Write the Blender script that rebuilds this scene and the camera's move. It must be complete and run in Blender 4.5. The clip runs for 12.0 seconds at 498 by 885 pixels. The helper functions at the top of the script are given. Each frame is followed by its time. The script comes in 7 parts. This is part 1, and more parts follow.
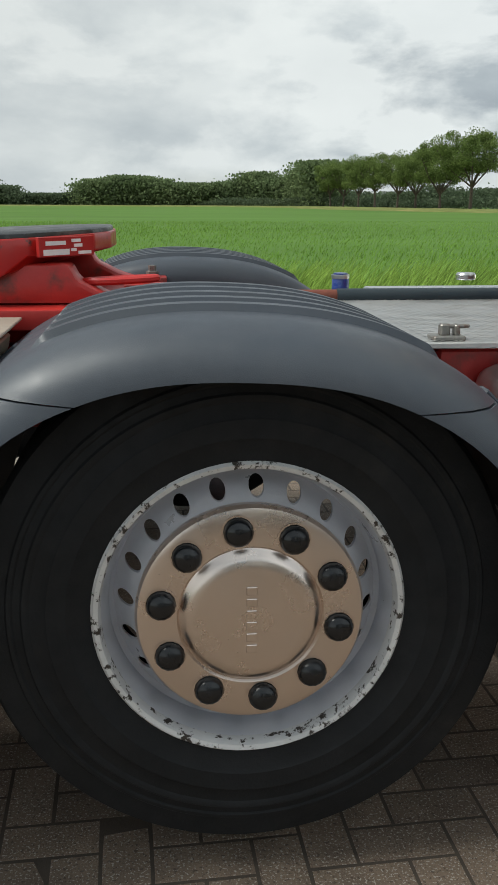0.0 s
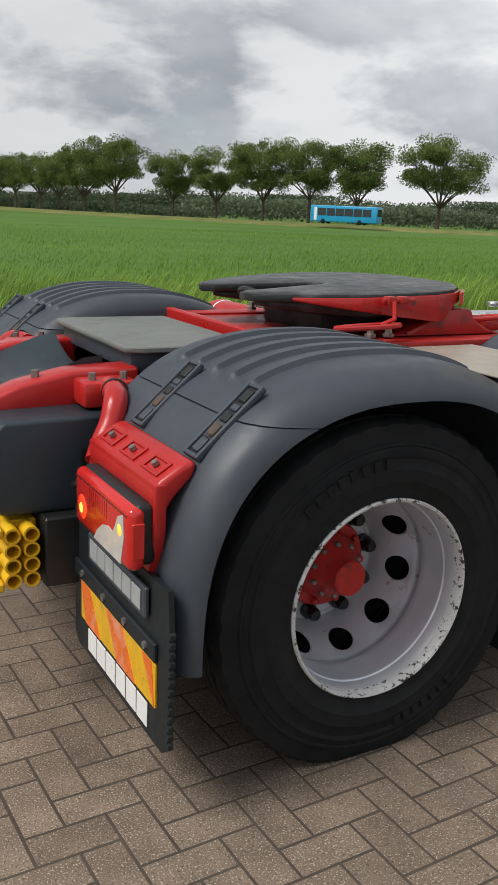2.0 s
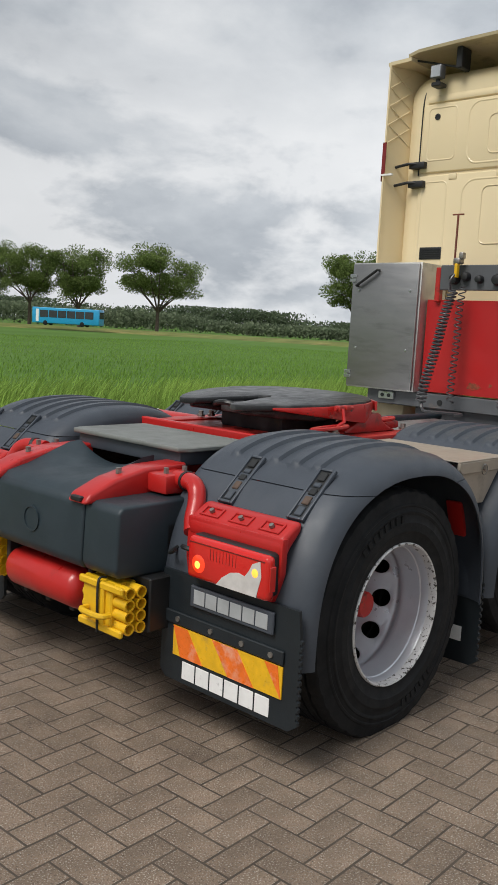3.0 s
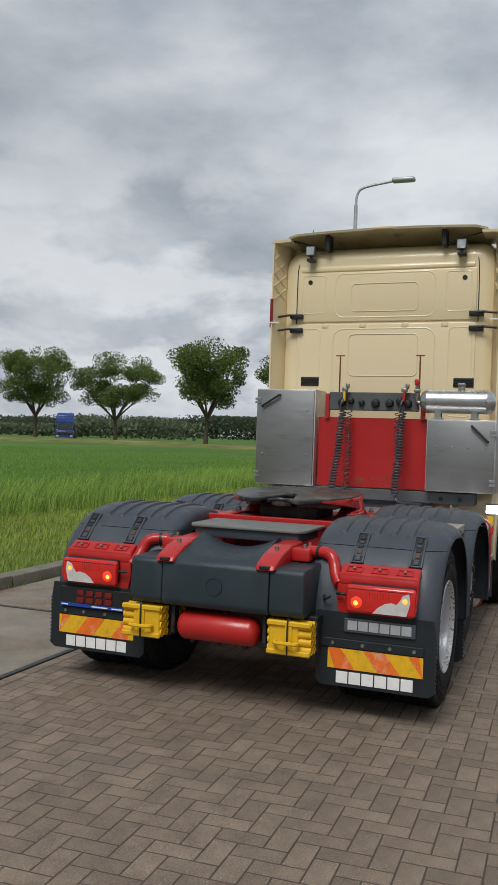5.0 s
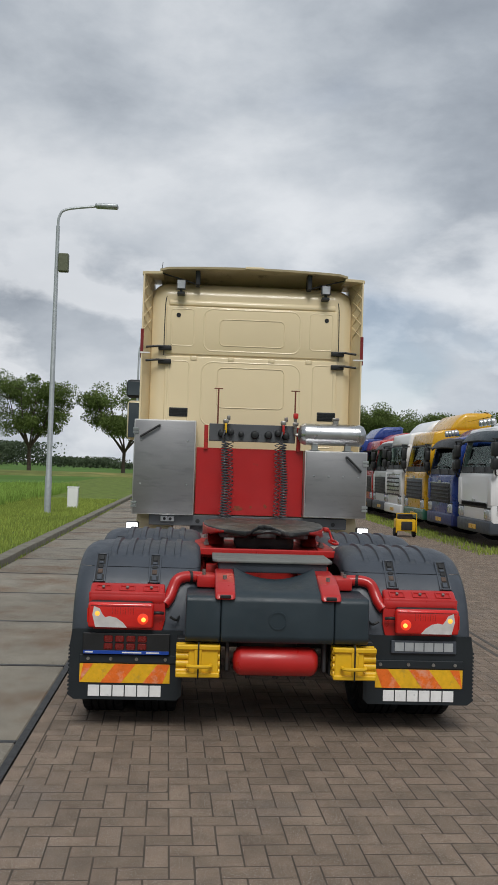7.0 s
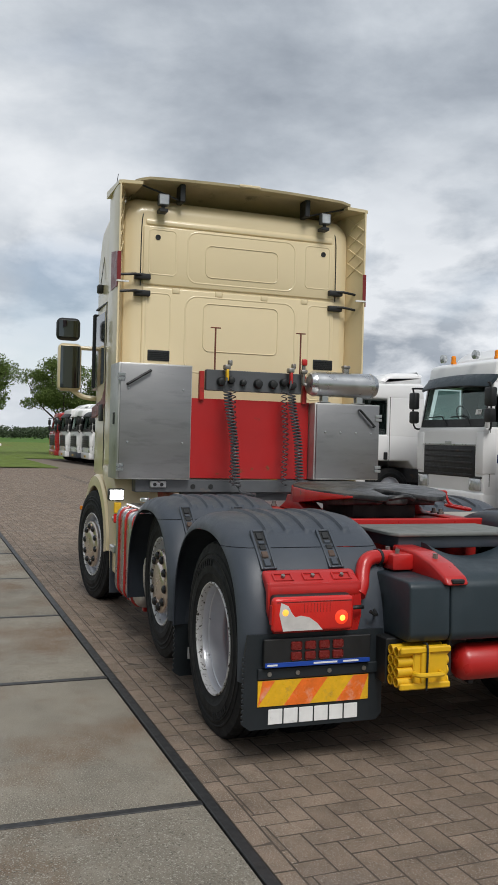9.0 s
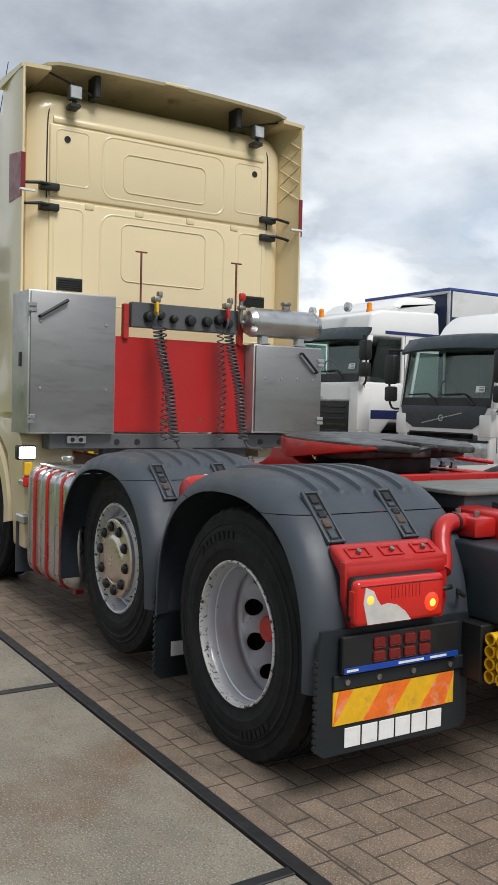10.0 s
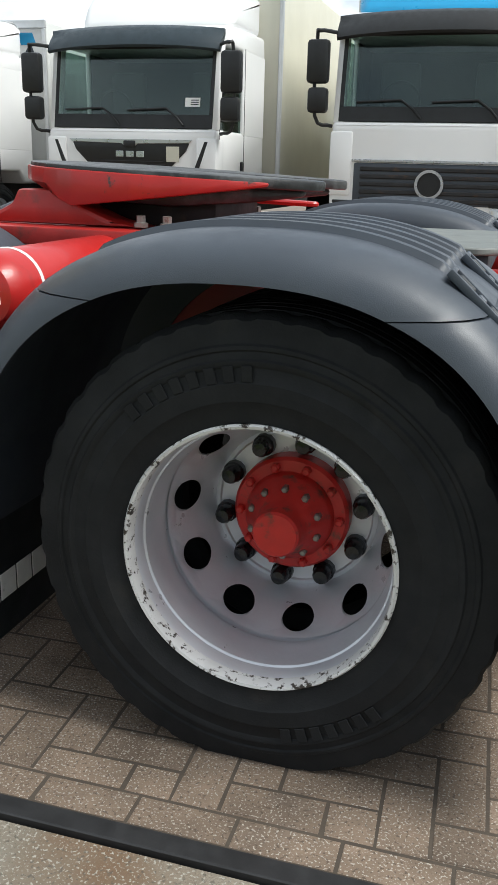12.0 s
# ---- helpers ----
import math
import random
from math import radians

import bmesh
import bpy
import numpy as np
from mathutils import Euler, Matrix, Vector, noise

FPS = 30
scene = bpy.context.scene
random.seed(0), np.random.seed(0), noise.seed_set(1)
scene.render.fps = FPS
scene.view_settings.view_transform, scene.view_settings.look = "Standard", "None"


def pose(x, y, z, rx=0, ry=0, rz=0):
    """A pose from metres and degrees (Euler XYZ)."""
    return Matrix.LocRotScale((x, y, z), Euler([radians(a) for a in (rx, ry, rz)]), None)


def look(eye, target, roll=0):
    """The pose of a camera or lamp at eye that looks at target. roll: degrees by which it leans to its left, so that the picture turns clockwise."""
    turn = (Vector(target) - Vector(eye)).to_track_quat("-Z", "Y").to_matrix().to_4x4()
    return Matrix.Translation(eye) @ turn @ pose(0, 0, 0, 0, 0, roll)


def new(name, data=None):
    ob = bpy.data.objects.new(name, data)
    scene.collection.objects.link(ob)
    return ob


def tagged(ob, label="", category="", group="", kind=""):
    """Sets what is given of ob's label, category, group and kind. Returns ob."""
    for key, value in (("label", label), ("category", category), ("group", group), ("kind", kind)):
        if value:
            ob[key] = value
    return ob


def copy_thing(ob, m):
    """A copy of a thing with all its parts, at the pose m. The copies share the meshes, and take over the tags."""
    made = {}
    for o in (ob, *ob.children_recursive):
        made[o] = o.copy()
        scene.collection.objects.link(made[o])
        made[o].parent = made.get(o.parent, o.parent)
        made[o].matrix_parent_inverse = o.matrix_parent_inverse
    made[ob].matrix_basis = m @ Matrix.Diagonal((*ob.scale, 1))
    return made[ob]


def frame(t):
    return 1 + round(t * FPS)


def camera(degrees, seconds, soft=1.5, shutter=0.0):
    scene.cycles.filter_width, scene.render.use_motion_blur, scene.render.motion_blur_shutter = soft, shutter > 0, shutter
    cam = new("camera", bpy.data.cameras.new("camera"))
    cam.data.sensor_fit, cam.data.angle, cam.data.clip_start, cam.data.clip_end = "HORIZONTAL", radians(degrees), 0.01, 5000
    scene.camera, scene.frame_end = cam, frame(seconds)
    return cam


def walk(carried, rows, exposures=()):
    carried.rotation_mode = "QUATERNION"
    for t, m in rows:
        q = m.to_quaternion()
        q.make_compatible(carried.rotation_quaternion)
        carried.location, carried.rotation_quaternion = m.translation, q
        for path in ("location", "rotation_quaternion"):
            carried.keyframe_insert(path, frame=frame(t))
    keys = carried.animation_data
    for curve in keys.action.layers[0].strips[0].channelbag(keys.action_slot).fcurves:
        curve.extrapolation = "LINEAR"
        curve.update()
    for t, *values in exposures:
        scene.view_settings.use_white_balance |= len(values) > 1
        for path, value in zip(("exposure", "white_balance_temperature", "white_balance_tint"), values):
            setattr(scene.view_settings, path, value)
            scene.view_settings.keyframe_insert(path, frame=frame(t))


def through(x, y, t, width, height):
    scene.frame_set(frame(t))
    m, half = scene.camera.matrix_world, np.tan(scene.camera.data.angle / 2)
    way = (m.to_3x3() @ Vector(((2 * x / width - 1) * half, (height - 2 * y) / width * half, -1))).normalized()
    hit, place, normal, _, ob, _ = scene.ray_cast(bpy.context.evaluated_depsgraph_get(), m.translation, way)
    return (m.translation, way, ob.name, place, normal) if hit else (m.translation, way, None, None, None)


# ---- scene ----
cam = camera(31.5, 12.0, 1.1)
PATH = [
    (0, (1.185, -2.705, 1.316), (1.405, -0.793, 0.794), 0.2),
    (0.5, (0.597, -2.795, 1.419), (0.875, -0.892, 0.891), 1.5),
    (1, (-0.041, -2.843, 1.404), (0.313, -0.947, 0.894), 1.5),
    (1.2, (-0.299, -2.851, 1.372), (0.092, -0.965, 0.854), 1.4),
    (1.5, (-0.725, -2.920, 1.400), (-0.195, -1.067, 0.884), 1.8),
    (1.7, (-0.990, -2.940, 1.410), (-0.280, -1.145, 0.898), 1.9),
    (2, (-1.424, -2.998, 1.486), (-0.457, -1.32, 0.984), 2.6),
    (2.5, (-2.182, -3.069, 1.517), (-0.909, -1.57, 1.154), 2.8),
    (3, (-2.912, -3.074, 1.57), (-1.443, -1.742, 1.316), 3.2),
    (3.5, (-3.718, -3.017, 1.602), (-2.074, -1.889, 1.45), 3.3),
    (3.7, (-3.994, -2.946, 1.581), (-2.31, -1.876, 1.445), 3.3),
    (5.3, (-5.937, -1.738, 1.684), (-4.031, -1.131, 1.702), 1.8),
    (5.5, (-6.079, -1.505, 1.707), (-4.147, -0.988, 1.745), 1.8),
    (6, (-6.295, -0.857, 1.71), (-4.307, -0.646, 1.769), 1.6),
    (6.5, (-6.359, -0.134, 1.673), (-4.36, -0.097, 1.742), 1.8),
    (7, (-6.206, 0.541, 1.666), (-4.21, 0.414, 1.724), 1.8),
    (7.2, (-6.095, 0.857, 1.645), (-4.109, 0.621, 1.687), 1.9),
    (8.8, (-4.597, 2.5, 1.507), (-2.698, 1.874, 1.5), 1.5),
    (9, (-4.346, 2.668, 1.518), (-2.472, 1.969, 1.512), 1.5),
    (9.5, (-3.636, 2.942, 1.463), (-1.836, 2.069, 1.443), 1.3),
    (10, (-2.953, 3.05, 1.391), (-1.264, 1.981, 1.307), 1.4),
    (10.5, (-2.254, 3.078, 1.317), (-0.756, 1.765, 1.14), 1.8),
    (11, (-1.528, 2.999, 1.249), (-0.283, 1.476, 0.887), 1.8),
    (11.5, (-0.933, 2.896, 1.209), (0.02, 1.208, 0.717), 1.8),
    (12, (-0.419, 2.793, 1.243), (0.112, 0.958, 0.65), 1.5),
]
EXPOSURES = [(0, .75, 6500, 4), (0.5, .78, 6550, 9), (1.0, .80, 6500, 8), (1.5, .62, 6600, 9), (2.5, .50, 6600, 10), (3.5, .33, 6450, 10), (6.5, .06, 6350, 10), (9, .22, 6400, 10), (10.5, .55, 6400, 10), (11.3, .74, 6350, 9), (12, 1.05, 6300, 7)]
walk(cam, [(t, look(eye, target, roll)) for t, eye, target, roll in PATH], EXPOSURES)

# ---- world, sun, exposure ----
SUN_EL, SUN_ROT = radians(52), radians(272)
world = bpy.data.worlds.new("overcast_sky")
scene.world = world
world.use_nodes = True
wn, wl = world.node_tree.nodes, world.node_tree.links
wn.clear()
w_out = wn.new("ShaderNodeOutputWorld")
w_bg = wn.new("ShaderNodeBackground")
w_sky = wn.new("ShaderNodeTexSky")
w_sky.sky_type, w_sky.sun_disc = "NISHITA", False
w_sky.sun_elevation, w_sky.sun_rotation = SUN_EL, SUN_ROT
w_co = wn.new("ShaderNodeTexCoord")
w_sep = wn.new("ShaderNodeSeparateXYZ")
wl.new(w_co.outputs["Generated"], w_sep.inputs[0])


def wmath(op, a, b=None, clamp=False):
    n = wn.new("ShaderNodeMath")
    n.operation, n.use_clamp = op, clamp
    for i, v in enumerate((a, b)):
        if v is None:
            continue
        if isinstance(v, (int, float)):
            n.inputs[i].default_value = v
        else:
            wl.new(v, n.inputs[i])
    return n.outputs[0]


# cloud layers projected on a flat deck above the place
w_den = wmath("ADD", wmath("MAXIMUM", w_sep.outputs[2], 0.0), 0.30)
w_cmb = wn.new("ShaderNodeCombineXYZ")
wl.new(wmath("DIVIDE", w_sep.outputs[0], w_den), w_cmb.inputs[0])
wl.new(wmath("DIVIDE", w_sep.outputs[1], w_den), w_cmb.inputs[1])
w_cmb.inputs[2].default_value = 3.7


w_puff = wn.new("ShaderNodeMapping")
w_puff.inputs["Scale"].default_value = (1.0, 1.0, 2.1)
wl.new(w_co.outputs["Generated"], w_puff.inputs[0])


def wnoise(scale, detail, rough, dist, shift, deck=True):
    m = wn.new("ShaderNodeVectorMath")
    m.operation = "ADD"
    m.inputs[1].default_value = (shift, shift * 0.6, shift * 1.7)
    wl.new(w_cmb.outputs[0] if deck else w_puff.outputs[0], m.inputs[0])
    n = wn.new("ShaderNodeTexNoise")
    n.inputs["Scale"].default_value, n.inputs["Detail"].default_value = scale, detail
    n.inputs["Roughness"].default_value, n.inputs["Distortion"].default_value = rough, dist
    wl.new(m.outputs[0], n.inputs["Vector"])
    return n.outputs[0]


def wramp(fac, stops):
    r = wn.new("ShaderNodeValToRGB")
    r.color_ramp.elements[0].position, r.color_ramp.elements[1].position = stops[0][0], stops[-1][0]
    for p, c in stops[1:-1]:
        r.color_ramp.elements.new(p)
    for e, (p, c) in zip(sorted(r.color_ramp.elements, key=lambda e: e.position), stops):
        e.color = (*c, 1)
    wl.new(fac, r.inputs[0])
    return r.outputs[0]


def wmix(fac, a, b):
    m = wn.new("ShaderNodeMix")
    m.data_type = "RGBA"
    wl.new(fac, m.inputs[0])
    for s, v in ((m.inputs[6], a), (m.inputs[7], b)):
        if isinstance(v, tuple):
            s.default_value = (*v, 1)
        else:
            wl.new(v, s)
    return m.outputs[2]


w_big = wnoise(0.75, 4, 0.5, 0.25, 0.0)
w_mid = wnoise(3.0, 10, 0.56, 0.12, 5.3, False)
w_sum = wmath("ADD", wmath("MULTIPLY", w_big, 0.42), wmath("MULTIPLY", w_mid, 0.58))
w_cloud = wramp(w_sum, [(0.37, (0.29, 0.325, 0.375)), (0.45, (0.42, 0.46, 0.51)), (0.52, (0.57, 0.61, 0.655)), (0.62, (0.80, 0.825, 0.85))])
# bright heaps low over the horizon and a few blue gaps
w_heap = wnoise(6.0, 8, 0.55, 0.15, 11.0, False)
w_low = wramp(w_sep.outputs[2], [(0.03, (1, 1, 1)), (0.20, (0.75, 0.75, 0.75)), (0.34, (0, 0, 0))])
w_heapf = wmath("MULTIPLY", wramp(w_heap, [(0.45, (0, 0, 0)), (0.57, (1, 1, 1))]), w_low)
w_c2 = wmix(wmath("MULTIPLY", w_heapf, 0.85), w_cloud, (0.92, 0.935, 0.95))
w_gap = wmath("MULTIPLY", wramp(wnoise(0.9, 4, 0.5, 0.2, 23.0), [(0.58, (0, 0, 0)), (0.66, (1, 1, 1))]), 0.40)
w_skyc = wn.new("ShaderNodeMix")
w_skyc.data_type, w_skyc.blend_type = "RGBA", "MULTIPLY"
w_skyc.inputs[0].default_value = 1.0
wl.new(w_sky.outputs[0], w_skyc.inputs[6])
w_skyc.inputs[7].default_value = (0.10, 0.10, 0.10, 1)
w_c3 = wmix(w_gap, w_c2, w_skyc.outputs[2])
# pale haze at the horizon
w_c4 = wmix(wmath("MULTIPLY", wramp(w_sep.outputs[2], [(0.0, (1, 1, 1)), (0.10, (0, 0, 0))]), 0.45), w_c3, (0.66, 0.70, 0.74))
wl.new(w_c4, w_bg.inputs[0])
# the cloud cover is thinner over the lane's far end
w_thick = wmath("ADD", wmath("MULTIPLY", w_sep.outputs[0], 0.18), wmath("MULTIPLY", w_sep.outputs[1], -0.14))
wl.new(wmath("ADD", w_thick, 0.68), w_bg.inputs[1])
wl.new(w_bg.outputs[0], w_out.inputs[0])

sun_data = bpy.data.lights.new("sun", "SUN")
sun_data.energy, sun_data.angle, sun_data.color = 2.1, radians(26), (1.0, 0.97, 0.92)
sun = new("sun", sun_data)
sun.rotation_euler = (radians(90) - SUN_EL, 0, radians(180) - SUN_ROT)

# ---- materials ----
def material(name, color, rough=0.5, metal=0.0, spread=0.12, scale=6.0, bump=0.0, bump_scale=40.0, second=None, second_scale=3.0,
             second_low=0.55, second_high=0.7, coat=0.0, emit=None, strength=0.0, spec=0.5, island=0.0, rough_var=0.1, stretch=(1, 1, 1), per_object=0.0, speck=None, speck_scale=150.0, speck_low=0.56, speck_high=0.64):
    """A painted, plastic, metal or mineral surface with variation at two scales, stains of a second colour and fine relief."""
    m = bpy.data.materials.new(name)
    m.use_nodes = True
    nt = m.node_tree
    n, l = nt.nodes, nt.links
    p = n["Principled BSDF"]
    co = n.new("ShaderNodeTexCoord")
    mp = n.new("ShaderNodeMapping")
    mp.inputs["Scale"].default_value = stretch
    l.new(co.outputs["Object"], mp.inputs[0])

    def tex(sc, detail=4.0, rg=0.55):
        t = n.new("ShaderNodeTexNoise")
        t.inputs["Scale"].default_value, t.inputs["Detail"].default_value, t.inputs["Roughness"].default_value = sc, detail, rg
        l.new(mp.outputs[0], t.inputs["Vector"])
        return t.outputs[0]

    def mixc(fac, a, b, mode="MIX"):
        x = n.new("ShaderNodeMix")
        x.data_type, x.blend_type = "RGBA", mode
        for s, v in ((x.inputs[0], fac), (x.inputs[6], a), (x.inputs[7], b)):
            if isinstance(v, (int, float)):
                s.default_value = v
            elif isinstance(v, tuple):
                s.default_value = (*v, 1)
            else:
                l.new(v, s)
        return x.outputs[2]

    def span(v, lo, hi, a=0.0, b=1.0):
        r = n.new("ShaderNodeMapRange")
        for i, q in enumerate((None, lo, hi, a, b)):
            if q is not None:
                r.inputs[i].default_value = q
        l.new(v, r.inputs[0])
        return r.outputs[0]

    dark, light = tuple(c * (1 - spread) for c in color), tuple(min(1, c * (1 + spread)) for c in color)
    c = mixc(span(tex(scale), 0.3, 0.7), dark, light)
    c = mixc(span(tex(scale * 9), 0.3, 0.7, 0.0, spread), c, dark)
    if second:
        c = mixc(span(tex(second_scale, 6.0, 0.65), second_low, second_high), c, second)
    if speck:
        c = mixc(span(tex(speck_scale, 2.0, 0.5), speck_low, speck_high), c, speck)
        c = mixc(span(tex(speck_scale * 0.6, 2.0, 0.5), speck_low + 0.02, speck_high + 0.02, 0.0, 0.7), c, tuple(q * 0.35 for q in color))
    if island:
        g = n.new("ShaderNodeNewGeometry")
        c = mixc(1.0, c, span_rgb(n, l, g.outputs["Random Per Island"], island), "MULTIPLY")
    if per_object:
        g = n.new("ShaderNodeObjectInfo")
        c = mixc(1.0, c, span_rgb(n, l, g.outputs["Random"], per_object), "MULTIPLY")
    l.new(c, p.inputs["Base Color"])
    l.new(span(tex(scale * 2.3), 0.3, 0.7, max(0.02, rough - rough_var), min(1, rough + rough_var)), p.inputs["Roughness"])
    p.inputs["Metallic"].default_value = metal
    p.inputs["Specular IOR Level"].default_value = spec
    p.inputs["Coat Weight"].default_value = coat
    p.inputs["Coat Roughness"].default_value = 0.08
    if bump:
        b = n.new("ShaderNodeBump")
        b.inputs["Strength"].default_value, b.inputs["Distance"].default_value = min(1, bump), 0.004
        l.new(tex(bump_scale, 5.0), b.inputs["Height"])
        l.new(b.outputs[0], p.inputs["Normal"])
    if emit:
        p.inputs["Emission Color"].default_value = (*emit, 1)
        p.inputs["Emission Strength"].default_value = strength
    return m


def span_rgb(n, l, value, amount):
    r = n.new("ShaderNodeMapRange")
    r.inputs[3].default_value, r.inputs[4].default_value = 1 - amount, 1 + amount
    l.new(value, r.inputs[0])
    return r.outputs[0]


def glass(name, tint=(0.8, 0.85, 0.85), gloss=0.07):
    """Thin clear glass: tinted see-through with a plain sheen."""
    m = bpy.data.materials.new(name)
    m.use_nodes = True
    n, l = m.node_tree.nodes, m.node_tree.links
    n.clear()
    out, mix = n.new("ShaderNodeOutputMaterial"), n.new("ShaderNodeMixShader")
    clear, sheen = n.new("ShaderNodeBsdfTransparent"), n.new("ShaderNodeBsdfGlossy")
    clear.inputs[0].default_value = (*tint, 1)
    sheen.inputs[0].default_value = (0.92, 1.0, 0.97, 1)
    sheen.inputs["Roughness"].default_value = 0.03
    mix.inputs[0].default_value = gloss
    l.new(clear.outputs[0], mix.inputs[1])
    l.new(sheen.outputs[0], mix.inputs[2])
    l.new(mix.outputs[0], out.inputs[0])
    return m


M_RUBBER = material("tyre_rubber", (0.0125, 0.0135, 0.0150), 0.72, spread=0.25, scale=9, bump=0.25, bump_scale=160, second=(0.024, 0.023, 0.022), second_scale=4, spec=0.26)
M_GUARD = material("grey_plastic", (0.048, 0.058, 0.074), 0.48, spread=0.12, scale=5, bump=0.14, bump_scale=500, second=(0.066, 0.074, 0.088), second_scale=2.2, second_low=0.5, second_high=0.75)
M_BLACK = material("black_plastic", (0.012, 0.013, 0.014), 0.5, spread=0.2)
M_DARK = material("dark_steel", (0.03, 0.03, 0.032), 0.6, metal=0.3, spread=0.3, bump=0.2, second=(0.08, 0.05, 0.035), second_scale=7)
M_RED = material("red_paint", (0.46, 0.016, 0.014), 0.36, spread=0.10, scale=4, bump=0.05, bump_scale=60, second=(0.25, 0.02, 0.015), second_scale=6, second_low=0.6, second_high=0.8, coat=0.15)
M_REDDULL = material("red_frame_paint", (0.40, 0.020, 0.016), 0.42, spread=0.18, scale=7, bump=0.15, bump_scale=50, second=(0.10, 0.03, 0.022), second_scale=9, second_low=0.56, second_high=0.72)
M_SKIRT = material("chipped_red_paint", (0.44, 0.018, 0.015), 0.36, spread=0.14, scale=6, bump=0.12, bump_scale=60, second=(0.06, 0.035, 0.030), second_scale=16, second_low=0.60, second_high=0.66, coat=0.2)
M_HUB = material("red_hub_paint", (0.50, 0.020, 0.016), 0.40, spread=0.15, scale=12, second=(0.08, 0.045, 0.03), second_scale=22, second_low=0.55, second_high=0.68)
M_RIM = material("silver_rim_paint", (0.63, 0.645, 0.69), 0.36, metal=0.45, spread=0.06, scale=8, bump=0.10, bump_scale=90, second=(0.44, 0.44, 0.45), second_scale=5, second_low=0.60, second_high=0.9)
M_LIP = material("chipped_rim_edge", (0.66, 0.66, 0.66), 0.45, metal=0.15, spread=0.08, scale=14, bump=0.3, bump_scale=70, second=(0.045, 0.036, 0.030), second_scale=48, second_low=0.55, second_high=0.60)
M_CAP = material("glossy_black_cap", (0.010, 0.011, 0.013), 0.26, spread=0.2)
M_COVER = material("brushed_stainless_cover", (0.72, 0.63, 0.57), 0.29, metal=1.0, spread=0.02, scale=6, rough_var=0.04)
M_REDDARK = material("dim_red_lens", (0.16, 0.012, 0.010), 0.25, spread=0.1, scale=20, coat=0.3)
M_STEEL = material("stainless_steel", (0.58, 0.59, 0.60), 0.30, metal=1.0, spread=0.06, scale=3, bump=0.03, bump_scale=30, rough_var=0.08, second=(0.46, 0.47, 0.48), second_scale=2)
M_ALU = material("dull_aluminium", (0.52, 0.52, 0.51), 0.48, metal=0.85, spread=0.12, scale=5, bump=0.12, bump_scale=90, second=(0.36, 0.35, 0.33), second_scale=4, rough_var=0.12)
M_ALUSIDE = material("aluminium_edge", (0.62, 0.63, 0.64), 0.45, metal=0.7, spread=0.06, scale=4)
M_BEIGE = material("beige_toolbox_metal", (0.47, 0.415, 0.345), 0.42, metal=0.45, spread=0.08, scale=5, bump=0.08, bump_scale=60, second=(0.33, 0.29, 0.24), second_scale=5)
M_CREAM = material("cream_cab_paint", (0.76, 0.635, 0.405), 0.30, spread=0.02, scale=2, coat=0.35, rough_var=0.025, second=(0.745, 0.620, 0.392), second_scale=1.5, second_low=0.5, second_high=0.85)
# cab cream at about two thirds strength with darker blotches, for the roof spoiler
M_CREAMDARK = material("darker_blotched_cream", (0.50, 0.42, 0.26), 0.55, spread=0.12, scale=4, second=(0.22, 0.18, 0.11), second_scale=5)
M_YELLOW = material("yellow_plastic", (0.74, 0.44, 0.012), 0.42, spread=0.10, scale=8, second=(0.45, 0.27, 0.02), second_scale=9, second_low=0.58, second_high=0.8)
M_REFY = material("yellow_reflective_sheet", (0.80, 0.45, 0.015), 0.35, spread=0.10, scale=30, bump=0.2, bump_scale=300, second=(0.55, 0.32, 0.05), second_scale=20, second_low=0.58, second_high=0.75)
M_REFO = material("orange_reflective_sheet", (0.85, 0.17, 0.02), 0.35, spread=0.14, scale=25, second=(0.78, 0.46, 0.34), second_scale=9, second_low=0.52, second_high=0.72)
M_WHITE = material("white_paint", (0.86, 0.86, 0.86), 0.30, spread=0.015, scale=2, coat=0.4, rough_var=0.02, second=(0.815, 0.815, 0.81), second_scale=2.5, second_low=0.6, second_high=0.9)
M_LETTER = material("white_marking", (0.80, 0.80, 0.79), 0.5, spread=0.06, scale=20, second=(0.5, 0.5, 0.5), second_scale=30, second_low=0.62, second_high=0.75)
M_GREYLET = material("grey_marking", (0.36, 0.38, 0.39), 0.45, spread=0.1, scale=20)
M_LENS = material("red_lamp_lens", (0.62, 0.018, 0.014), 0.12, spread=0.08, scale=10, coat=0.6, bump=0.2, bump_scale=120)
M_LENSW = material("clear_lamp_lens", (0.62, 0.60, 0.58), 0.15, spread=0.15, scale=14, coat=0.6)
M_LAMPON = material("lit_tail_lamp", (0.9, 0.35, 0.08), 0.2, emit=(1.0, 0.30, 0.04), strength=2.2)
M_LAMPHALO = material("glowing_tail_lens", (0.75, 0.05, 0.02), 0.15, emit=(1.0, 0.05, 0.010), strength=0.45, coat=0.5)
M_INDHALO = material("glowing_amber_lens", (0.8, 0.15, 0.03), 0.15, emit=(1.0, 0.16, 0.02), strength=0.9, coat=0.5)
M_INDON = material("lit_indicator", (0.95, 0.55, 0.10), 0.2, emit=(1.0, 0.36, 0.03), strength=0.85)
M_WORK = material("lit_work_lamp", (1, 1, 1), 0.2, emit=(1.0, 0.98, 0.95), strength=5.0)
M_GREASE = material("greasy_black_plate", (0.020, 0.021, 0.022), 0.38, spread=0.5, scale=6, bump=0.8, bump_scale=30, second=(0.10, 0.10, 0.10), second_scale=5, second_low=0.5, second_high=0.66)
M_DECK = material("grey_deck_plate", (0.17, 0.18, 0.17), 0.60, spread=0.12, scale=6, bump=0.2, bump_scale=150, second=(0.11, 0.115, 0.11), second_scale=3)
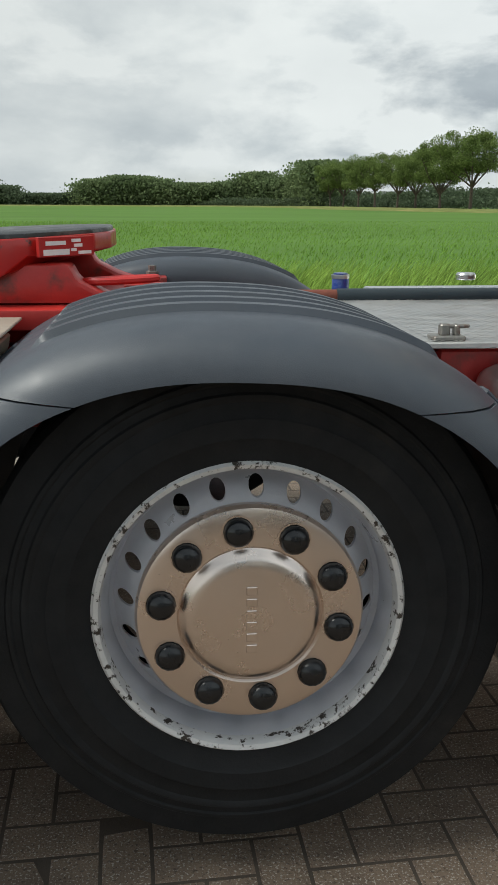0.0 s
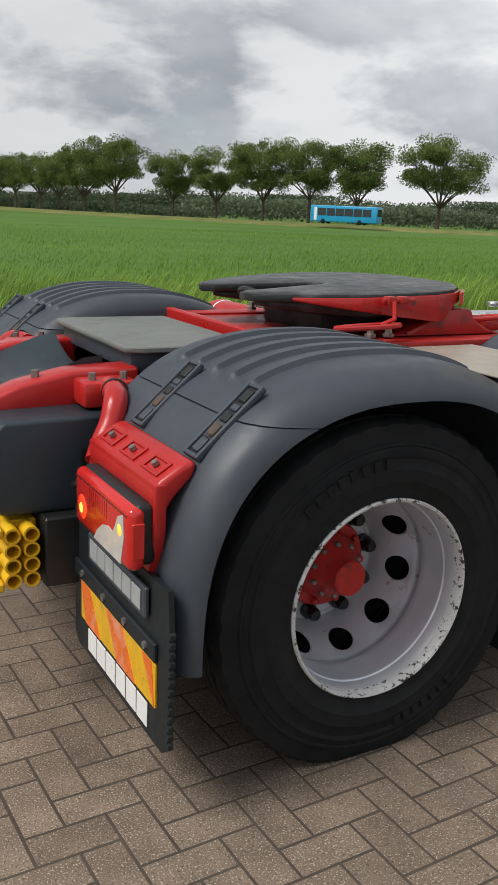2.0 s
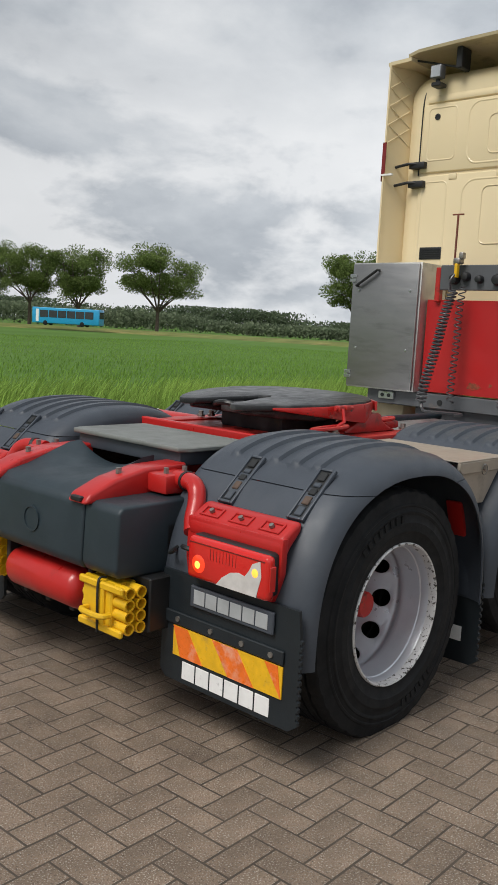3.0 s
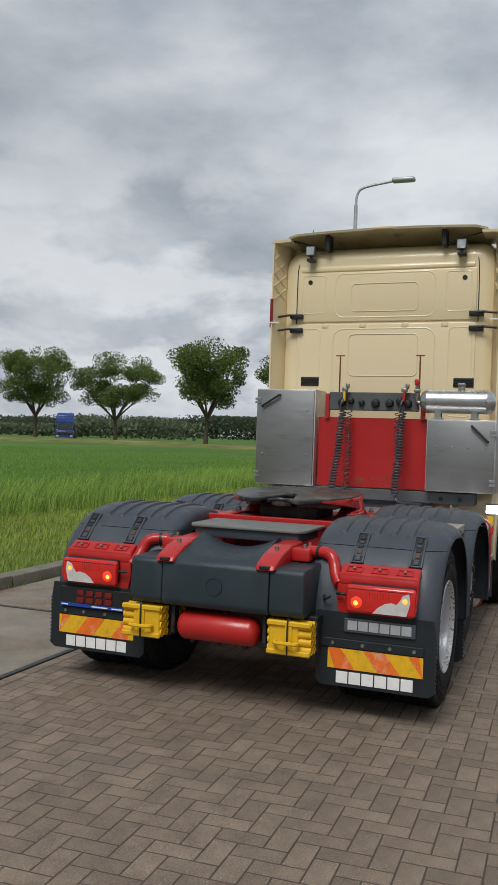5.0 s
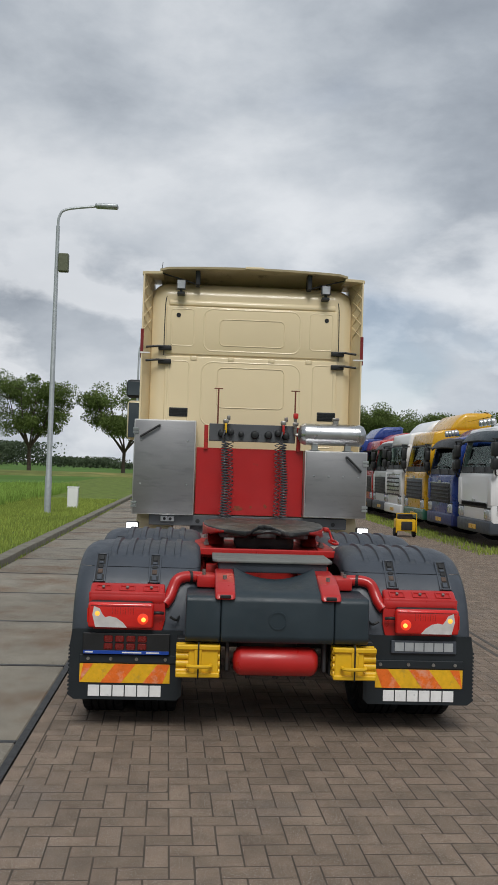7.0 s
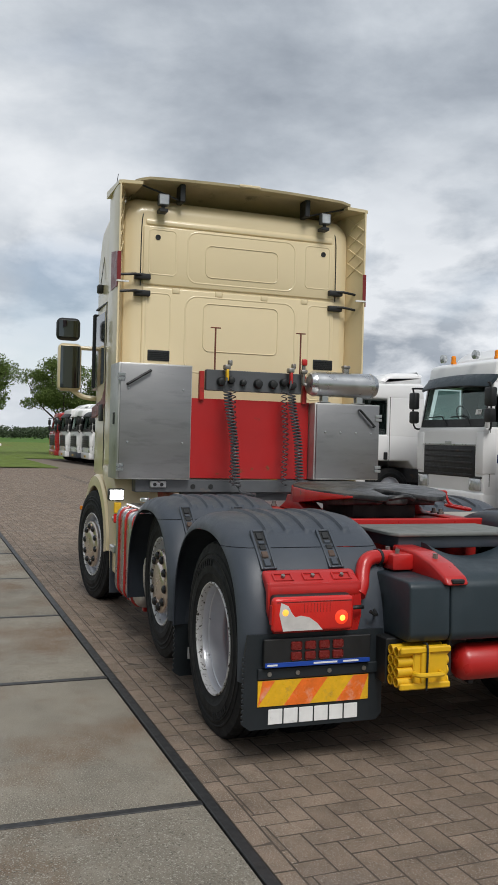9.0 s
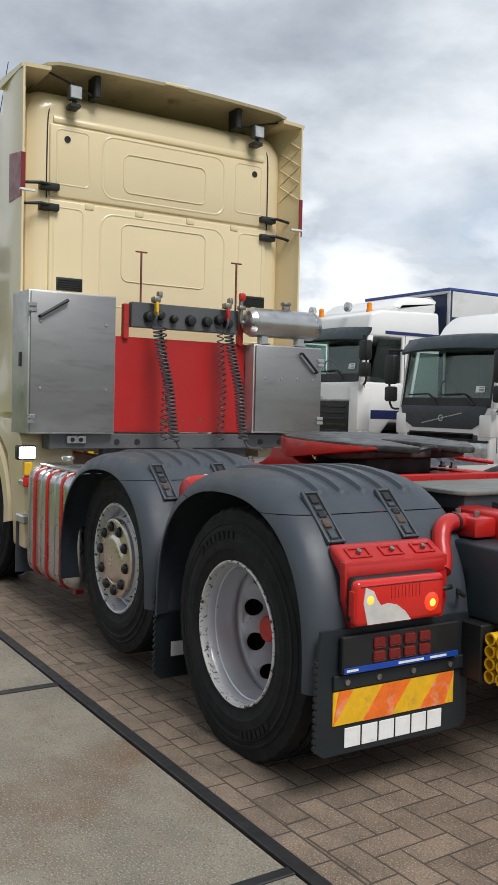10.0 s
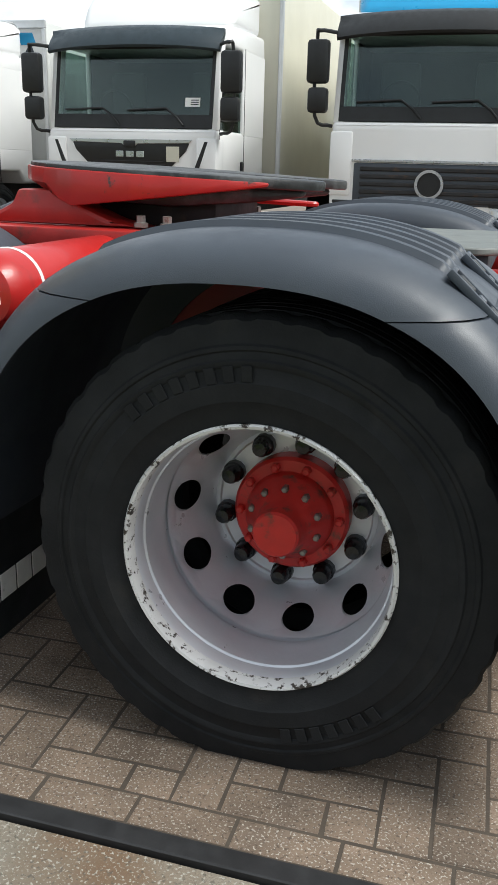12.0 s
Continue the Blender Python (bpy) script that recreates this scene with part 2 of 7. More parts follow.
M_GREYST = material("grey_painted_steel", (0.085, 0.09, 0.098), 0.5, spread=0.12, scale=6, bump=0.1, bump_scale=60, second=(0.18, 0.14, 0.11), second_scale=8, second_low=0.62, second_high=0.8)
M_BOLT = material("bare_bolt_steel", (0.30, 0.29, 0.27), 0.45, metal=0.8, spread=0.2, scale=30, second=(0.16, 0.08, 0.05), second_scale=40)
M_PANE = material("dark_cab_glass", (0.020, 0.026, 0.026), 0.04, spread=0.3, scale=1.5, coat=0.8, rough_var=0.02)
# dark tint stands for the dim surroundings these mirrors would reflect
M_MIRROR = material("darkened_mirror_glass", (0.14, 0.16, 0.16), 0.03, metal=1.0, spread=0.02, rough_var=0.01)
M_BLUE = material("blue_paint", (0.02, 0.05, 0.24), 0.3, spread=0.06, scale=2, coat=0.4)
M_NAVY = material("navy_tarp", (0.018, 0.03, 0.075), 0.45, spread=0.1, scale=3)
M_GREEN = material("green_paint", (0.02, 0.11, 0.07), 0.3, spread=0.06, scale=2, coat=0.4)
M_TRUCKYEL = material("yellow_truck_paint", (0.70, 0.38, 0.015), 0.3, spread=0.05, scale=2, coat=0.4)
M_TRUCKRED = material("red_truck_paint", (0.42, 0.02, 0.018), 0.3, spread=0.05, scale=2, coat=0.4)
M_CYAN = material("light_blue_paint", (0.02, 0.33, 0.62), 0.35, spread=0.05, scale=2, coat=0.3)
M_BOX = material("white_box_panel", (0.66, 0.67, 0.66), 0.45, spread=0.04, scale=1.2, second=(0.55, 0.54, 0.50), second_scale=1.0)
M_CREAMBOX = material("cream_box_panel", (0.62, 0.60, 0.50), 0.45, spread=0.05, scale=1.2)
M_STRIPE = material("dark_blue_stripe", (0.02, 0.03, 0.12), 0.4)
M_MAROON = material("maroon_stripe", (0.20, 0.016, 0.018), 0.35)
M_ORANGE = material("amber_beacon", (0.85, 0.25, 0.01), 0.25, spread=0.1)
M_HEAD = material("headlamp_glass", (0.55, 0.57, 0.58), 0.12, metal=0.5, spread=0.25, scale=12, coat=0.5)
M_GALV = material("galvanised_steel", (0.45, 0.48, 0.50), 0.5, metal=0.5, spread=0.1, scale=8)
M_BARK = material("bark", (0.09, 0.07, 0.055), 0.9, spread=0.35, scale=6, bump=0.8, bump_scale=20)


def foliage(name, color, through, island=0.4, scale=0.5):
    """Leaves and blades: matte, letting part of the light through."""
    m = bpy.data.materials.new(name)
    m.use_nodes = True
    n, l = m.node_tree.nodes, m.node_tree.links
    n.clear()
    out, mix = n.new("ShaderNodeOutputMaterial"), n.new("ShaderNodeMixShader")
    dif, tra = n.new("ShaderNodeBsdfDiffuse"), n.new("ShaderNodeBsdfTranslucent")
    geo, co, tx = n.new("ShaderNodeNewGeometry"), n.new("ShaderNodeTexCoord"), n.new("ShaderNodeTexNoise")
    tx.inputs["Scale"].default_value = scale
    l.new(co.outputs["Object"], tx.inputs["Vector"])
    a, b = n.new("ShaderNodeMix"), n.new("ShaderNodeMix")
    for x, mode in ((a, "MIX"), (b, "MULTIPLY")):
        x.data_type, x.blend_type = "RGBA", mode
    l.new(tx.outputs[0], a.inputs[0])
    a.inputs[6].default_value = (*[c * 0.75 for c in color], 1)
    a.inputs[7].default_value = (color[0] * 1.35, color[1] * 1.2, color[2] * 1.1, 1)
    b.inputs[0].default_value = 1.0
    l.new(a.outputs[2], b.inputs[6])
    l.new(span_rgb(n, l, geo.outputs["Random Per Island"], island), b.inputs[7])
    for s in (dif, tra):
        l.new(b.outputs[2], s.inputs[0])
    mix.inputs[0].default_value = through
    l.new(dif.outputs[0], mix.inputs[1])
    l.new(tra.outputs[0], mix.inputs[2])
    l.new(mix.outputs[0], out.inputs[0])
    return m


M_LEAF = foliage("leaves", (0.145, 0.210, 0.072), 0.45)
# far woods: distance haze is mixed into the leaf colour, greyer and bluer
M_LEAFWOOD = foliage("hazed_wood_leaves", (0.150, 0.210, 0.110), 0.45, 0.35, 0.08)
M_LEAFFAR = foliage("hazed_far_leaves", (0.100, 0.140, 0.090), 0.4, 0.25, 0.05)
M_LEAFPALE = foliage("pale_willow_leaves", (0.16, 0.21, 0.14), 0.4, 0.25, 0.06)
M_GRASS = foliage("grass_blades", (0.270, 0.360, 0.085), 0.4, 0.4, 0.4)
M_WHEAT = foliage("wheat_blades", (0.165, 0.305, 0.062), 0.45, 0.35, 0.15)
M_BUMPER = material("dark_blue_grey_plastic", (0.019, 0.032, 0.041), 0.46, spread=0.12, scale=5, bump=0.25, bump_scale=420, second=(0.025, 0.039, 0.049), second_scale=2.5)
M_REED = foliage("tall_grass_blades", (0.225, 0.365, 0.085), 0.4, 0.45, 0.4)
M_FLAP = material("dark_flap_rubber", (0.010, 0.015, 0.019), 0.55, spread=0.15, scale=6, bump=0.2, bump_scale=200)
M_DOOR = material("dull_stainless_door", (0.31, 0.31, 0.315), 0.45, metal=0.9, spread=0.05, scale=3, stretch=(1, 1, 5), bump=0.04, bump_scale=40, second=(0.25, 0.25, 0.255), second_scale=2.5, rough_var=0.06)
M_GLASS = glass("clear_cab_glass", (0.70, 0.79, 0.76))
M_GLASSD = glass("tinted_side_glass", (0.42, 0.50, 0.48))
M_INNER = material("dark_cab_interior", (0.060, 0.070, 0.068), 0.8, spread=0.06)
M_FLOWER = material("yellow_flowers", (0.75, 0.55, 0.02), 0.6)
M_FIELD = material("wheat_field", (0.088, 0.168, 0.034), 0.85, spread=0.14, scale=0.10, bump=1.0, bump_scale=3.0, second=(0.105, 0.190, 0.042), second_scale=0.05, spec=0.08, stretch=(0.35, 1, 1))
M_BANK = material("dry_grass_bank", (0.17, 0.19, 0.06), 0.9, spread=0.3, scale=0.3, bump=0.8, bump_scale=2.0, second=(0.30, 0.25, 0.10), second_scale=0.12, spec=0.1)
M_LAWN = material("lawn_soil", (0.140, 0.190, 0.045), 0.9, spread=0.3, scale=2.0, bump=0.8, bump_scale=25, second=(0.13, 0.16, 0.05), second_scale=0.8, spec=0.1)
M_BRICK = material("brown_paving_brick", (0.205, 0.151, 0.110), 0.78, spread=0.30, scale=6, bump=1.0, bump_scale=170, second=(0.17, 0.135, 0.11), second_scale=1.3, speck=(0.41, 0.372, 0.320), speck_scale=185, speck_low=0.575, speck_high=0.645, island=0.15, spec=0.35)
M_BRICKP = material("brown_paving_brick_near", (0.205, 0.151, 0.110), 0.78, spread=0.30, scale=6, bump=1.0, bump_scale=170, speck=(0.41, 0.372, 0.320), speck_scale=185, speck_low=0.575, speck_high=0.645, per_object=0.15, spec=0.35)
M_JOINT = material("sandy_joint", (0.074, 0.058, 0.044), 0.95, spread=0.25, scale=5, bump=0.6, bump_scale=120)
M_CONC = material("worn_concrete", (0.225, 0.200, 0.158), 0.80, spread=0.25, scale=2.4, bump=0.9, bump_scale=220, second=(0.150, 0.092, 0.052), second_scale=0.9, second_low=0.47, second_high=0.64, per_object=0.12, speck=(0.37, 0.350, 0.300), speck_scale=150, speck_low=0.56, speck_high=0.66)
M_GUTTER = material("dark_gutter_stone", (0.085, 0.075, 0.065), 0.8, spread=0.25, scale=6, bump=0.5, bump_scale=80, per_object=0.12)
M_STRIP = material("black_joint_strip", (0.022, 0.022, 0.023), 0.55, spread=0.3, scale=12, bump=0.2)
M_KERB = material("kerb_concrete", (0.185, 0.170, 0.135), 0.85, spread=0.18, scale=4, bump=0.6, bump_scale=60, second=(0.12, 0.13, 0.07), second_scale=5)
M_FARLOT = material("distant_brown_paving", (0.185, 0.150, 0.118), 0.8, spread=0.12, scale=0.6, bump=0.3, bump_scale=30)
M_RUST = material("rusty_rod", (0.17, 0.045, 0.025), 0.6, spread=0.3, scale=20)
M_LATCHRUST = material("rusty_latch_hook", (0.085, 0.055, 0.040), 0.7, spread=0.3, scale=30)
M_STICK = material("paper_sticker", (0.8, 0.8, 0.78), 0.5, spread=0.04)
M_FLAG = material("orange_flag", (0.75, 0.22, 0.02), 0.7)


# ---- mesh helpers ----
def part(name, bm, mat, parent=None, label="", smooth=True, angle=35):
    """Links a bmesh as one mesh object under a thing or a part."""
    me = bpy.data.meshes.new(name)
    bmesh.ops.recalc_face_normals(bm, faces=bm.faces)
    bm.to_mesh(me)
    bm.free()
    if smooth:
        me.polygons.foreach_set("use_smooth", [True] * len(me.polygons))
        me.set_sharp_from_angle(angle=radians(angle))
    me.materials.append(mat)
    ob = new(name, me)
    if parent:
        ob.parent = parent
    return tagged(ob, label)


def thing(name, m, label, category, group="", kind=""):
    ob = new(name)
    ob.empty_display_size = 0.2
    ob.matrix_basis = m
    return tagged(ob, label, category, group, kind)


def box(bm, x0, x1, y0, y1, z0, z1, bev=0.0, seg=2, m=None):
    vs = [bm.verts.new(p) for p in ((x0, y0, z0), (x1, y0, z0), (x1, y1, z0), (x0, y1, z0), (x0, y0, z1), (x1, y0, z1), (x1, y1, z1), (x0, y1, z1))]
    fs = [bm.faces.new([vs[i] for i in f]) for f in ((0, 3, 2, 1), (4, 5, 6, 7), (0, 1, 5, 4), (1, 2, 6, 5), (2, 3, 7, 6), (3, 0, 4, 7))]
    if m:
        bmesh.ops.transform(bm, matrix=m, verts=vs)
    if bev:
        es = list({e for f in fs for e in f.edges})
        bmesh.ops.bevel(bm, geom=es, offset=bev, segments=seg, affect="EDGES", profile=0.5)
    return bm


def boxes(*args):
    bm = bmesh.new()
    for a in args:
        box(bm, *a)
    return bm


def prism(bm, poly, axis, a, b, bev=0.0, seg=2):
    """A polygon of (u, v) drawn out from a to b along axis: x takes (y, z), y takes (x, z), z takes (x, y)."""
    def at(u, v, w):
        return {"x": (w, u, v), "y": (u, w, v), "z": (u, v, w)}[axis]
    lo, hi = [bm.verts.new(at(u, v, a)) for u, v in poly], [bm.verts.new(at(u, v, b)) for u, v in poly]
    fs = [bm.faces.new(lo), bm.faces.new(hi[::-1])]
    k = len(poly)
    for i in range(k):
        fs.append(bm.faces.new((lo[i], hi[i], hi[(i + 1) % k], lo[(i + 1) % k])))
    bmesh.ops.recalc_face_normals(bm, faces=fs)
    if bev:
        es = list({e for f in fs for e in f.edges})
        bmesh.ops.bevel(bm, geom=es, offset=bev, segments=seg, affect="EDGES", profile=0.5)
    return bm


def lathe(bm, prof, seg=48, axis="y", c=(0, 0, 0), close=False, a0=0.0, a1=360.0):
    """Turns a profile of (radius, along) round axis through c."""
    full = abs(a1 - a0) >= 359.9
    n = seg if full else seg + 1
    rings = []
    for r, h in prof:
        ring = []
        for i in range(n):
            a = radians(a0 + (a1 - a0) * i / seg)
            u, v = r * math.cos(a), r * math.sin(a)
            q = {"y": (u, h, v), "x": (h, u, v), "z": (u, v, h)}[axis]
            ring.append(bm.verts.new((q[0] + c[0], q[1] + c[1], q[2] + c[2])))
        rings.append(ring)
    k = len(rings)
    for j in range(k if close else k - 1):
        A, Bq = rings[j], rings[(j + 1) % k]
        for i in range(seg):
            i2 = (i + 1) % n
            bm.faces.new((A[i], A[i2], Bq[i2], Bq[i]))
    return bm


def cyl(bm, p, q, r, seg=12, r2=None, cap=True):
    """A rod from p to q."""
    p, q = Vector(p), Vector(q)
    d = (q - p).normalized()
    s = d.orthogonal().normalized()
    t = d.cross(s)
    r2 = r if r2 is None else r2
    A = [bm.verts.new(p + (s * math.cos(2 * math.pi * i / seg) + t * math.sin(2 * math.pi * i / seg)) * r) for i in range(seg)]
    Bq = [bm.verts.new(q + (s * math.cos(2 * math.pi * i / seg) + t * math.sin(2 * math.pi * i / seg)) * r2) for i in range(seg)]
    for i in range(seg):
        bm.faces.new((A[i], A[(i + 1) % seg], Bq[(i + 1) % seg], Bq[i]))
    if cap:
        bm.faces.new(A[::-1])
        bm.faces.new(Bq)
    return bm


def smooth_path(pts, n=6):
    """Catmull-Rom points through pts."""
    P = [Vector(p) for p in pts]
    P = [P[0] * 2 - P[1]] + P + [P[-1] * 2 - P[-2]]
    out = []
    for i in range(1, len(P) - 2):
        a, b, c, d = P[i - 1:i + 3]
        for k in range(n):
            t = k / n
            out.append(0.5 * ((2 * b) + (c - a) * t + (2 * a - 5 * b + 4 * c - d) * t * t + (3 * b - a - 3 * c + d) * t ** 3))
    return out + [P[-2]]


def tube(bm, pts, r, seg=8, closed=False):
    """A round tube along pts; r is one radius or one for each point."""
    P = [Vector(p) for p in pts]
    k = len(P)
    R = r if isinstance(r, (list, tuple)) else [r] * k
    rings = []
    s = None
    for i in range(k):
        d = (P[(i + 1) % k] - P[i - 1]) if closed else (P[min(i + 1, k - 1)] - P[max(i - 1, 0)])
        d.normalize()
        if s is None:
            s = d.orthogonal()
        s = (s - d * s.dot(d)).normalized()
        t = d.cross(s)
        rings.append([bm.verts.new(P[i] + (s * math.cos(2 * math.pi * j / seg) + t * math.sin(2 * math.pi * j / seg)) * R[i]) for j in range(seg)])
    for i in range(k if closed else k - 1):
        A, Bq = rings[i], rings[(i + 1) % k]
        for j in range(seg):
            bm.faces.new((A[j], A[(j + 1) % seg], Bq[(j + 1) % seg], Bq[j]))
    if not closed:
        bm.faces.new(rings[0][::-1])
        bm.faces.new(rings[-1])
    return bm


def ribbon(bm, path, section, up=None):
    """Sweeps a closed section over frames given as (origin, u, v)."""
    rings = []
    for i, (o, u, v) in enumerate(path):
        sec = section(i) if callable(section) else section
        rings.append([bm.verts.new(o + u * a + v * b) for a, b in sec])
    m = len(rings[0])
    for A, Bq in zip(rings, rings[1:]):
        for j in range(m):
            bm.faces.new((A[j], A[(j + 1) % m], Bq[(j + 1) % m], Bq[j]))
    bm.faces.new(rings[0][::-1])
    bm.faces.new(rings[-1])
    return bm


def numpy_mesh(name, verts, faces, mat, parent=None, smooth=False):
    me = bpy.data.meshes.new(name)
    me.from_pydata(verts.tolist() if hasattr(verts, "tolist") else verts, [], faces.tolist() if hasattr(faces, "tolist") else faces)
    me.materials.append(mat)
    if smooth:
        me.polygons.foreach_set("use_smooth", [True] * len(me.polygons))
    ob = new(name, me)
    if parent:
        ob.parent = parent
    return ob

# ---- ground and setting ----
def sheet(name, x0, x1, y0, y1, z, mat, label, category, nx=1, ny=1, rough=0.0):
    bm = bmesh.new()
    g = [[bm.verts.new((x0 + (x1 - x0) * i / nx, y0 + (y1 - y0) * j / ny, z + (noise.noise((i * 0.7, j * 0.7, 3.1)) * rough if rough else 0))) for j in range(ny + 1)] for i in range(nx + 1)]
    for i in range(nx):
        for j in range(ny):
            bm.faces.new((g[i][j], g[i + 1][j], g[i + 1][j + 1], g[i][j + 1]))
    ob = part(name, bm, mat)
    return tagged(ob, label, category, kind="structure")


sheet("ground", -1500, 1500, -1500, 1500, -0.30, M_FIELD, "flat green farmland reaching the horizon", "ground")
KERB_Y = 3.55
# sub-base under the bricks, seen only in the joints
sheet("pavement_bed", -14, 36.0, -9.0, 1.47, -0.0005, M_JOINT, "dark sandy joints between brown paving bricks", "pavement")
sheet("far_lane", 36.0, 51.0, -9.0, -3.3, -0.002, M_FARLOT, "brown yard surface beyond the brick lane", "pavement")
sheet("end_grass", 36.0, 160, -3.3, KERB_Y + 0.12, 0.03, M_LAWN, "grass at the end of the brick lane", "grass", 40, 4, 0.04)
sheet("end_verge", 51.0, 160, -40.0, -3.3, 0.03, M_LAWN, "grass beyond the parked trucks", "grass", 40, 12, 0.04)
sheet("yard", -14, 51.0, -40.0, -9.0, -0.02, M_FARLOT, "worn brown yard surface under the parked trucks", "pavement")
sheet("field", -260, 260, 10.0, 340, 0.02, M_FIELD, "young green wheat field behind the yard", "field", 26, 30, 0.12)
sheet("lawn", -30, 160, KERB_Y + 0.12, 10.5, 0.09, M_LAWN, "mown grass verge with yellow flowers beside the kerb", "grass", 60, 6, 0.04)

# concrete slabs with black joint strips
slab_root = thing("concrete_lane", Matrix.Identity(4), "worn grey concrete slab lane beside the brick paving", "pavement", kind="structure")
SLAB0, SLABL = -0.85, 2.0
for k in range(-5, 18):
    x0 = SLAB0 + k * SLABL
    part("slab", boxes((x0 + 0.02, x0 + SLABL - 0.02, 1.53, KERB_Y - 0.13, -0.12, 0.0 + 0.002 * ((k * 7) % 3), 0.008, 1)), M_CONC, slab_root)
    part("joint_strip", boxes((x0 - 0.022, x0 + 0.022, 1.53, KERB_Y - 0.13, -0.10, 0.006, 0.003, 1)), M_STRIP, slab_root, "black joint strip")
part("edge_strip", boxes((-14, 36, 1.475, 1.525, -0.10, 0.007, 0.003, 1)), M_STRIP, slab_root, "black edge strip")
kerb_root = thing("kerb", Matrix.Identity(4), "weathered grey concrete kerb along the grass verge", "kerb", kind="structure")
for k in range(-14, 60):
    part("kerb_stone", boxes((k * 1.0 + 0.004, k * 1.0 + 0.996, KERB_Y - 0.10, KERB_Y + 0.12, -0.15, 0.12 + 0.004 * math.sin(k * 2.1), 0.02, 2)), M_KERB, kerb_root)
part("gutter", boxes((-14, 60, KERB_Y - 0.30, KERB_Y - 0.101, -0.13, -0.004, 0.004, 1)), M_KERB, kerb_root)

# ---- the tractor unit ----
TRUCK = thing("tractor_unit", pose(0, -0.02, 0, 0, 0, -0.67), "cream and red three-axle truck tractor with grey plastic mudguards", "truck")
AXLE_Z, MID_X, MID_Z, FRONT_X = 0.50, 1.352, 0.562, 3.95
DRIVE_X, DRIVE_Z = 0.022, 0.480


def mirror_y(bm):
    bmesh.ops.scale(bm, vec=(1, -1, 1), verts=bm.verts)
    return bm


def tyre_bm(r=0.503, w=0.30, y_out=1.245, rim=0.288, blocks=38, seg=228):
    """A tyre whose outer wall lies at y_out: bulged walls with moulded rings and a tread with notched shoulders."""
    bm = bmesh.new()
    yi = y_out - w
    prof = [(rim - 0.006, y_out - 0.030), (rim + 0.004, y_out - 0.012), (rim + 0.020, y_out - 0.008), (rim + 0.045, y_out - 0.003), (rim + 0.050, y_out + 0.001),
            (rim + 0.085, y_out + 0.002), (rim + 0.090, y_out - 0.002), (rim + 0.115, y_out - 0.004), (rim + 0.120, y_out - 0.001), (rim + 0.128, y_out - 0.001), (rim + 0.132, y_out - 0.006),
            (rim + 0.145, y_out - 0.009), (rim + 0.149, y_out - 0.006), (rim + 0.156, y_out - 0.007), (rim + 0.160, y_out - 0.012), (r - 0.032, y_out - 0.016), (r - 0.010, y_out - 0.020), (r, y_out - 0.034)]
    top = []
    for k, f in enumerate((0.20, 0.40, 0.60, 0.80)):
        y = y_out - 0.03 - f * (w - 0.06)
        top += [(r + 0.001, y + 0.006), (r - 0.012, y + 0.004), (r - 0.012, y - 0.004), (r + 0.001, y - 0.006)]
    back = [(a, 2 * (y_out - w / 2) - b) for a, b in prof[::-1]]
    lathe(bm, prof + top + back, seg, "y", close=False)
    # notches pressed into the shoulder
    for v in (bm.verts if blocks else ()):
        rr = math.hypot(v.co.x, v.co.z)
        if rr > r - 0.040 and abs(v.co.y - (y_out - w / 2)) > w / 2 - 0.075:
            a = math.atan2(v.co.z, v.co.x) / (2 * math.pi) * blocks
            if ((a + 0.08) % 1.0) < 0.30:
                f = (rr - 0.0045) / rr if rr > r - 0.02 else (rr - 0.005) / rr
                v.co.x, v.co.z = v.co.x * f, v.co.z * f
    return bm


def holed_ring(bm, r0, r1, rc, ar, at, n, y_of, off=0.0, k=16, thick=0.01):
    """A dished ring with n oval holes through it; y_of(r) gives its shape."""
    step = 2 * math.pi / n
    def pt(r, a, dy=0.0):
        return (r * math.cos(a), y_of(r) + dy, r * math.sin(a))
    for s in range(n):
        ca = off + s * step
        out = []
        q = k // 4
        for i in range(k):
            side, f = divmod(i, q)
            f /= q
            if side == 0:
                r, a = r1, -0.5 + f
            elif side == 1:
                r, a = r1 + (r0 - r1) * f, 0.5
            elif side == 2:
                r, a = r0, 0.5 - f
            else:
                r, a = r0 + (r1 - r0) * f, -0.5
            out.append((r, ca + a * step))
        inn = []
        for i in range(k):
            th = radians(135) - 2 * math.pi * i / k
            dr, dt = ar * math.sin(th), at * math.cos(th)
            inn.append((rc + dr, ca + dt / rc))
        for dy in (0.0, -thick):
            O, I = [bm.verts.new(pt(*p, dy)) for p in out], [bm.verts.new(pt(*p, dy)) for p in inn]
            for i in range(k):
                bm.faces.new((O[i], O[(i + 1) % k], I[(i + 1) % k], I[i]))
            if dy == 0.0:
                I0 = I
        for i in range(k):
            bm.faces.new((I0[i], I0[(i + 1) % k], I[(i + 1) % k], I[i]))
    bmesh.ops.remove_doubles(bm, verts=bm.verts, dist=0.0002)
    return bm


def put(parent_name, x, z, side, label=""):
    """An empty wheel hub point under the truck; side 1 is the left, -1 the right."""
    e = new(parent_name)
    e.empty_display_size = 0.1
    e.parent = TRUCK
    e.matrix_basis = Matrix.Translation((x, 0, z)) @ (Matrix.Identity(4) if side > 0 else Matrix.Rotation(math.pi, 4, "Z"))
    return tagged(e, label)


def shrink(bm, k=0.974):
    bmesh.ops.scale(bm, vec=(k, 1, k), verts=bm.verts)
    return bm


def flatten(bm, z):
    """Presses the tyre flat where it stands, z under its centre."""
    for v in bm.verts:
        if v.co.z < -z + 0.001:
            v.co.z = -z + 0.001
    return bm


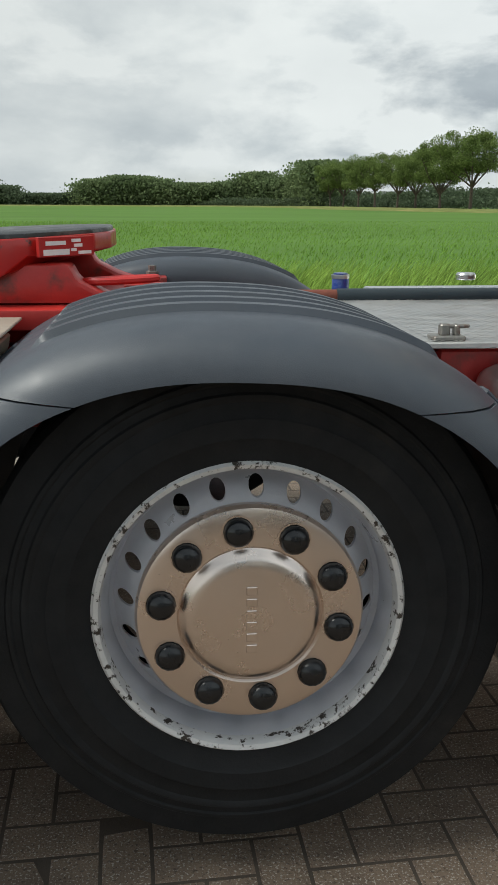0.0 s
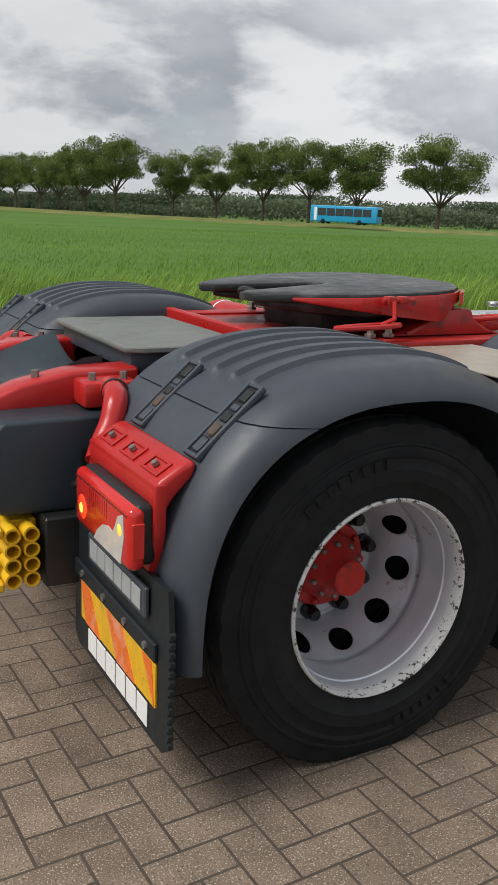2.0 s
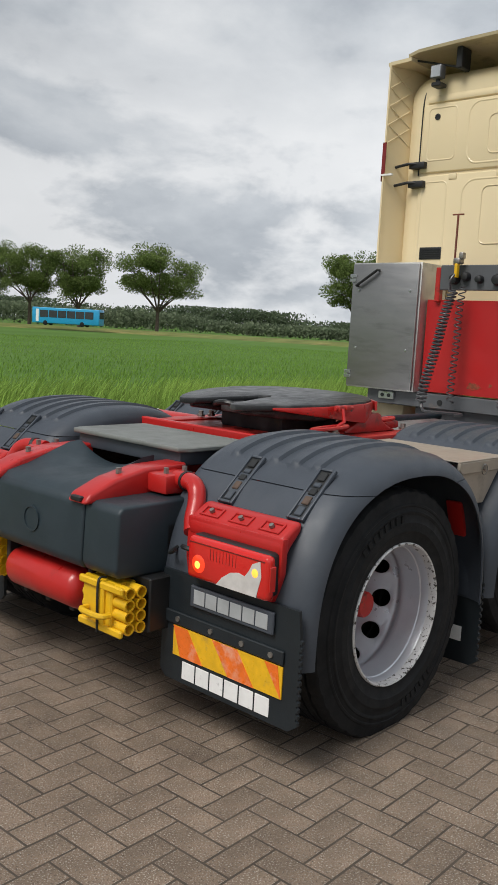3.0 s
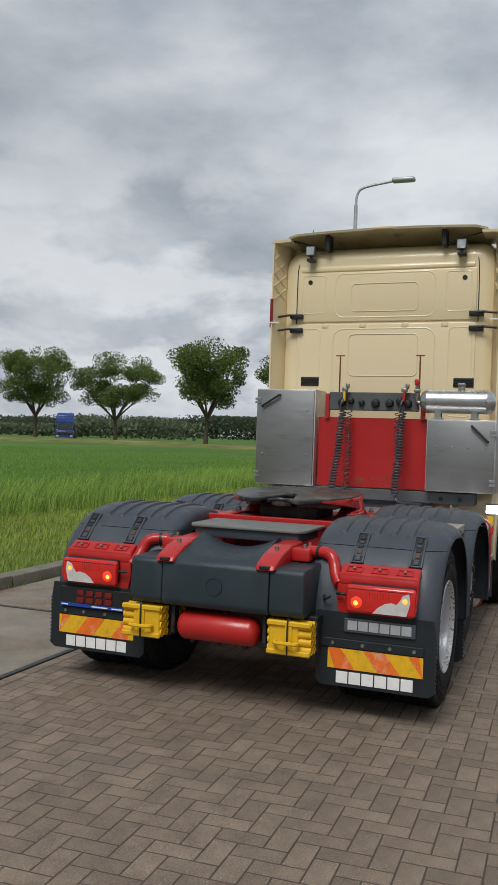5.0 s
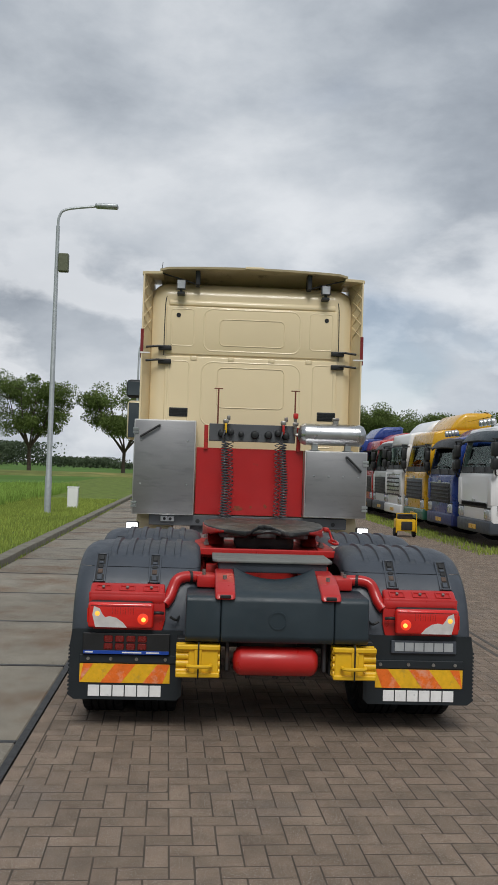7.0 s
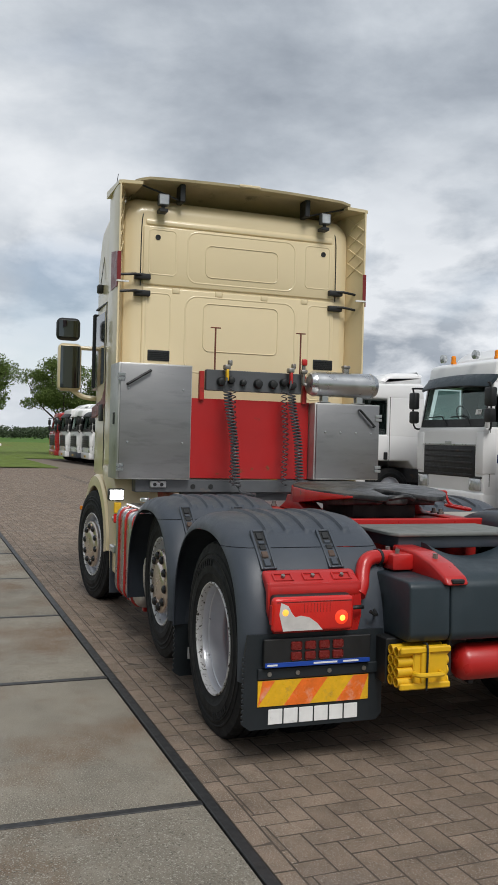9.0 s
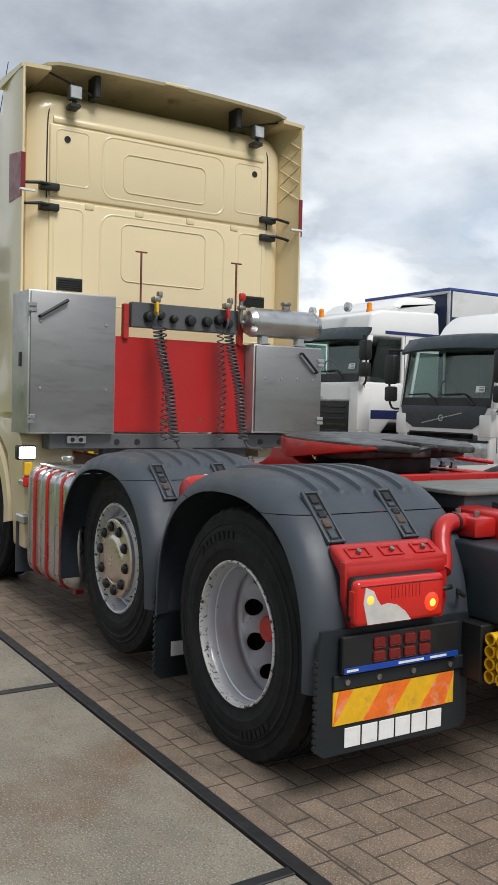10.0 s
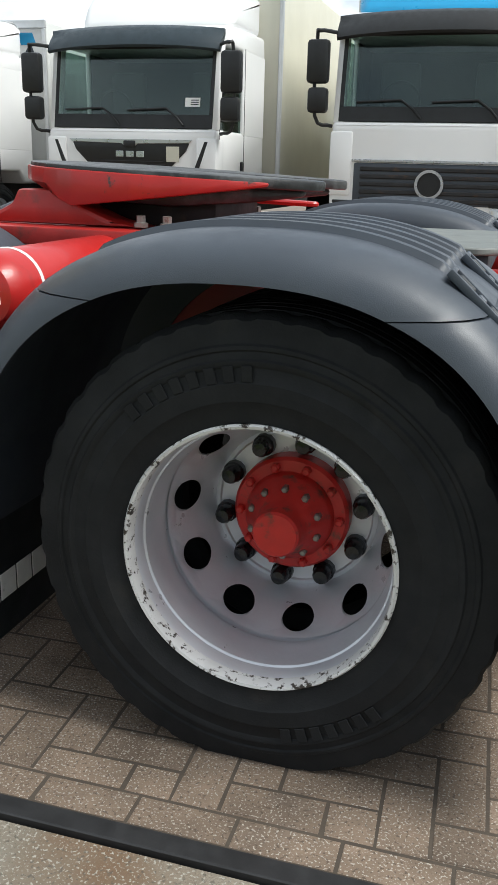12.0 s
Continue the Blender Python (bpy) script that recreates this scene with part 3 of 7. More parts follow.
def drive_wheel_parts(w):
    part("tyre", flatten(tyre_bm(), DRIVE_Z), M_RUBBER, w, "black tyre with worn sidewall")
    part("inner_tyre", flatten(tyre_bm(y_out=0.90), DRIVE_Z), M_RUBBER, w)
    bm = bmesh.new()
    lathe(bm, [(0.297, 1.212), (0.299, 1.236), (0.295, 1.241), (0.289, 1.239), (0.286, 1.228), (0.286, 1.205)], 72)
    part("rim_edge", shrink(bm), M_LIP, w, "chipped white rim edge")
    bm = bmesh.new()
    lathe(bm, [(0.296, 1.20), (0.286, 1.206), (0.283, 1.196), (0.281, 1.172), (0.277, 1.168), (0.275, 1.150), (0.271, 1.110), (0.268, 1.100), (0.266, 1.085), (0.269, 1.076), (0.276, 1.070), (0.278, 1.062), (0.276, 1.052), (0.270, 1.046)], 96, a0=0)
    bm.faces.ensure_lookup_table()
    for f in [f for f in bm.faces if len(f.verts) > 6]:
        bm.faces.remove(f)
    part("rim_barrel", shrink(bm), M_RIM, w, "silver painted deep rim")
    def dish(r):
        return 0.905 + 0.150 * max(0.0, (r - 0.203) / 0.069) ** 0.85
    bm = bmesh.new()
    holed_ring(bm, 0.203, 0.272, 0.2455, 0.0200, 0.040, 10, dish, off=radians(8), k=32)
    lathe(bm, [(0.130, 0.904), (0.188, 0.905), (0.192, 0.909), (0.197, 0.908), (0.203, dish(0.203))], 60)
    for f in [f for f in bm.faces if len(f.verts) > 6]:
        bm.faces.remove(f)
    part("wheel_disc", shrink(bm), M_RIM, w, "silver painted wheel disc with oval holes")
    for i in range(10):
        a = radians(26 + 36 * i)
        x, z = 0.1675 * math.cos(a), 0.1675 * math.sin(a)
        bm = bmesh.new()
        lathe(bm, [(0.027, 0.905), (0.026, 0.922), (0.022, 0.926), (0.021, 0.948), (0.016, 0.958), (0.0, 0.960)], 12, c=(x, 0, z))
        part("nut_cap", bm, M_CAP, w)
    bm = bmesh.new()
    lathe(bm, [(0.137, 0.86), (0.137, 0.945), (0.130, 0.954), (0.105, 0.956), (0.102, 0.975), (0.098, 0.984), (0.062, 1.030), (0.056, 1.045), (0.053, 1.082), (0.048, 1.088), (0.0, 1.088)], 48)
    hub = part("hub", bm, M_HUB, w, "red painted hub with grimy bolts")
    for ring, r, y, n, s in ((0, 0.118, 0.955, 10, 0.011), (1, 0.080, 1.000, 10, 0.009)):
        for i in range(n):
            a = radians(36 * i + 18 * ring)
            bm = bmesh.new()
            lathe(bm, [(s, y - 0.012), (s, y + 0.014), (s * 0.6, y + 0.018), (0, y + 0.018)], 6, c=(r * math.cos(a), 0, r * math.sin(a)))
            part("hub_bolt", bm, M_BOLT if ring else M_HUB, hub)
    # raised sidewall blocks where the maker's words are moulded
    for a0, n, st in ((48, 8, 5.5), (228, 7, 5.0)):
        for i in range(n):
            a = radians(a0 + i * st)
            bm = bmesh.new()
            m = Matrix.Rotation(-a, 4, "Y") @ Matrix.Translation((0.392, 1.2455, 0))
            box(bm, -0.016, 0.016, -0.002, 0.0022, -0.011, 0.011, 0.0012, 1, m)
            part("moulded_mark", bm, M_RUBBER, w)


def cover_wheel_parts(w, y_out=1.180):
    part("tyre", tyre_bm(y_out=y_out + 0.005, blocks=0), M_RUBBER, w, "black tyre with worn sidewall")
    bm = bmesh.new()
    lathe(bm, [(0.300, y_out - 0.03), (0.302, y_out - 0.006), (0.297, y_out), (0.288, y_out - 0.003), (0.284, y_out - 0.016), (0.284, y_out - 0.035)], 72)
    part("rim_edge", shrink(bm), M_LIP, w, "chipped rim edge with rust")
    bm = bmesh.new()
    lathe(bm, [(0.284, y_out - 0.030), (0.274, y_out - 0.050), (0.270, y_out - 0.072), (0.272, y_out - 0.085), (0.262, y_out - 0.095)], 72)
    for f in [f for f in bm.faces if len(f.verts) > 6]:
        bm.faces.remove(f)
    part("rim_barrel", shrink(bm), M_RIM, w, "silver painted rim")
    def dish(r):
        t = max(0.0, min(1.0, (0.264 - r) / 0.055))
        return y_out - 0.098 + 0.085 * t
    bm = bmesh.new()
    holed_ring(bm, 0.209, 0.264, 0.238, 0.0165, 0.015, 20, dish, off=radians(4))
    part("wheel_disc", shrink(bm), M_RIM, w, "silver wheel disc with a ring of small holes")
    y = y_out + 0.008
    bm = bmesh.new()
    lathe(bm, [(0.212, y - 0.030), (0.214, y - 0.012), (0.209, y - 0.003), (0.200, y), (0.137, y + 0.001), (0.133, y - 0.003), (0.129, y - 0.001), (0.122, y + 0.008), (0.112, y + 0.013), (0.098, y + 0.015), (0.0, y + 0.018)], 72)
    cov = part("wheel_cover", bm, M_COVER, w, "polished stainless wheel cover")
    for i in range(6):
        part("embossed_mark", boxes((-0.010, 0.010, y + 0.0165, y + 0.0195, -0.066 + i * 0.023, -0.050 + i * 0.023, 0.0012, 1)), M_COVER, cov)
    for i in range(10):
        a = radians(10 + 36 * i)
        c = (0.1675 * math.cos(a), 0, 0.1675 * math.sin(a))
        bm = bmesh.new()
        lathe(bm, [(0.030, y + 0.0005), (0.032, y + 0.003), (0.029, y + 0.003), (0.0285, y)], 24, c=c, close=True)
        part("cap_collar", bm, M_COVER, cov)
        bm = bmesh.new()
        lathe(bm, [(0.028, y), (0.027, y + 0.010), (0.022, y + 0.018), (0.012, y + 0.023), (0.0, y + 0.024)], 14, c=c)
        part("nut_cap", bm, M_CAP, w)


def wheel_copy(first, x, z, side):
    made = copy_thing(first, Matrix.Translation((x, 0, z)) @ (Matrix.Identity(4) if side > 0 else Matrix.Rotation(math.pi, 4, "Z")))
    made.parent = TRUCK
    return made


dw = put("drive_wheel", DRIVE_X - 0.018, DRIVE_Z, 1, "deep-dish silver wheel with a red hub")
drive_wheel_parts(dw)
wheel_copy(dw, DRIVE_X + 0.016, DRIVE_Z, -1)
mw = put("middle_wheel", MID_X, MID_Z, 1, "wheel with a polished stainless cover")
cover_wheel_parts(mw)
wheel_copy(mw, MID_X + 0.022, MID_Z + 0.018, -1)
fw = put("front_wheel", FRONT_X, AXLE_Z, 1, "steered front wheel with a polished stainless cover")
cover_wheel_parts(fw, 0.17)
fw.matrix_basis = pose(FRONT_X, 1.03, AXLE_Z, 0, 0, 7)
fw2 = wheel_copy(fw, FRONT_X, AXLE_Z, -1)
fw2.matrix_basis = pose(FRONT_X, -1.03, AXLE_Z, 0, 0, 187)


# mudguards
FLAT = 0.97


def guard_section(rib, thick=0.007):
    """(y, offset) pairs over the width of a guard; rib scales the raised ribs."""
    out = [(0.478, -0.135), (0.480, -0.070), (0.490, -0.034), (0.515, -0.010), (0.555, 0.0)]
    for c in (0.640, 0.745, 0.850, 0.955, 1.060):
        out += [(c - 0.030, 0.0), (c - 0.023, 0.014 * rib), (c + 0.012, 0.014 * rib), (c + 0.019, 0.0)]
    out += [(1.135, -0.001), (1.190, -0.007), (1.235, -0.024), (1.262, -0.047), (1.275, -0.071), (1.280, -0.089), (1.281, -0.094)]
    inn = []
    for i, (y, o) in enumerate(out):
        inn.append((y + (thick if i < 4 else -thick if i > len(out) - 6 else 0), o - (thick if 3 <= i <= len(out) - 4 else 0)))
    return out + inn[::-1]


def guard_path(cx, cz, R, a0, a1, n, leg=0.0):
    """Frames along an arc from angle a0 to a1 (degrees, 0 forward, 90 up), with a straight leg at the end."""
    fr = []
    for i in range(n + 1):
        a = radians(a0 + (a1 - a0) * i / n)
        d = Vector((math.cos(a), 0, math.sin(a)))
        fr.append((Vector((cx, 0, cz)) + d * R, Vector((0, 1, 0)), d))
    if leg:
        o, u, d = fr[-1]
        for f in (0.5, 1.0):
            fr.append((o + Vector((0, 0, -1)) * leg * f, u, d))
    return fr


def guard_piece(cx, cz, R, cut, kind, n, leg=0.0):
    """One moulding of a guard: the top between two level cuts at height cut over the axle, or the lower rear or front piece with its leg."""
    bm = bmesh.new()
    sec = guard_section(0.0)
    full = guard_section(1.0)
    rings = []
    for i in range(n + 1):
        ring = []
        for (y, o), (_, oo) in zip(sec, full):
            e = math.degrees(math.asin(min(0.97, cut / (R + o))))
            if kind == "top":
                a = e + (180 - 2 * e) * i / n
                k = max(0.0, min(1.0, (a - 57) / 2, (123 - a) / 2))
                off = o + (oo - o) * k
            else:
                a0, a1 = (180 - e + 0.5, 184.0) if kind == "rear" else (e - 0.5, -4.0)
                a, off = a0 + (a1 - a0) * i / n, o * (1 - (0.24 if y > 1.0 else 0.0) * i / n)
            a = radians(a)
            r = (R + off) * (abs(math.cos(a)) ** 2.4 + abs(math.sin(a)) ** 2.4) ** (-1 / 2.4)
            ring.append(bm.verts.new((cx + r * math.cos(a), y, cz + r * math.sin(a) * FLAT)))
        rings.append(ring)
    if leg:
        for f in (0.5, 1.0):
            rings.append([bm.verts.new((v.co.x, v.co.y, v.co.z - leg * f)) for v in rings[n]])
    m = len(sec)
    for A, Bq in zip(rings, rings[1:]):
        for j in range(m):
            bm.faces.new((A[j], A[(j + 1) % m], Bq[(j + 1) % m], Bq[j]))
    bm.faces.new(rings[0][::-1])
    bm.faces.new(rings[-1])
    return bm


def mudguard(cx, cz, side, hole=True, rear_leg=0.060, front_leg=0.045, name="rear_mudguard"):
    R = 0.652
    root = new(name)
    root.parent = TRUCK
    root.empty_display_size = 0.1
    tagged(root, "grey ribbed plastic mudguard over the wheel")
    flip = (lambda b: b) if side > 0 else mirror_y
    CUT = 0.488
    part("guard_top", flip(guard_piece(cx, cz, R, CUT, "top", 60)), M_GUARD, root, "grey ribbed top cover")
    part("guard_rear", flip(guard_piece(cx, cz, R, CUT, "rear", 24, rear_leg)), M_GUARD, root)
    part("guard_front", flip(guard_piece(cx, cz, R, CUT, "front", 24, front_leg)), M_GUARD, root)
    for y in (0.775, 1.125):
        for ang in (132.5, 47.5):
            a = radians(ang)
            if ang < 90 or (name == "middle_mudguard" and side < 0):
                m = Matrix.Translation((cx + math.cos(a) * (R * 1.048 + 0.002), y * side, cz + math.sin(a) * (R * 1.048 + 0.002) * FLAT)) @ Matrix.Rotation(math.pi / 2 - a, 4, "Y")
                bm = bmesh.new()
                box(bm, -0.028, 0.028, -0.020, 0.020, -0.004, 0.009, 0.004, 1, m)
                part("seam_tab", bm, M_GUARD, root)
                continue
            m = Matrix.Translation((cx + math.cos(a) * (R * 1.048 + 0.002), y * side, cz + math.sin(a) * (R * 1.048 + 0.002) * FLAT)) @ Matrix.Rotation(math.pi / 2 - a, 4, "Y")
            bm = bmesh.new()
            for q0, q1, r0, r1 in ((-0.122, 0.122, -0.040, -0.027), (-0.122, 0.122, 0.027, 0.040), (-0.122, -0.110, -0.027, 0.027), (0.110, 0.122, -0.027, 0.027)):
                box(bm, q0, q1, r0, r1, -0.006, 0.011, 0.004, 2, m)
            lat = part("latch", bm, M_GUARD, root, "grey latch frame over the seam")
            bm = bmesh.new()
            box(bm, -0.112, 0.112, -0.028, 0.028, -0.004, 0.003, 0, 1, m)
            part("latch_recess", bm, M_BLACK, lat)
            for x0, x1, mt in ((-0.104, -0.062, M_GUARD), (-0.052, -0.014, M_LATCHRUST), (-0.006, 0.022, M_BLACK), (0.032, 0.052, M_GUARD), (0.062, 0.102, M_BLACK)):
                bm = bmesh.new()
                box(bm, x0, x1, -0.016, 0.016, 0.001, 0.010, 0.003, 1, m)
                part("latch_link", bm, mt, lat)
    if hole:
        bm = bmesh.new()
        lathe(bm, [(0.020, 0.4765), (0.020, 0.474), (0.0, 0.4735)], 16, c=(cx + 0.10, 0, cz + R * FLAT - 0.085))
        part("drain_hole", flip(bm), M_BLACK, root)
    return root


for s in (1, -1):
    mudguard(0.052, AXLE_Z, s)
    mg = mudguard(MID_X + 0.02, AXLE_Z - 0.005, s, False, 0.055, 0.08, "middle_mudguard")
    mg.matrix_basis = Matrix.Translation((MID_X - 0.010, 0, AXLE_Z)) @ Matrix.Rotation(radians(2.4), 4, "Y") @ Matrix.Translation((-MID_X - 0.02, 0, -AXLE_Z))


# mud flaps, markings, lamps and brackets at the rear
def letters(parent, x, y0, y1, z0, z1, mat, slope=0.0, name="marking", face=-1, n=6):
    """Six plain rounded blocks that stand for a maker's name on a plate facing backwards."""
    w = (y1 - y0) / n
    for i in range(n):
        a, b = sorted((y0 + w * (i + 0.045), y0 + w * (i + 0.955)))
        part(name, boxes((x - 0.003, x, a, b, z0, z1, 0.0014, 1)), mat, parent)


def flap(side, x=-0.615, y0=0.575, y1=1.285, z0=0.195, z1=0.63, plates=True):
    f = new("mud_flap")
    f.parent = TRUCK
    tagged(f, "dark rubber mud flap with striped reflective plate")
    sg = lambda a, b: (min(a * side, b * side), max(a * side, b * side))
    bm = bmesh.new()
    pts = [(y0 + 0.03, z0), (y1 - 0.04, z0), (y1 - 0.012, z0 + 0.02)]
    for i in range(13):
        z = z0 + 0.03 + i * (z1 - z0 - 0.12) / 13
        pts += [(y1, z), (y1, z + 0.012), (y1 - 0.008, z + 0.016), (y1 - 0.008, z + 0.026)]
    pts += [(y1 - 0.02, z1), (y0, z1), (y0, z0 + 0.03)]
    prism(bm, [(p[0] * side, p[1]) for p in pts], "x", x, x + 0.014)
    part("flap_sheet", bm, M_FLAP, f)
    if not plates:
        return f
    part("flap_bar", boxes((x - 0.012, x, *sg(y0 + 0.03, y1 - 0.07), 0.425, 0.475, 0.003, 1)), M_FLAP, f, "dark metal clamp bar")
    for y in (0.68, 0.86, 1.02, 1.16):
        bm = bmesh.new()
        cyl(bm, (x - 0.011, y * side, 0.450), (x - 0.018, y * side, 0.450), 0.011, 8)
        part("bolt", bm, M_BOLT, f)
    pl = part("reflective_plate", boxes((x - 0.006, x, *sg(0.650, 1.212), 0.300, 0.418, 0.001, 1)), M_REFY, f, "yellow and orange striped reflective plate")
    w, h = 0.562, 0.118
    for k, (a, b) in enumerate(((-0.02, 0.09), (0.33, 0.56), (0.80, 1.02))):
        lo = [(a - 0.10, 0.0), (b - 0.10, 0.0), (b + 0.06, 1.0), (a + 0.06, 1.0)]
        cut = [(min(0.998, max(0.002, u)), v) for u, v in lo]
        poly = [(side * (0.650 + (1 - u) * w), 0.3005 + v * (h - 0.001)) for u, v in cut]
        bm = bmesh.new()
        prism(bm, poly, "x", x - 0.0078, x - 0.0058)
        part("orange_stripe", bm, M_REFO, pl)
    ys = (1.16, 0.70) if side > 0 else (-0.70, -1.16)
    letters(f, x - 0.0005, ys[0], ys[1], 0.215, 0.285, M_LETTER)
    return f


def rear_lamp(side):
    r = new("rear_lamp_unit")
    r.parent = TRUCK
    tagged(r, "red bracket with a red tail lamp, lit")
    flip = (lambda b: b) if side > 0 else mirror_y
    # bracket: a padded red shelf with pressed dimples over a plate with cut lower corners
    bm = bmesh.new()
    prism(bm, [(-0.500, 0.908), (-0.535, 0.906), (-0.605, 0.862), (-0.618, 0.832), (-0.614, 0.790), (-0.580, 0.786), (-0.560, 0.82), (-0.510, 0.87)], "y", 0.700, 1.168, 0.016, 4)
    part("bracket", flip(bm), M_RED, r, "glossy red folded bracket")
    for y in (0.785, 0.935, 1.085):
        m = Matrix.Translation((-0.575, y, 0.886)) @ Matrix.Rotation(radians(-32), 4, "Y")
        bm = bmesh.new()
        for q in ((-0.026, 0.026, -0.050, -0.040), (-0.026, 0.026, 0.040, 0.050), (-0.026, -0.018, -0.040, 0.040), (0.018, 0.026, -0.040, 0.040)):
            box(bm, *q, -0.004, 0.002, 0.002, 1, m)
        sh = part("pressed_rim", flip(bm), M_RED, r)
        bm = bmesh.new()
        cyl(bm, m @ Vector((0, 0, -0.002)), m @ Vector((0, 0, 0.010)), 0.010, 6)
        part("pad_bolt", flip(bm), M_BOLT, sh)
    bm = bmesh.new()
    prism(bm, [(1.172, 0.860), (1.168, 0.73), (1.130, 0.610), (1.085, 0.574), (0.745, 0.574), (0.712, 0.605), (0.690, 0.70), (0.694, 0.860)], "x", -0.612, -0.580, 0.006, 2)
    part("bracket_back", flip(bm), M_RED, r)
    bm = boxes((-0.655, -0.600, 0.768, 1.160, 0.655, 0.812, 0.016, 3))
    part("lamp_housing", flip(bm), M_BLACK, r)
    bm = boxes((-0.675, -0.630, 0.760, 1.168, 0.646, 0.806, 0.020, 4))
    lens = part("lamp_lens", flip(bm), M_LENS, r, "glossy red lamp lens")
    # clear reversing window with a curved top edge
    pts = [(0.922, 0.654), (0.950, 0.686), (0.990, 0.713), (1.030, 0.722), (1.060, 0.716), (1.078, 0.738), (1.094, 0.768), (1.130, 0.784), (1.138, 0.730), (1.118, 0.654)]
    bm = bmesh.new()
    prism(bm, pts, "x", -0.6770, -0.674)
    win = part("clear_window", flip(bm), M_LENSW, lens, "clear reversing lamp window")
    bm = bmesh.new()
    lathe(bm, [(0.016, -0.6768), (0.012, -0.6782), (0.0, -0.679)], 18, axis="x", c=(0, 1.108, 0.738))
    part("indicator", flip(bm), M_INDON, lens, "lit amber indicator")
    bm = bmesh.new()
    lathe(bm, [(0.034, -0.6752), (0.031, -0.6768), (0.0, -0.677)], 24, axis="x", c=(0, 0.826, 0.708))
    part("tail_glow", flip(bm), M_LAMPHALO, lens)
    bm = bmesh.new()
    lathe(bm, [(0.015, -0.6765), (0.012, -0.6785), (0.0, -0.680)], 18, axis="x", c=(0, 0.822, 0.704))
    part("tail_light", flip(bm), M_LAMPON, lens, "lit tail light")
    part("lens_rib", flip(boxes((-0.6765, -0.674, 0.775, 1.150, 0.783, 0.787))), M_REDDARK, lens)
    for k in range(9):
        part("lens_flute", flip(boxes((-0.6758, -0.674, 0.885 + k * 0.016, 0.887 + k * 0.016, 0.735, 0.778))), M_REDDARK, lens)
    part("side_reflector", flip(boxes((-0.668, -0.636, 1.166, 1.171, 0.68, 0.77, 0.002, 1))), M_LENS, lens)
    bm = tube(bmesh.new(), smooth_path([(-0.645, 0.762, 0.742), (-0.655, 0.735, 0.746), (-0.640, 0.700, 0.742)], 4), 0.010, 8)
    part("lamp_plug", flip(bm), M_BLACK, r)
    return r


for s in (1, -1):
    flap(s)
    rear_lamp(s)
    fl = flap(s, 0.700, 0.60, 1.255, 0.10, 0.60, False)
    letters(fl, 0.6995, *((1.17, 0.72) if s > 0 else (-0.72, -1.17)), 0.20, 0.27, M_LETTER)

plate_r = part("maker_plate", boxes((-0.632, -0.618, -1.165, -0.745, 0.520, 0.602, 0.004, 1)), M_GUARD, TRUCK, "dark plate with grey marking")
letters(plate_r, -0.6325, -0.765, -1.145, 0.535, 0.590, M_GREYLET)
hold = part("plate_holder", boxes((-0.645, -0.622, 0.655, 1.195, 0.482, 0.612, 0.004, 1)), M_BLACK, TRUCK, "black number plate holder with red lamps behind")
part("blue_strip", boxes((-0.649, -0.645, 0.66, 1.19, 0.484, 0.505, 0.001, 1)), material("blue_sticker", (0.01, 0.06, 0.36), 0.4), hold, "blue strip with small white marks")
for y0, y1 in ((0.72, 0.80), (0.83, 0.95), (1.13, 1.18)):
    part("white_mark", boxes((-0.6505, -0.649, y0, y1, 0.491, 0.499)), M_LETTER, hold)
for i in range(4):
    for j in range(2):
        part("red_cell", boxes((-0.652, -0.645, 0.80 + i * 0.070, 0.855 + i * 0.070, 0.513 + j * 0.047, 0.552 + j * 0.047, 0.006, 1)), M_REDDARK, hold)

# bumper
bm = bmesh.new()
prism(bm, [(-0.44, 0.600), (-0.83, 0.605), (-0.850, 0.640), (-0.842, 0.862), (-0.822, 0.888), (-0.44, 0.892)], "y", -0.345, 0.345, 0.012, 3)
bump = part("bumper", bm, M_BUMPER, TRUCK, "grey plastic rear bumper")
bm = bmesh.new()
rows = []
for i in range(17):
    y = -0.262 + 0.524 * i / 16
    dip = 1 - (y / 0.262) ** 2
    rows.append([bm.verts.new(p) for p in ((-0.825, y, 0.882), (-0.80, y, 0.905), (-0.70, y, 0.930 - 0.008 * dip), (-0.58, y, 0.975 - 0.035 * dip), (-0.48, y, 1.012 - 0.070 * dip), (-0.42, y, 1.018 - 0.075 * dip), (-0.42, y, 0.88))])
for A, Bq in zip(rows, rows[1:]):
    for j in range(7):
        bm.faces.new((A[j], A[(j + 1) % 7], Bq[(j + 1) % 7], Bq[j]))
bm.faces.new(rows[0])
bm.faces.new(rows[-1])
part("bumper_hump", bm, M_BUMPER, bump)
for s in (1, -1):
    bm = bmesh.new()
    prism(bm, [(-0.46, 0.602), (-0.825, 0.607), (-0.846, 0.640), (-0.838, 0.862), (-0.816, 0.884), (-0.46, 0.890)], "y", 0.348 * s, 0.560 * s, 0.012, 3)
    part("bumper_end", bm, M_BUMPER, bump)
    bm = bmesh.new()
    lathe(bm, [(0.022, -0.0), (0.020, 0.012), (0.010, 0.012), (0.008, 0.004), (0.0, 0.004)], 16, c=(-0.56, 0.556, 0.67))
    part("round_plug", bm if s > 0 else mirror_y(bm), M_BLACK, bump)
bm = bmesh.new()
lathe(bm, [(0.055, -0.846), (0.055, -0.853), (0.047, -0.853), (0.047, -0.849), (0.0, -0.849)], 32, axis="x", c=(0, 0, 0.745))
part("round_emblem", bm, M_BUMPER, bump)

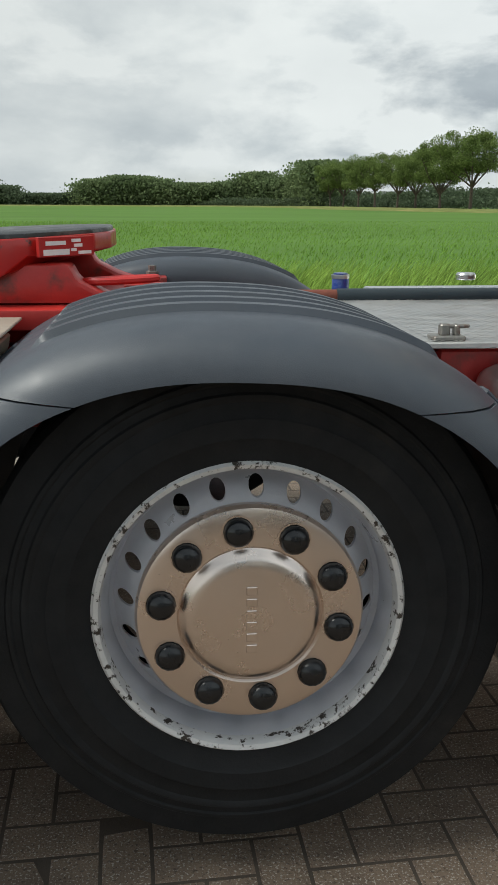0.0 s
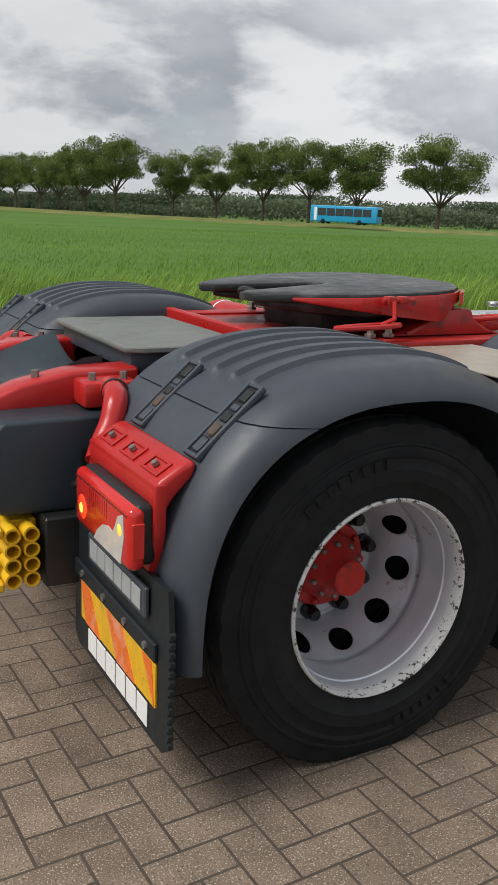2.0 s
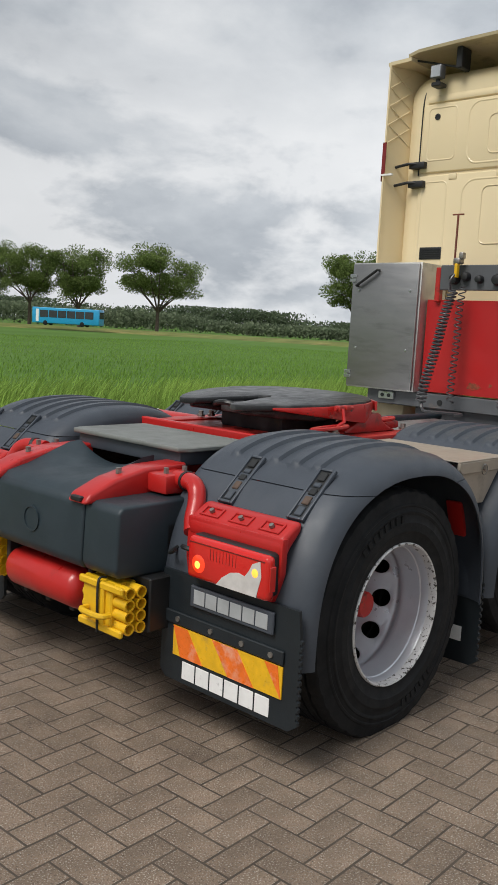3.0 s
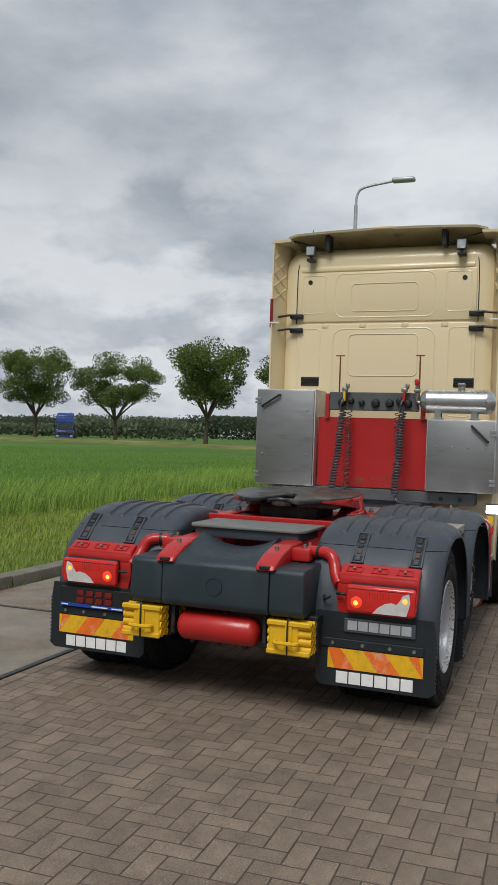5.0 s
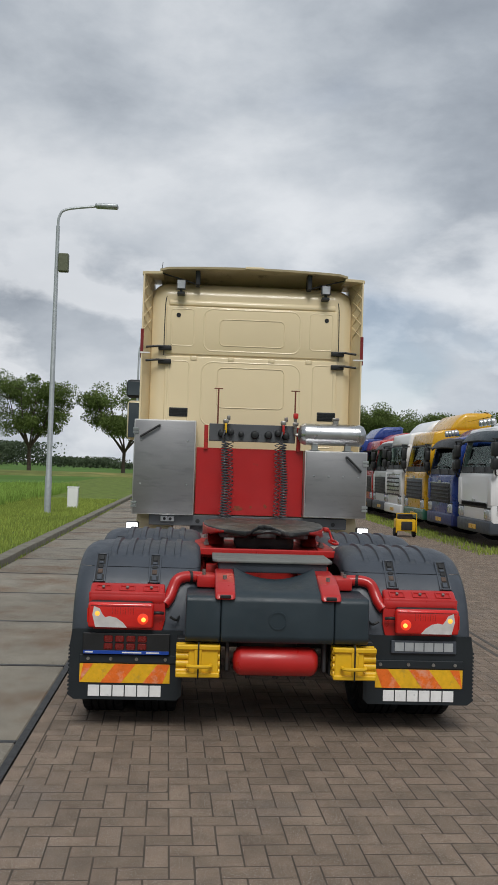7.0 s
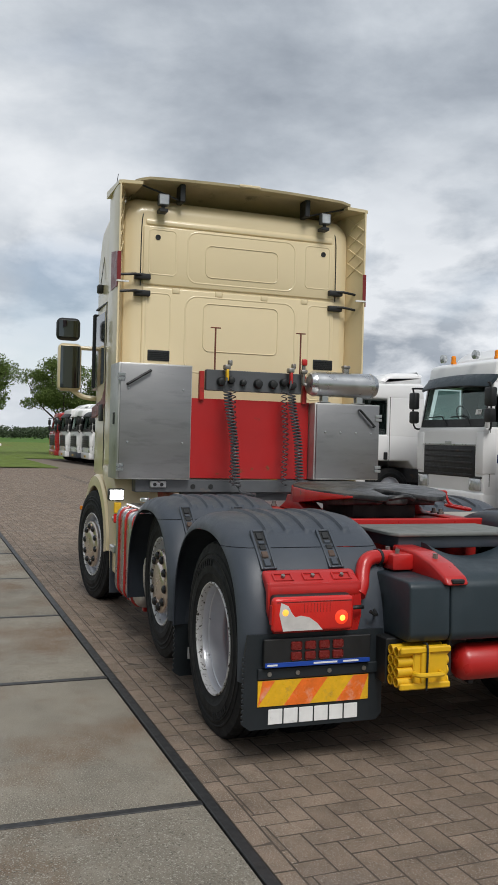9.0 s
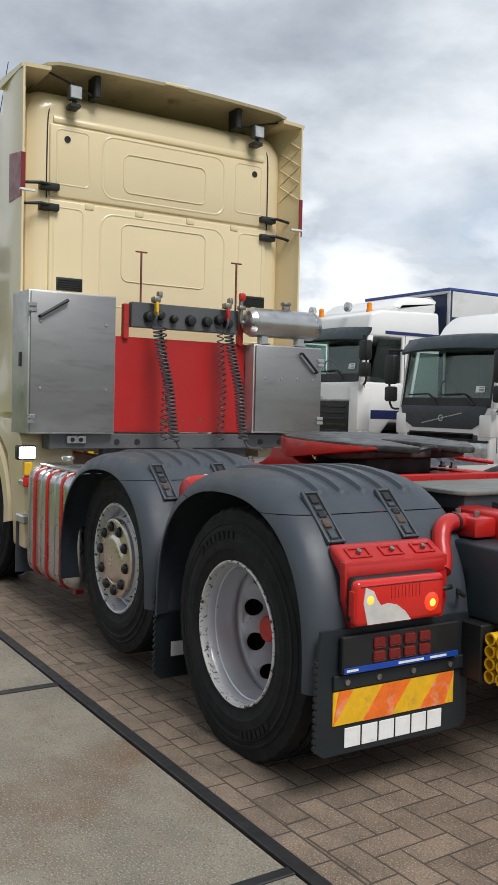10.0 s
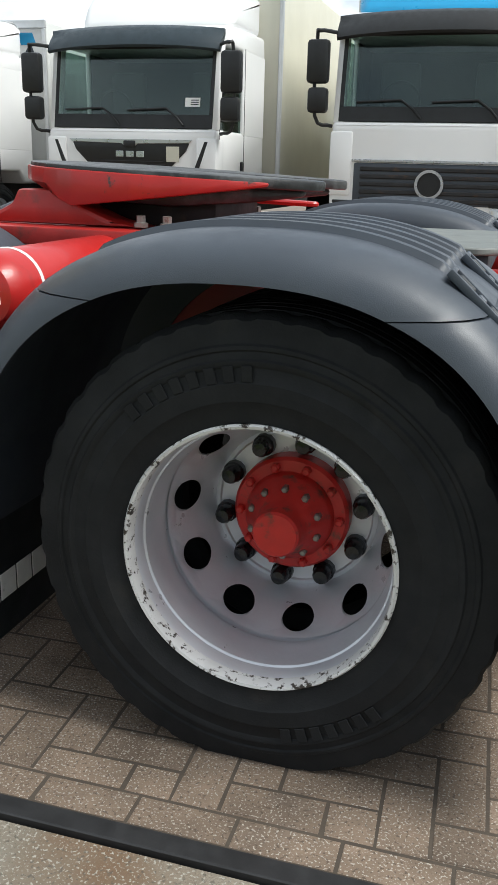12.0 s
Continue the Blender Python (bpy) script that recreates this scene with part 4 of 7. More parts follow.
# deck plate behind the coupling
bm = bmesh.new()
prism(bm, [(-0.385, -0.37), (-0.33, -0.40), (0.08, -0.40), (0.08, 0.40), (-0.33, 0.40), (-0.385, 0.37)], "z", 1.040, 1.060, 0.004, 1)
part("deck_plate", bm, M_DECK, TRUCK, "grey checker deck plate")
part("deck_skirt", boxes((-0.36, 0.06, -0.36, 0.36, 0.975, 1.041, 0.01, 2)), M_GUARD, TRUCK)

# chassis rails, cross members and brackets
for s in (1, -1):
    part("chassis_rail", boxes((0.12, 5.2, 0.36 * s if s > 0 else -0.44, 0.44 if s > 0 else -0.36, 0.76, 0.97, 0.008, 2)), M_REDDULL, TRUCK, "red painted chassis rail")
    # cast red arm over the bumper's corner
    bm = bmesh.new()
    prism(bm, [(-0.865, 0.868), (-0.840, 0.905), (-0.72, 0.955), (-0.56, 0.990), (-0.34, 0.998), (-0.34, 0.84), (-0.60, 0.84), (-0.72, 0.862)], "y", 0.262 * s, 0.385 * s, 0.014, 3)
    arm = part("frame_arm", bm, M_RED, TRUCK, "glossy red cast frame arm")
    bm = boxes((-0.56, -0.38, *((0.38, 0.50) if s > 0 else (-0.50, -0.38)), 0.895, 0.975, 0.015, 2))
    part("clamp_block", bm, M_RED, arm)
    for xx in (-0.52, -0.42):
        bm = bmesh.new()
        cyl(bm, (xx, 0.455 * s, 0.97), (xx, 0.455 * s, 0.998), 0.012, 6)
        part("clamp_bolt", bm, M_BOLT, arm)
    bm = bmesh.new()
    cyl(bm, (-0.66, 0.325 * s, 0.965), (-0.66, 0.325 * s, 0.990), 0.013, 6)
    part("arm_bolt", bm, M_BOLT, arm)
    part("arm_slot", boxes((-0.868, -0.845, *((0.290, 0.355) if s > 0 else (-0.355, -0.290)), 0.876, 0.896, 0.004, 1)), M_BLACK, arm)
    pts = smooth_path([(-0.47, 0.47 * s, 0.952), (-0.49, 0.57 * s, 0.955), (-0.51, 0.625 * s, 0.935), (-0.53, 0.650 * s, 0.885), (-0.56, 0.668 * s, 0.835), (-0.59, 0.70 * s, 0.79)], 6)
    part("lamp_tube", tube(bmesh.new(), pts, 0.036, 14), M_RED, TRUCK, "red tube that carries the lamp")
    bm = bmesh.new()
    cyl(bm, (-0.478, 0.535 * s, 0.954), (-0.484, 0.553 * s, 0.954), 0.041, 16)
    part("tube_ring", bm, M_BLACK, TRUCK)
    # hose from the lamp
    part("lamp_cable", tube(bmesh.new(), smooth_path([(-0.55, 0.60 * s, 0.72), (-0.63, 0.62 * s, 0.70), (-0.64, 0.66 * s, 0.72)], 5), 0.008, 6), M_BLACK, TRUCK)
    # yellow pipe block of wheel chock
    ch = new("wheel_chock")
    ch.parent = TRUCK
    tagged(ch, "yellow plastic wheel chock in a dark holder")
    y0, y1 = 0.345, 0.610
    flip = (lambda b: b) if s > 0 else mirror_y
    part("chock_body", flip(boxes((-0.84, -0.72, y0 + 0.01, y1 - 0.075, 0.400, 0.585, 0.006, 1))), M_YELLOW, ch)
    for j in range(4):
        for i in range(2):
            bm = bmesh.new()
            xx, zz = -0.81 + i * 0.055, 0.425 + j * 0.046
            lathe(bm, [(0.024, y0), (0.024, y1), (0.018, y1), (0.018, y0)], 14, axis="y", c=(xx, 0, zz), close=True)
            part("chock_cell", flip(bm), M_YELLOW, ch)
    part("chock_rib", flip(boxes((-0.855, -0.835, y0, y1, 0.395, 0.425, 0.006, 1), (-0.855, -0.835, y0, y1, 0.560, 0.590, 0.006, 1), (-0.852, -0.835, 0.455, 0.500, 0.42, 0.565, 0.004, 1))), M_YELLOW, ch)
    bm = tube(bmesh.new(), smooth_path([(-0.85, 0.40, 0.47), (-0.885, 0.41, 0.47), (-0.892, 0.47, 0.47), (-0.885, 0.53, 0.47), (-0.85, 0.54, 0.47)], 5), 0.012, 8)
    part("chock_handle", flip(bm), M_YELLOW, ch)
    bm = tube(bmesh.new(), smooth_path([(-0.857, 0.475, 0.39), (-0.860, 0.475, 0.49), (-0.857, 0.475, 0.595), (-0.82, 0.475, 0.60)], 4), 0.005, 6)
    part("chock_strap", flip(bm), M_BLACK, ch)
    part("chock_holder", flip(boxes((-0.715, -0.60, y0 - 0.01, y1, 0.39, 0.605, 0.006, 1))), M_BLACK, ch)
    for j in range(4):
        for i in range(3):
            bm = bmesh.new()
            lathe(bm, [(0.026, y0 + 0.02), (0.026, y1 + 0.012), (0.020, y1 + 0.012), (0.020, y0 + 0.02)], 12, axis="y", c=(-0.572 + i * 0.055, 0, 0.425 + j * 0.050), close=True)
            part("chock_tube", flip(bm), M_YELLOW, ch)

# rear air tank between the chocks
bm = bmesh.new()
lathe(bm, [(0.0, -0.265), (0.05, -0.258), (0.078, -0.238), (0.088, -0.215), (0.088, 0.215), (0.078, 0.238), (0.05, 0.258), (0.0, 0.265)], 32, axis="y", c=(-0.74, 0, 0.480))
tank = part("rear_air_tank", bm, M_RED, TRUCK, "glossy red air tank")
for y in (-0.17, 0.0, 0.17):
    part("tank_lug", boxes((-0.76, -0.72, y - 0.015, y + 0.015, 0.375, 0.40, 0.004, 1)), M_DARK, tank)
for y in (-0.30, 0.30):
    part("tank_bracket", boxes((-0.77, -0.70, y - 0.012, y + 0.012, 0.42, 0.64, 0.006, 1)), M_DARK, tank)
part("rear_cross_member", boxes((-0.60, -0.46, -0.56, 0.56, 0.62, 0.80, 0.01, 1)), M_DARK, TRUCK)
bm = bmesh.new()
cyl(bm, (0, -0.95, AXLE_Z), (0, 0.95, AXLE_Z), 0.085, 20)
box(bm, -0.22, 0.22, -0.20, 0.20, AXLE_Z - 0.20, AXLE_Z + 0.20, 0.08, 3)
part("drive_axle", bm, M_DARK, TRUCK)
bm = bmesh.new()
cyl(bm, (MID_X, -1.0, MID_Z), (MID_X, 1.0, MID_Z), 0.06, 16)
part("axle_beam", bm, M_DARK, TRUCK)
bm = bmesh.new()
cyl(bm, (FRONT_X, -0.98, AXLE_Z), (FRONT_X, 0.98, AXLE_Z), 0.06, 16)
part("axle_beam", bm, M_DARK, TRUCK)
# fifth wheel coupling, its plate tipped back
FWT = 1.236
TIP = Matrix.Translation((0.70, 0, FWT)) @ Matrix.Rotation(radians(-2.4), 4, "Y") @ Matrix.Translation((-0.70, 0, -FWT))
half = [(1.09, 0.0), (1.085, 0.15), (1.05, 0.262), (0.98, 0.362), (0.90, 0.431), (0.80, 0.465), (0.62, 0.46), (0.48, 0.43), (0.36, 0.375), (0.24, 0.30), (0.15, 0.22), (0.13, 0.16), (0.17, 0.125), (0.30, 0.10), (0.44, 0.060), (0.55, 0.045), (0.60, 0.0)]
outline = half + [(x, -y) for x, y in half[-2:0:-1]]
bm = prism(bmesh.new(), outline, "z", FWT - 0.030, FWT, 0.008, 2)
bmesh.ops.transform(bm, matrix=TIP, verts=bm.verts)
fifth = part("coupling_plate", bm, M_GREASE, TRUCK, "greasy black fifth wheel coupling plate")
for s in (1, -1):
    bm = bmesh.new()
    pts = [(p, q * s) for p, q in ((1.098, 0.01), (1.092, 0.155), (1.056, 0.268), (0.985, 0.368), (0.905, 0.437), (0.85, 0.458), (0.80, 0.471), (0.62, 0.466), (0.48, 0.436), (0.36, 0.380), (0.26, 0.318), (0.28, 0.27), (0.45, 0.33), (0.60, 0.40), (0.80, 0.40), (0.86, 0.38), (0.95, 0.30), (1.02, 0.20), (1.02, 0.01))]
    prism(bm, pts, "z", FWT - 0.112, FWT - 0.012, 0.006, 2)
    for v in bm.verts:
        if v.co.z < FWT - 0.05 and v.co.x < 0.78:
            v.co.z += (0.78 - v.co.x) * 0.17
        elif v.co.z < FWT - 0.05 and v.co.x > 0.83:
            v.co.z += 0.055 * min(1.0, (v.co.x - 0.83) / 0.06)
    bmesh.ops.transform(bm, matrix=TIP, verts=bm.verts)
    part("coupling_skirt", bm, M_SKIRT, fifth, "red painted coupling skirt, chipped along the top")
    bm = bmesh.new()
    prism(bm, [(0.60, 1.072), (0.70, 1.090), (0.80, 1.130), (0.82, 1.170), (1.00, 1.170), (1.02, 1.130), (1.10, 1.090), (1.16, 1.072)], "y", 0.30 * s, 0.43 * s, 0.012, 2)
    ped = part("pedestal", bm, M_REDDULL, TRUCK, "dusty red coupling pedestal")
    for xx in (0.52, 0.60, 1.20):
        bm = bmesh.new()
        lathe(bm, [(0.022, 1.076), (0.022, 1.088), (0.014, 1.090), (0.014, 1.108), (0.0, 1.110)], 6, axis="z", c=(xx, 0.44 * s, 0))
        part("pedestal_bolt", bm, M_BOLT, ped)
    part("coupling_rail", boxes((0.16, 1.25, *((0.40, 0.53) if s > 0 else (-0.53, -0.40)), 1.020, 1.070, 0.006, 2)), M_REDDULL, TRUCK, "red coupling mounting rail")
part("coupling_base", boxes((0.14, 1.22, -0.50, 0.50, 1.034, 1.060, 0.004, 1)), M_REDDULL, TRUCK, "red coupling base plate")
part("base_lip", boxes((0.13, 0.165, -0.50, 0.50, 1.034, 1.085, 0.006, 1)), M_RED, TRUCK)
for s in (1, -1):
    # thick cast horns under the plate either side of the jaw
    bm = prism(bmesh.new(), [(0.90, 0.05 * s), (0.90, 0.36 * s), (0.55, 0.34 * s), (0.34, 0.285 * s), (0.20, 0.20 * s), (0.185, 0.155 * s), (0.32, 0.120 * s), (0.46, 0.080 * s), (0.60, 0.05 * s)], "z", FWT - 0.100, FWT - 0.028, 0.012, 2)
    for v in bm.verts:
        if v.co.z < FWT - 0.06 and v.co.x < 0.5:
            v.co.z += (0.5 - v.co.x) * 0.16
    bmesh.ops.transform(bm, matrix=TIP, verts=bm.verts)
    part("coupling_horn", bm, M_GREASE, fifth, "black greasy cast horn")
bm = boxes((0.30, 0.46, -0.075, 0.075, FWT - 0.085, FWT - 0.035, 0.012, 2))
bm = tube(bm, smooth_path([(0.28, -0.10, FWT - 0.05), (0.24, -0.02, FWT - 0.03), (0.26, 0.07, FWT - 0.045), (0.34, 0.13, FWT - 0.06)], 4), 0.014, 8)
part("lock_jaw", bm, M_GREASE, fifth, "greasy locking jaw")
part("lock_block", boxes((0.45, 0.90, -0.22, 0.22, 1.055, 1.165, 0.02, 2)), M_DARK, TRUCK, "greasy dark locking block")
tag_m = Matrix.Translation((0.986, -0.372, FWT - 0.026)) @ Matrix.Rotation(math.atan2(0.131, 0.120), 4, "Z")
bm = bmesh.new()
box(bm, -0.090, 0.090, -0.012, 0.0, -0.024, 0.024, 0.001, 1, tag_m)
tag = part("maker_sticker", bm, M_TRUCKRED, TRUCK, "red maker's sticker with white fields")
for q0, q1, r0, r1 in ((-0.070, -0.005, 0.004, 0.014), (-0.078, 0.006, -0.020, -0.006), (0.014, 0.045, 0.010, 0.018), (0.022, 0.050, -0.002, 0.006), (0.012, 0.030, -0.012, -0.005), (0.036, 0.080, -0.020, -0.012)):
    bm = bmesh.new()
    box(bm, q0, q1, -0.0132, -0.0118, r0, r1, 0, 1, tag_m)
    part("white_field", bm, M_LETTER, tag)
bm = bmesh.new()
box(bm, 0.545, 0.585, -0.500, -0.462, 1.195, 1.225, 0.006, 2)
box(bm, 0.60, 0.640, -0.500, -0.462, 1.200, 1.225, 0.006, 2)
cyl(bm, (0.53, -0.485, 1.212), (0.67, -0.485, 1.212), 0.008, 8)
part("lever_pivot", bm, M_REDDULL, TRUCK)
for (cx, cy, L) in ((0.45, -0.52, 0.135), (1.125, -0.36, 0.092)):
    pts = [(cx + L * math.cos(a) * (1.0), cy + 0.026 * math.sin(a) * 1.0, 1.125 + 0.004 * math.cos(a)) for a in [2 * math.pi * i / 28 for i in range(28)]]
    part("pull_ring", tube(bmesh.new(), pts, 0.010, 8, True), M_RED, TRUCK, "red pull handle loop")
part("lever_rod", tube(bmesh.new(), [(0.57, -0.50, 1.21), (0.56, -0.52, 1.15), (0.50, -0.52, 1.128)], 0.009, 8), M_RED, TRUCK)
part("ring_block", boxes((1.13, 1.25, -0.38, -0.31, 1.075, 1.115, 0.01, 2)), M_REDDULL, TRUCK)

# plate deck, pipe and small fittings ahead of the coupling
part("front_deck", boxes((1.72, 2.80, -0.62, 0.62, 0.978, 0.994, 0.003, 1)), M_ALU, TRUCK, "patterned aluminium deck plate")
bars = []
for i in range(44):
    for j in range(44):
        x, y = 1.735 + i * 0.024, -0.60 + j * 0.0275
        a = 0.7 if (i + j) % 2 else -0.7
        dx, dy = 0.011 * math.cos(a), 0.011 * math.sin(a)
        px, py = -0.0036 * math.sin(a), 0.0036 * math.cos(a)
        bars.append(((x - dx - px, y - dy - py), (x + dx - px, y + dy - py), (x + dx + px, y + dy + py), (x - dx + px, y - dy + py)))
vv = [(p[0], p[1], 0.9962) for b in bars for p in b]
tagged(numpy_mesh("deck_tread", vv, [(4 * i, 4 * i + 1, 4 * i + 2, 4 * i + 3) for i in range(len(bars))], M_ALU, TRUCK), kind="stuff")
part("pipe_end", tube(bmesh.new(), [(1.55, 0.36, 1.005), (1.835, 0.36, 1.005)], 0.025, 14), M_RUST, TRUCK, "rusty pipe end")
part("exhaust_pipe", tube(bmesh.new(), [(1.83, 0.36, 1.005), (2.9, 0.36, 1.005)], 0.028, 14), M_BUMPER, TRUCK, "dark pipe along the deck")
bm = bmesh.new()
lathe(bm, [(0.0, 0.95), (0.036, 0.95), (0.036, 1.02), (0.030, 1.03), (0.030, 1.045), (0.0, 1.048)], 20, axis="z", c=(1.98, 1.02, -0.01))
part("filler_cap", bm, M_BLUE, TRUCK, "blue ringed filler cap")
for x, r0 in ((1.98, 0.0385), (2.52, 0.042)):
    bm = bmesh.new()
    lathe(bm, [(r0 - 0.004, 1.005), (r0, 1.010), (r0, 1.026), (r0 - 0.006, 1.034), (0.0, 1.036)] if x > 2.2 else [(r0 - 0.003, 1.012), (r0, 1.014), (r0, 1.028), (r0 - 0.003, 1.030)], 20, axis="z", c=(x, 1.02, 0))
    part("cap_band", bm, M_STEEL, TRUCK, "bright metal cap")
part("deck_lock", boxes((1.88, 1.96, -0.60, -0.54, 0.994, 1.006, 0.003, 1), (1.90, 1.925, -0.585, -0.560, 1.004, 1.034, 0.004, 1), (1.935, 1.95, -0.585, -0.560, 1.004, 1.032, 0.004, 1), (1.90, 1.975, -0.580, -0.564, 1.022, 1.032, 0.003, 1)), M_BOLT, TRUCK, "rusty deck catch")
part("front_box", boxes((1.90, 2.78, -0.57, 0.57, 0.62, 0.972, 0.01, 1)), M_REDDULL, TRUCK)

# toolbox between the right-hand guards, air tank between the left-hand ones
tb = new("side_toolbox")
tb.parent = TRUCK
tagged(tb, "beige metal toolbox with a hinged lid")
bm = bmesh.new()
prism(bm, [(0.520, 1.020), (0.528, 0.985), (0.640, 0.850), (0.748, 0.850), (0.865, 0.985), (0.872, 1.020)], "y", -1.190, -0.56, 0.004, 1)
part("box_body", bm, M_BEIGE, tb)
bm = bmesh.new()
prism(bm, [(0.487, 1.050), (0.487, 1.018), (0.515, 0.998), (0.880, 0.998), (0.900, 1.018), (0.900, 1.050)], "y", -1.207, -1.192, 0.003, 1)
prism(bm, [(-1.207, 1.050), (-0.56, 1.050), (-0.56, 1.057), (-1.207, 1.057)], "x", 0.487, 0.900, 0.002, 1)
part("box_lid", bm, M_BEIGE, tb)
pts = [(0.695 + 0.024 * math.cos(a), -1.213, 1.010 + 0.024 * math.sin(a)) for a in [2 * math.pi * i / 20 for i in range(20)]]
part("lid_ring", tube(bmesh.new(), pts, 0.002, 6, True), M_BOLT, tb)
part("lid_catch", boxes((0.688, 0.702, -1.217, -1.207, 1.005, 1.035, 0.003, 1)), M_BOLT, tb, "rusty lid catch")
bm = bmesh.new()
prism(bm, [(0.60, 0.86), (0.69, 0.86), (0.70, 0.82), (0.69, 0.70), (0.67, 0.69)], "y", -1.16, -1.08, 0.01, 2)
part("red_bracket", bm, M_RED, TRUCK)
bm = bmesh.new()
lathe(bm, [(0.0, 1.128), (0.04, 1.126), (0.070, 1.115), (0.086, 1.092), (0.091, 1.06), (0.091, 0.52), (0.075, 0.47), (0.0, 0.46)], 36, axis="y", c=(0.68, 0, 0.965))
st = part("side_air_tank", bm, M_RED, TRUCK, "glossy red air tank")
bm = bmesh.new()
lathe(bm, [(0.0915, 1.00), (0.0935, 1.003), (0.0935, 1.009), (0.0915, 1.012)], 36, axis="y", c=(0.68, 0, 0.965))
part("tank_weld", bm, M_LETTER, st)
part("tank_sticker", boxes((0.632, 0.668, 1.118, 1.1275, 0.945, 0.982, 0.001, 1)), M_STICK, st, "small white sticker")
part("sticker_mark", boxes((0.643, 0.657, 1.1275, 1.1285, 0.953, 0.974)), M_BLACK, st)

# ---- cab and the equipment on its back ----
CX = 3.27
CAB = new("cab")
CAB.parent = TRUCK
tagged(CAB, "cream high-roof sleeper cab with red stripes")


def rounded(y, z0, z1, r, n=6):
    """Outline of a back wall, (y, z), with rounded upper corners."""
    pts = [(-y, z0), (-y, z1 - r)]
    pts += [(-y + r - r * math.cos(a), z1 - r + r * math.sin(a)) for a in [math.pi / 2 * i / n for i in range(1, n + 1)]]
    return pts + [(-p, q) for p, q in pts[::-1]]


def cab_loft():
    """The cab as a loft of outlines from the back forwards; narrower and rounded at the back."""
    bm = bmesh.new()
    rings = []
    for x, y, z0, z1, r in ((CX, 0.985, 1.22, 3.50, 0.10), (CX + 0.012, 1.03, 1.20, 3.55, 0.13), (CX + 0.05, 1.075, 1.19, 3.60, 0.16), (CX + 0.13, 1.105, 1.18, 3.64, 0.18),
                            (CX + 0.5, 1.115, 1.15, 3.74, 0.22), (CX + 1.0, 1.105, 1.15, 3.70, 0.28), (CX + 1.35, 1.07, 1.15, 3.50, 0.30), (CX + 1.60, 1.02, 1.15, 3.05, 0.28), (CX + 1.80, 0.93, 1.0, 2.50, 0.20), (CX + 1.95, 0.80, 0.90, 1.90, 0.12)):
        rings.append([bm.verts.new((x, p, q)) for p, q in rounded(y, z0, z1, r)])
    k = len(rings[0])
    for A, Bq in zip(rings, rings[1:]):
        for i in range(k):
            bm.faces.new((A[i], A[(i + 1) % k], Bq[(i + 1) % k], Bq[i]))
    bm.faces.new(rings[0])
    bm.faces.new(rings[-1][::-1])
    return bm


part("cab_shell", cab_loft(), M_CREAM, CAB, "cream painted cab shell", angle=28)


def frame_bead(bm, x, y0, y1, z0, z1, r, w=0.012, d=0.006, n=5):
    """A raised rounded rectangle on the back wall."""
    pts = []
    for cy, cz, a0 in ((y1 - r, z1 - r, 0), (y0 + r, z1 - r, 90), (y0 + r, z0 + r, 180), (y1 - r, z0 + r, 270)):
        for i in range(n + 1):
            a = radians(a0 + 90 * i / n)
            pts.append((cy + r * math.cos(a), cz + r * math.sin(a), math.cos(a), math.sin(a)))
    k = len(pts)
    rings = []
    for o, dx in ((0, 0.001), (w * 0.35, -d), (w * 0.65, -d), (w, 0.001)):
        rings.append([bm.verts.new((x + dx, p[0] - p[2] * o, p[1] - p[3] * o)) for p in pts])
    for A, Bq in zip(rings, rings[1:]):
        for i in range(k):
            bm.faces.new((A[i], A[(i + 1) % k], Bq[(i + 1) % k], Bq[i]))


# pressed back panels: upper and lower sheet with raised fields
def pressed(parent, x, y0, y1, z0, z1, r, w=0.012, d=0.006):
    bm = bmesh.new()
    frame_bead(bm, x, min(y0, y1), max(y0, y1), z0, z1, r, w, d)
    part("pressed_field", bm, M_CREAM, parent, angle=60)


up = part("back_panel_upper", boxes((CX - 0.016, CX + 0.02, -0.925, 0.925, 2.865, 3.385, 0.012, 3)), M_CREAM, CAB)
pressed(up, CX - 0.016, -0.355, 0.355, 2.965, 3.262, 0.06)
pressed(up, CX - 0.016, -0.53, 0.53, 2.90, 3.372, 0.10, 0.02, 0.004)
low = part("back_panel_lower", boxes((CX - 0.018, CX + 0.02, -0.925, 0.925, 1.22, 2.845, 0.012, 3)), M_CREAM, CAB)
pressed(low, CX - 0.018, -0.365, 0.365, 2.30, 2.74, 0.06)
pressed(low, CX - 0.018, -0.54, 0.54, 2.10, 2.80, 0.12, 0.02, 0.004)
for s in (1, -1):
    pressed(up, CX - 0.016, 0.62 * s, 0.88 * s, 2.95, 3.36, 0.04, 0.016, 0.004)
    pressed(low, CX - 0.018, 0.66 * s, 0.90 * s, 1.90, 2.80, 0.05, 0.016, 0.004)
for y in (-0.62, -0.22, 0.22, 0.62):
    part("panel_tab", boxes((CX - 0.024, CX - 0.012, y - 0.035, y + 0.035, 2.80, 2.85, 0.008, 2)), M_CREAM, low)
bm = bmesh.new()
prism(bm, [(CX - 0.014, 3.395), (CX - 0.014, 3.43), (CX + 0.03, 3.50), (CX + 0.10, 3.58), (CX + 0.2, 3.62), (CX + 0.2, 3.395)], "y", -0.90, 0.90, 0.010, 2)
part("roof_back_bulge", bm, M_CREAM, CAB)
for y in (0.75, -0.85):
    bm = bmesh.new()
    lathe(bm, [(0.024, CX - 0.014), (0.024, CX - 0.021), (0.015, CX - 0.021), (0.013, CX - 0.018), (0.0, CX - 0.018)], 18, axis="x", c=(0, y + 0.045, 3.285))
    part("round_plug", bm, M_BLACK, CAB)
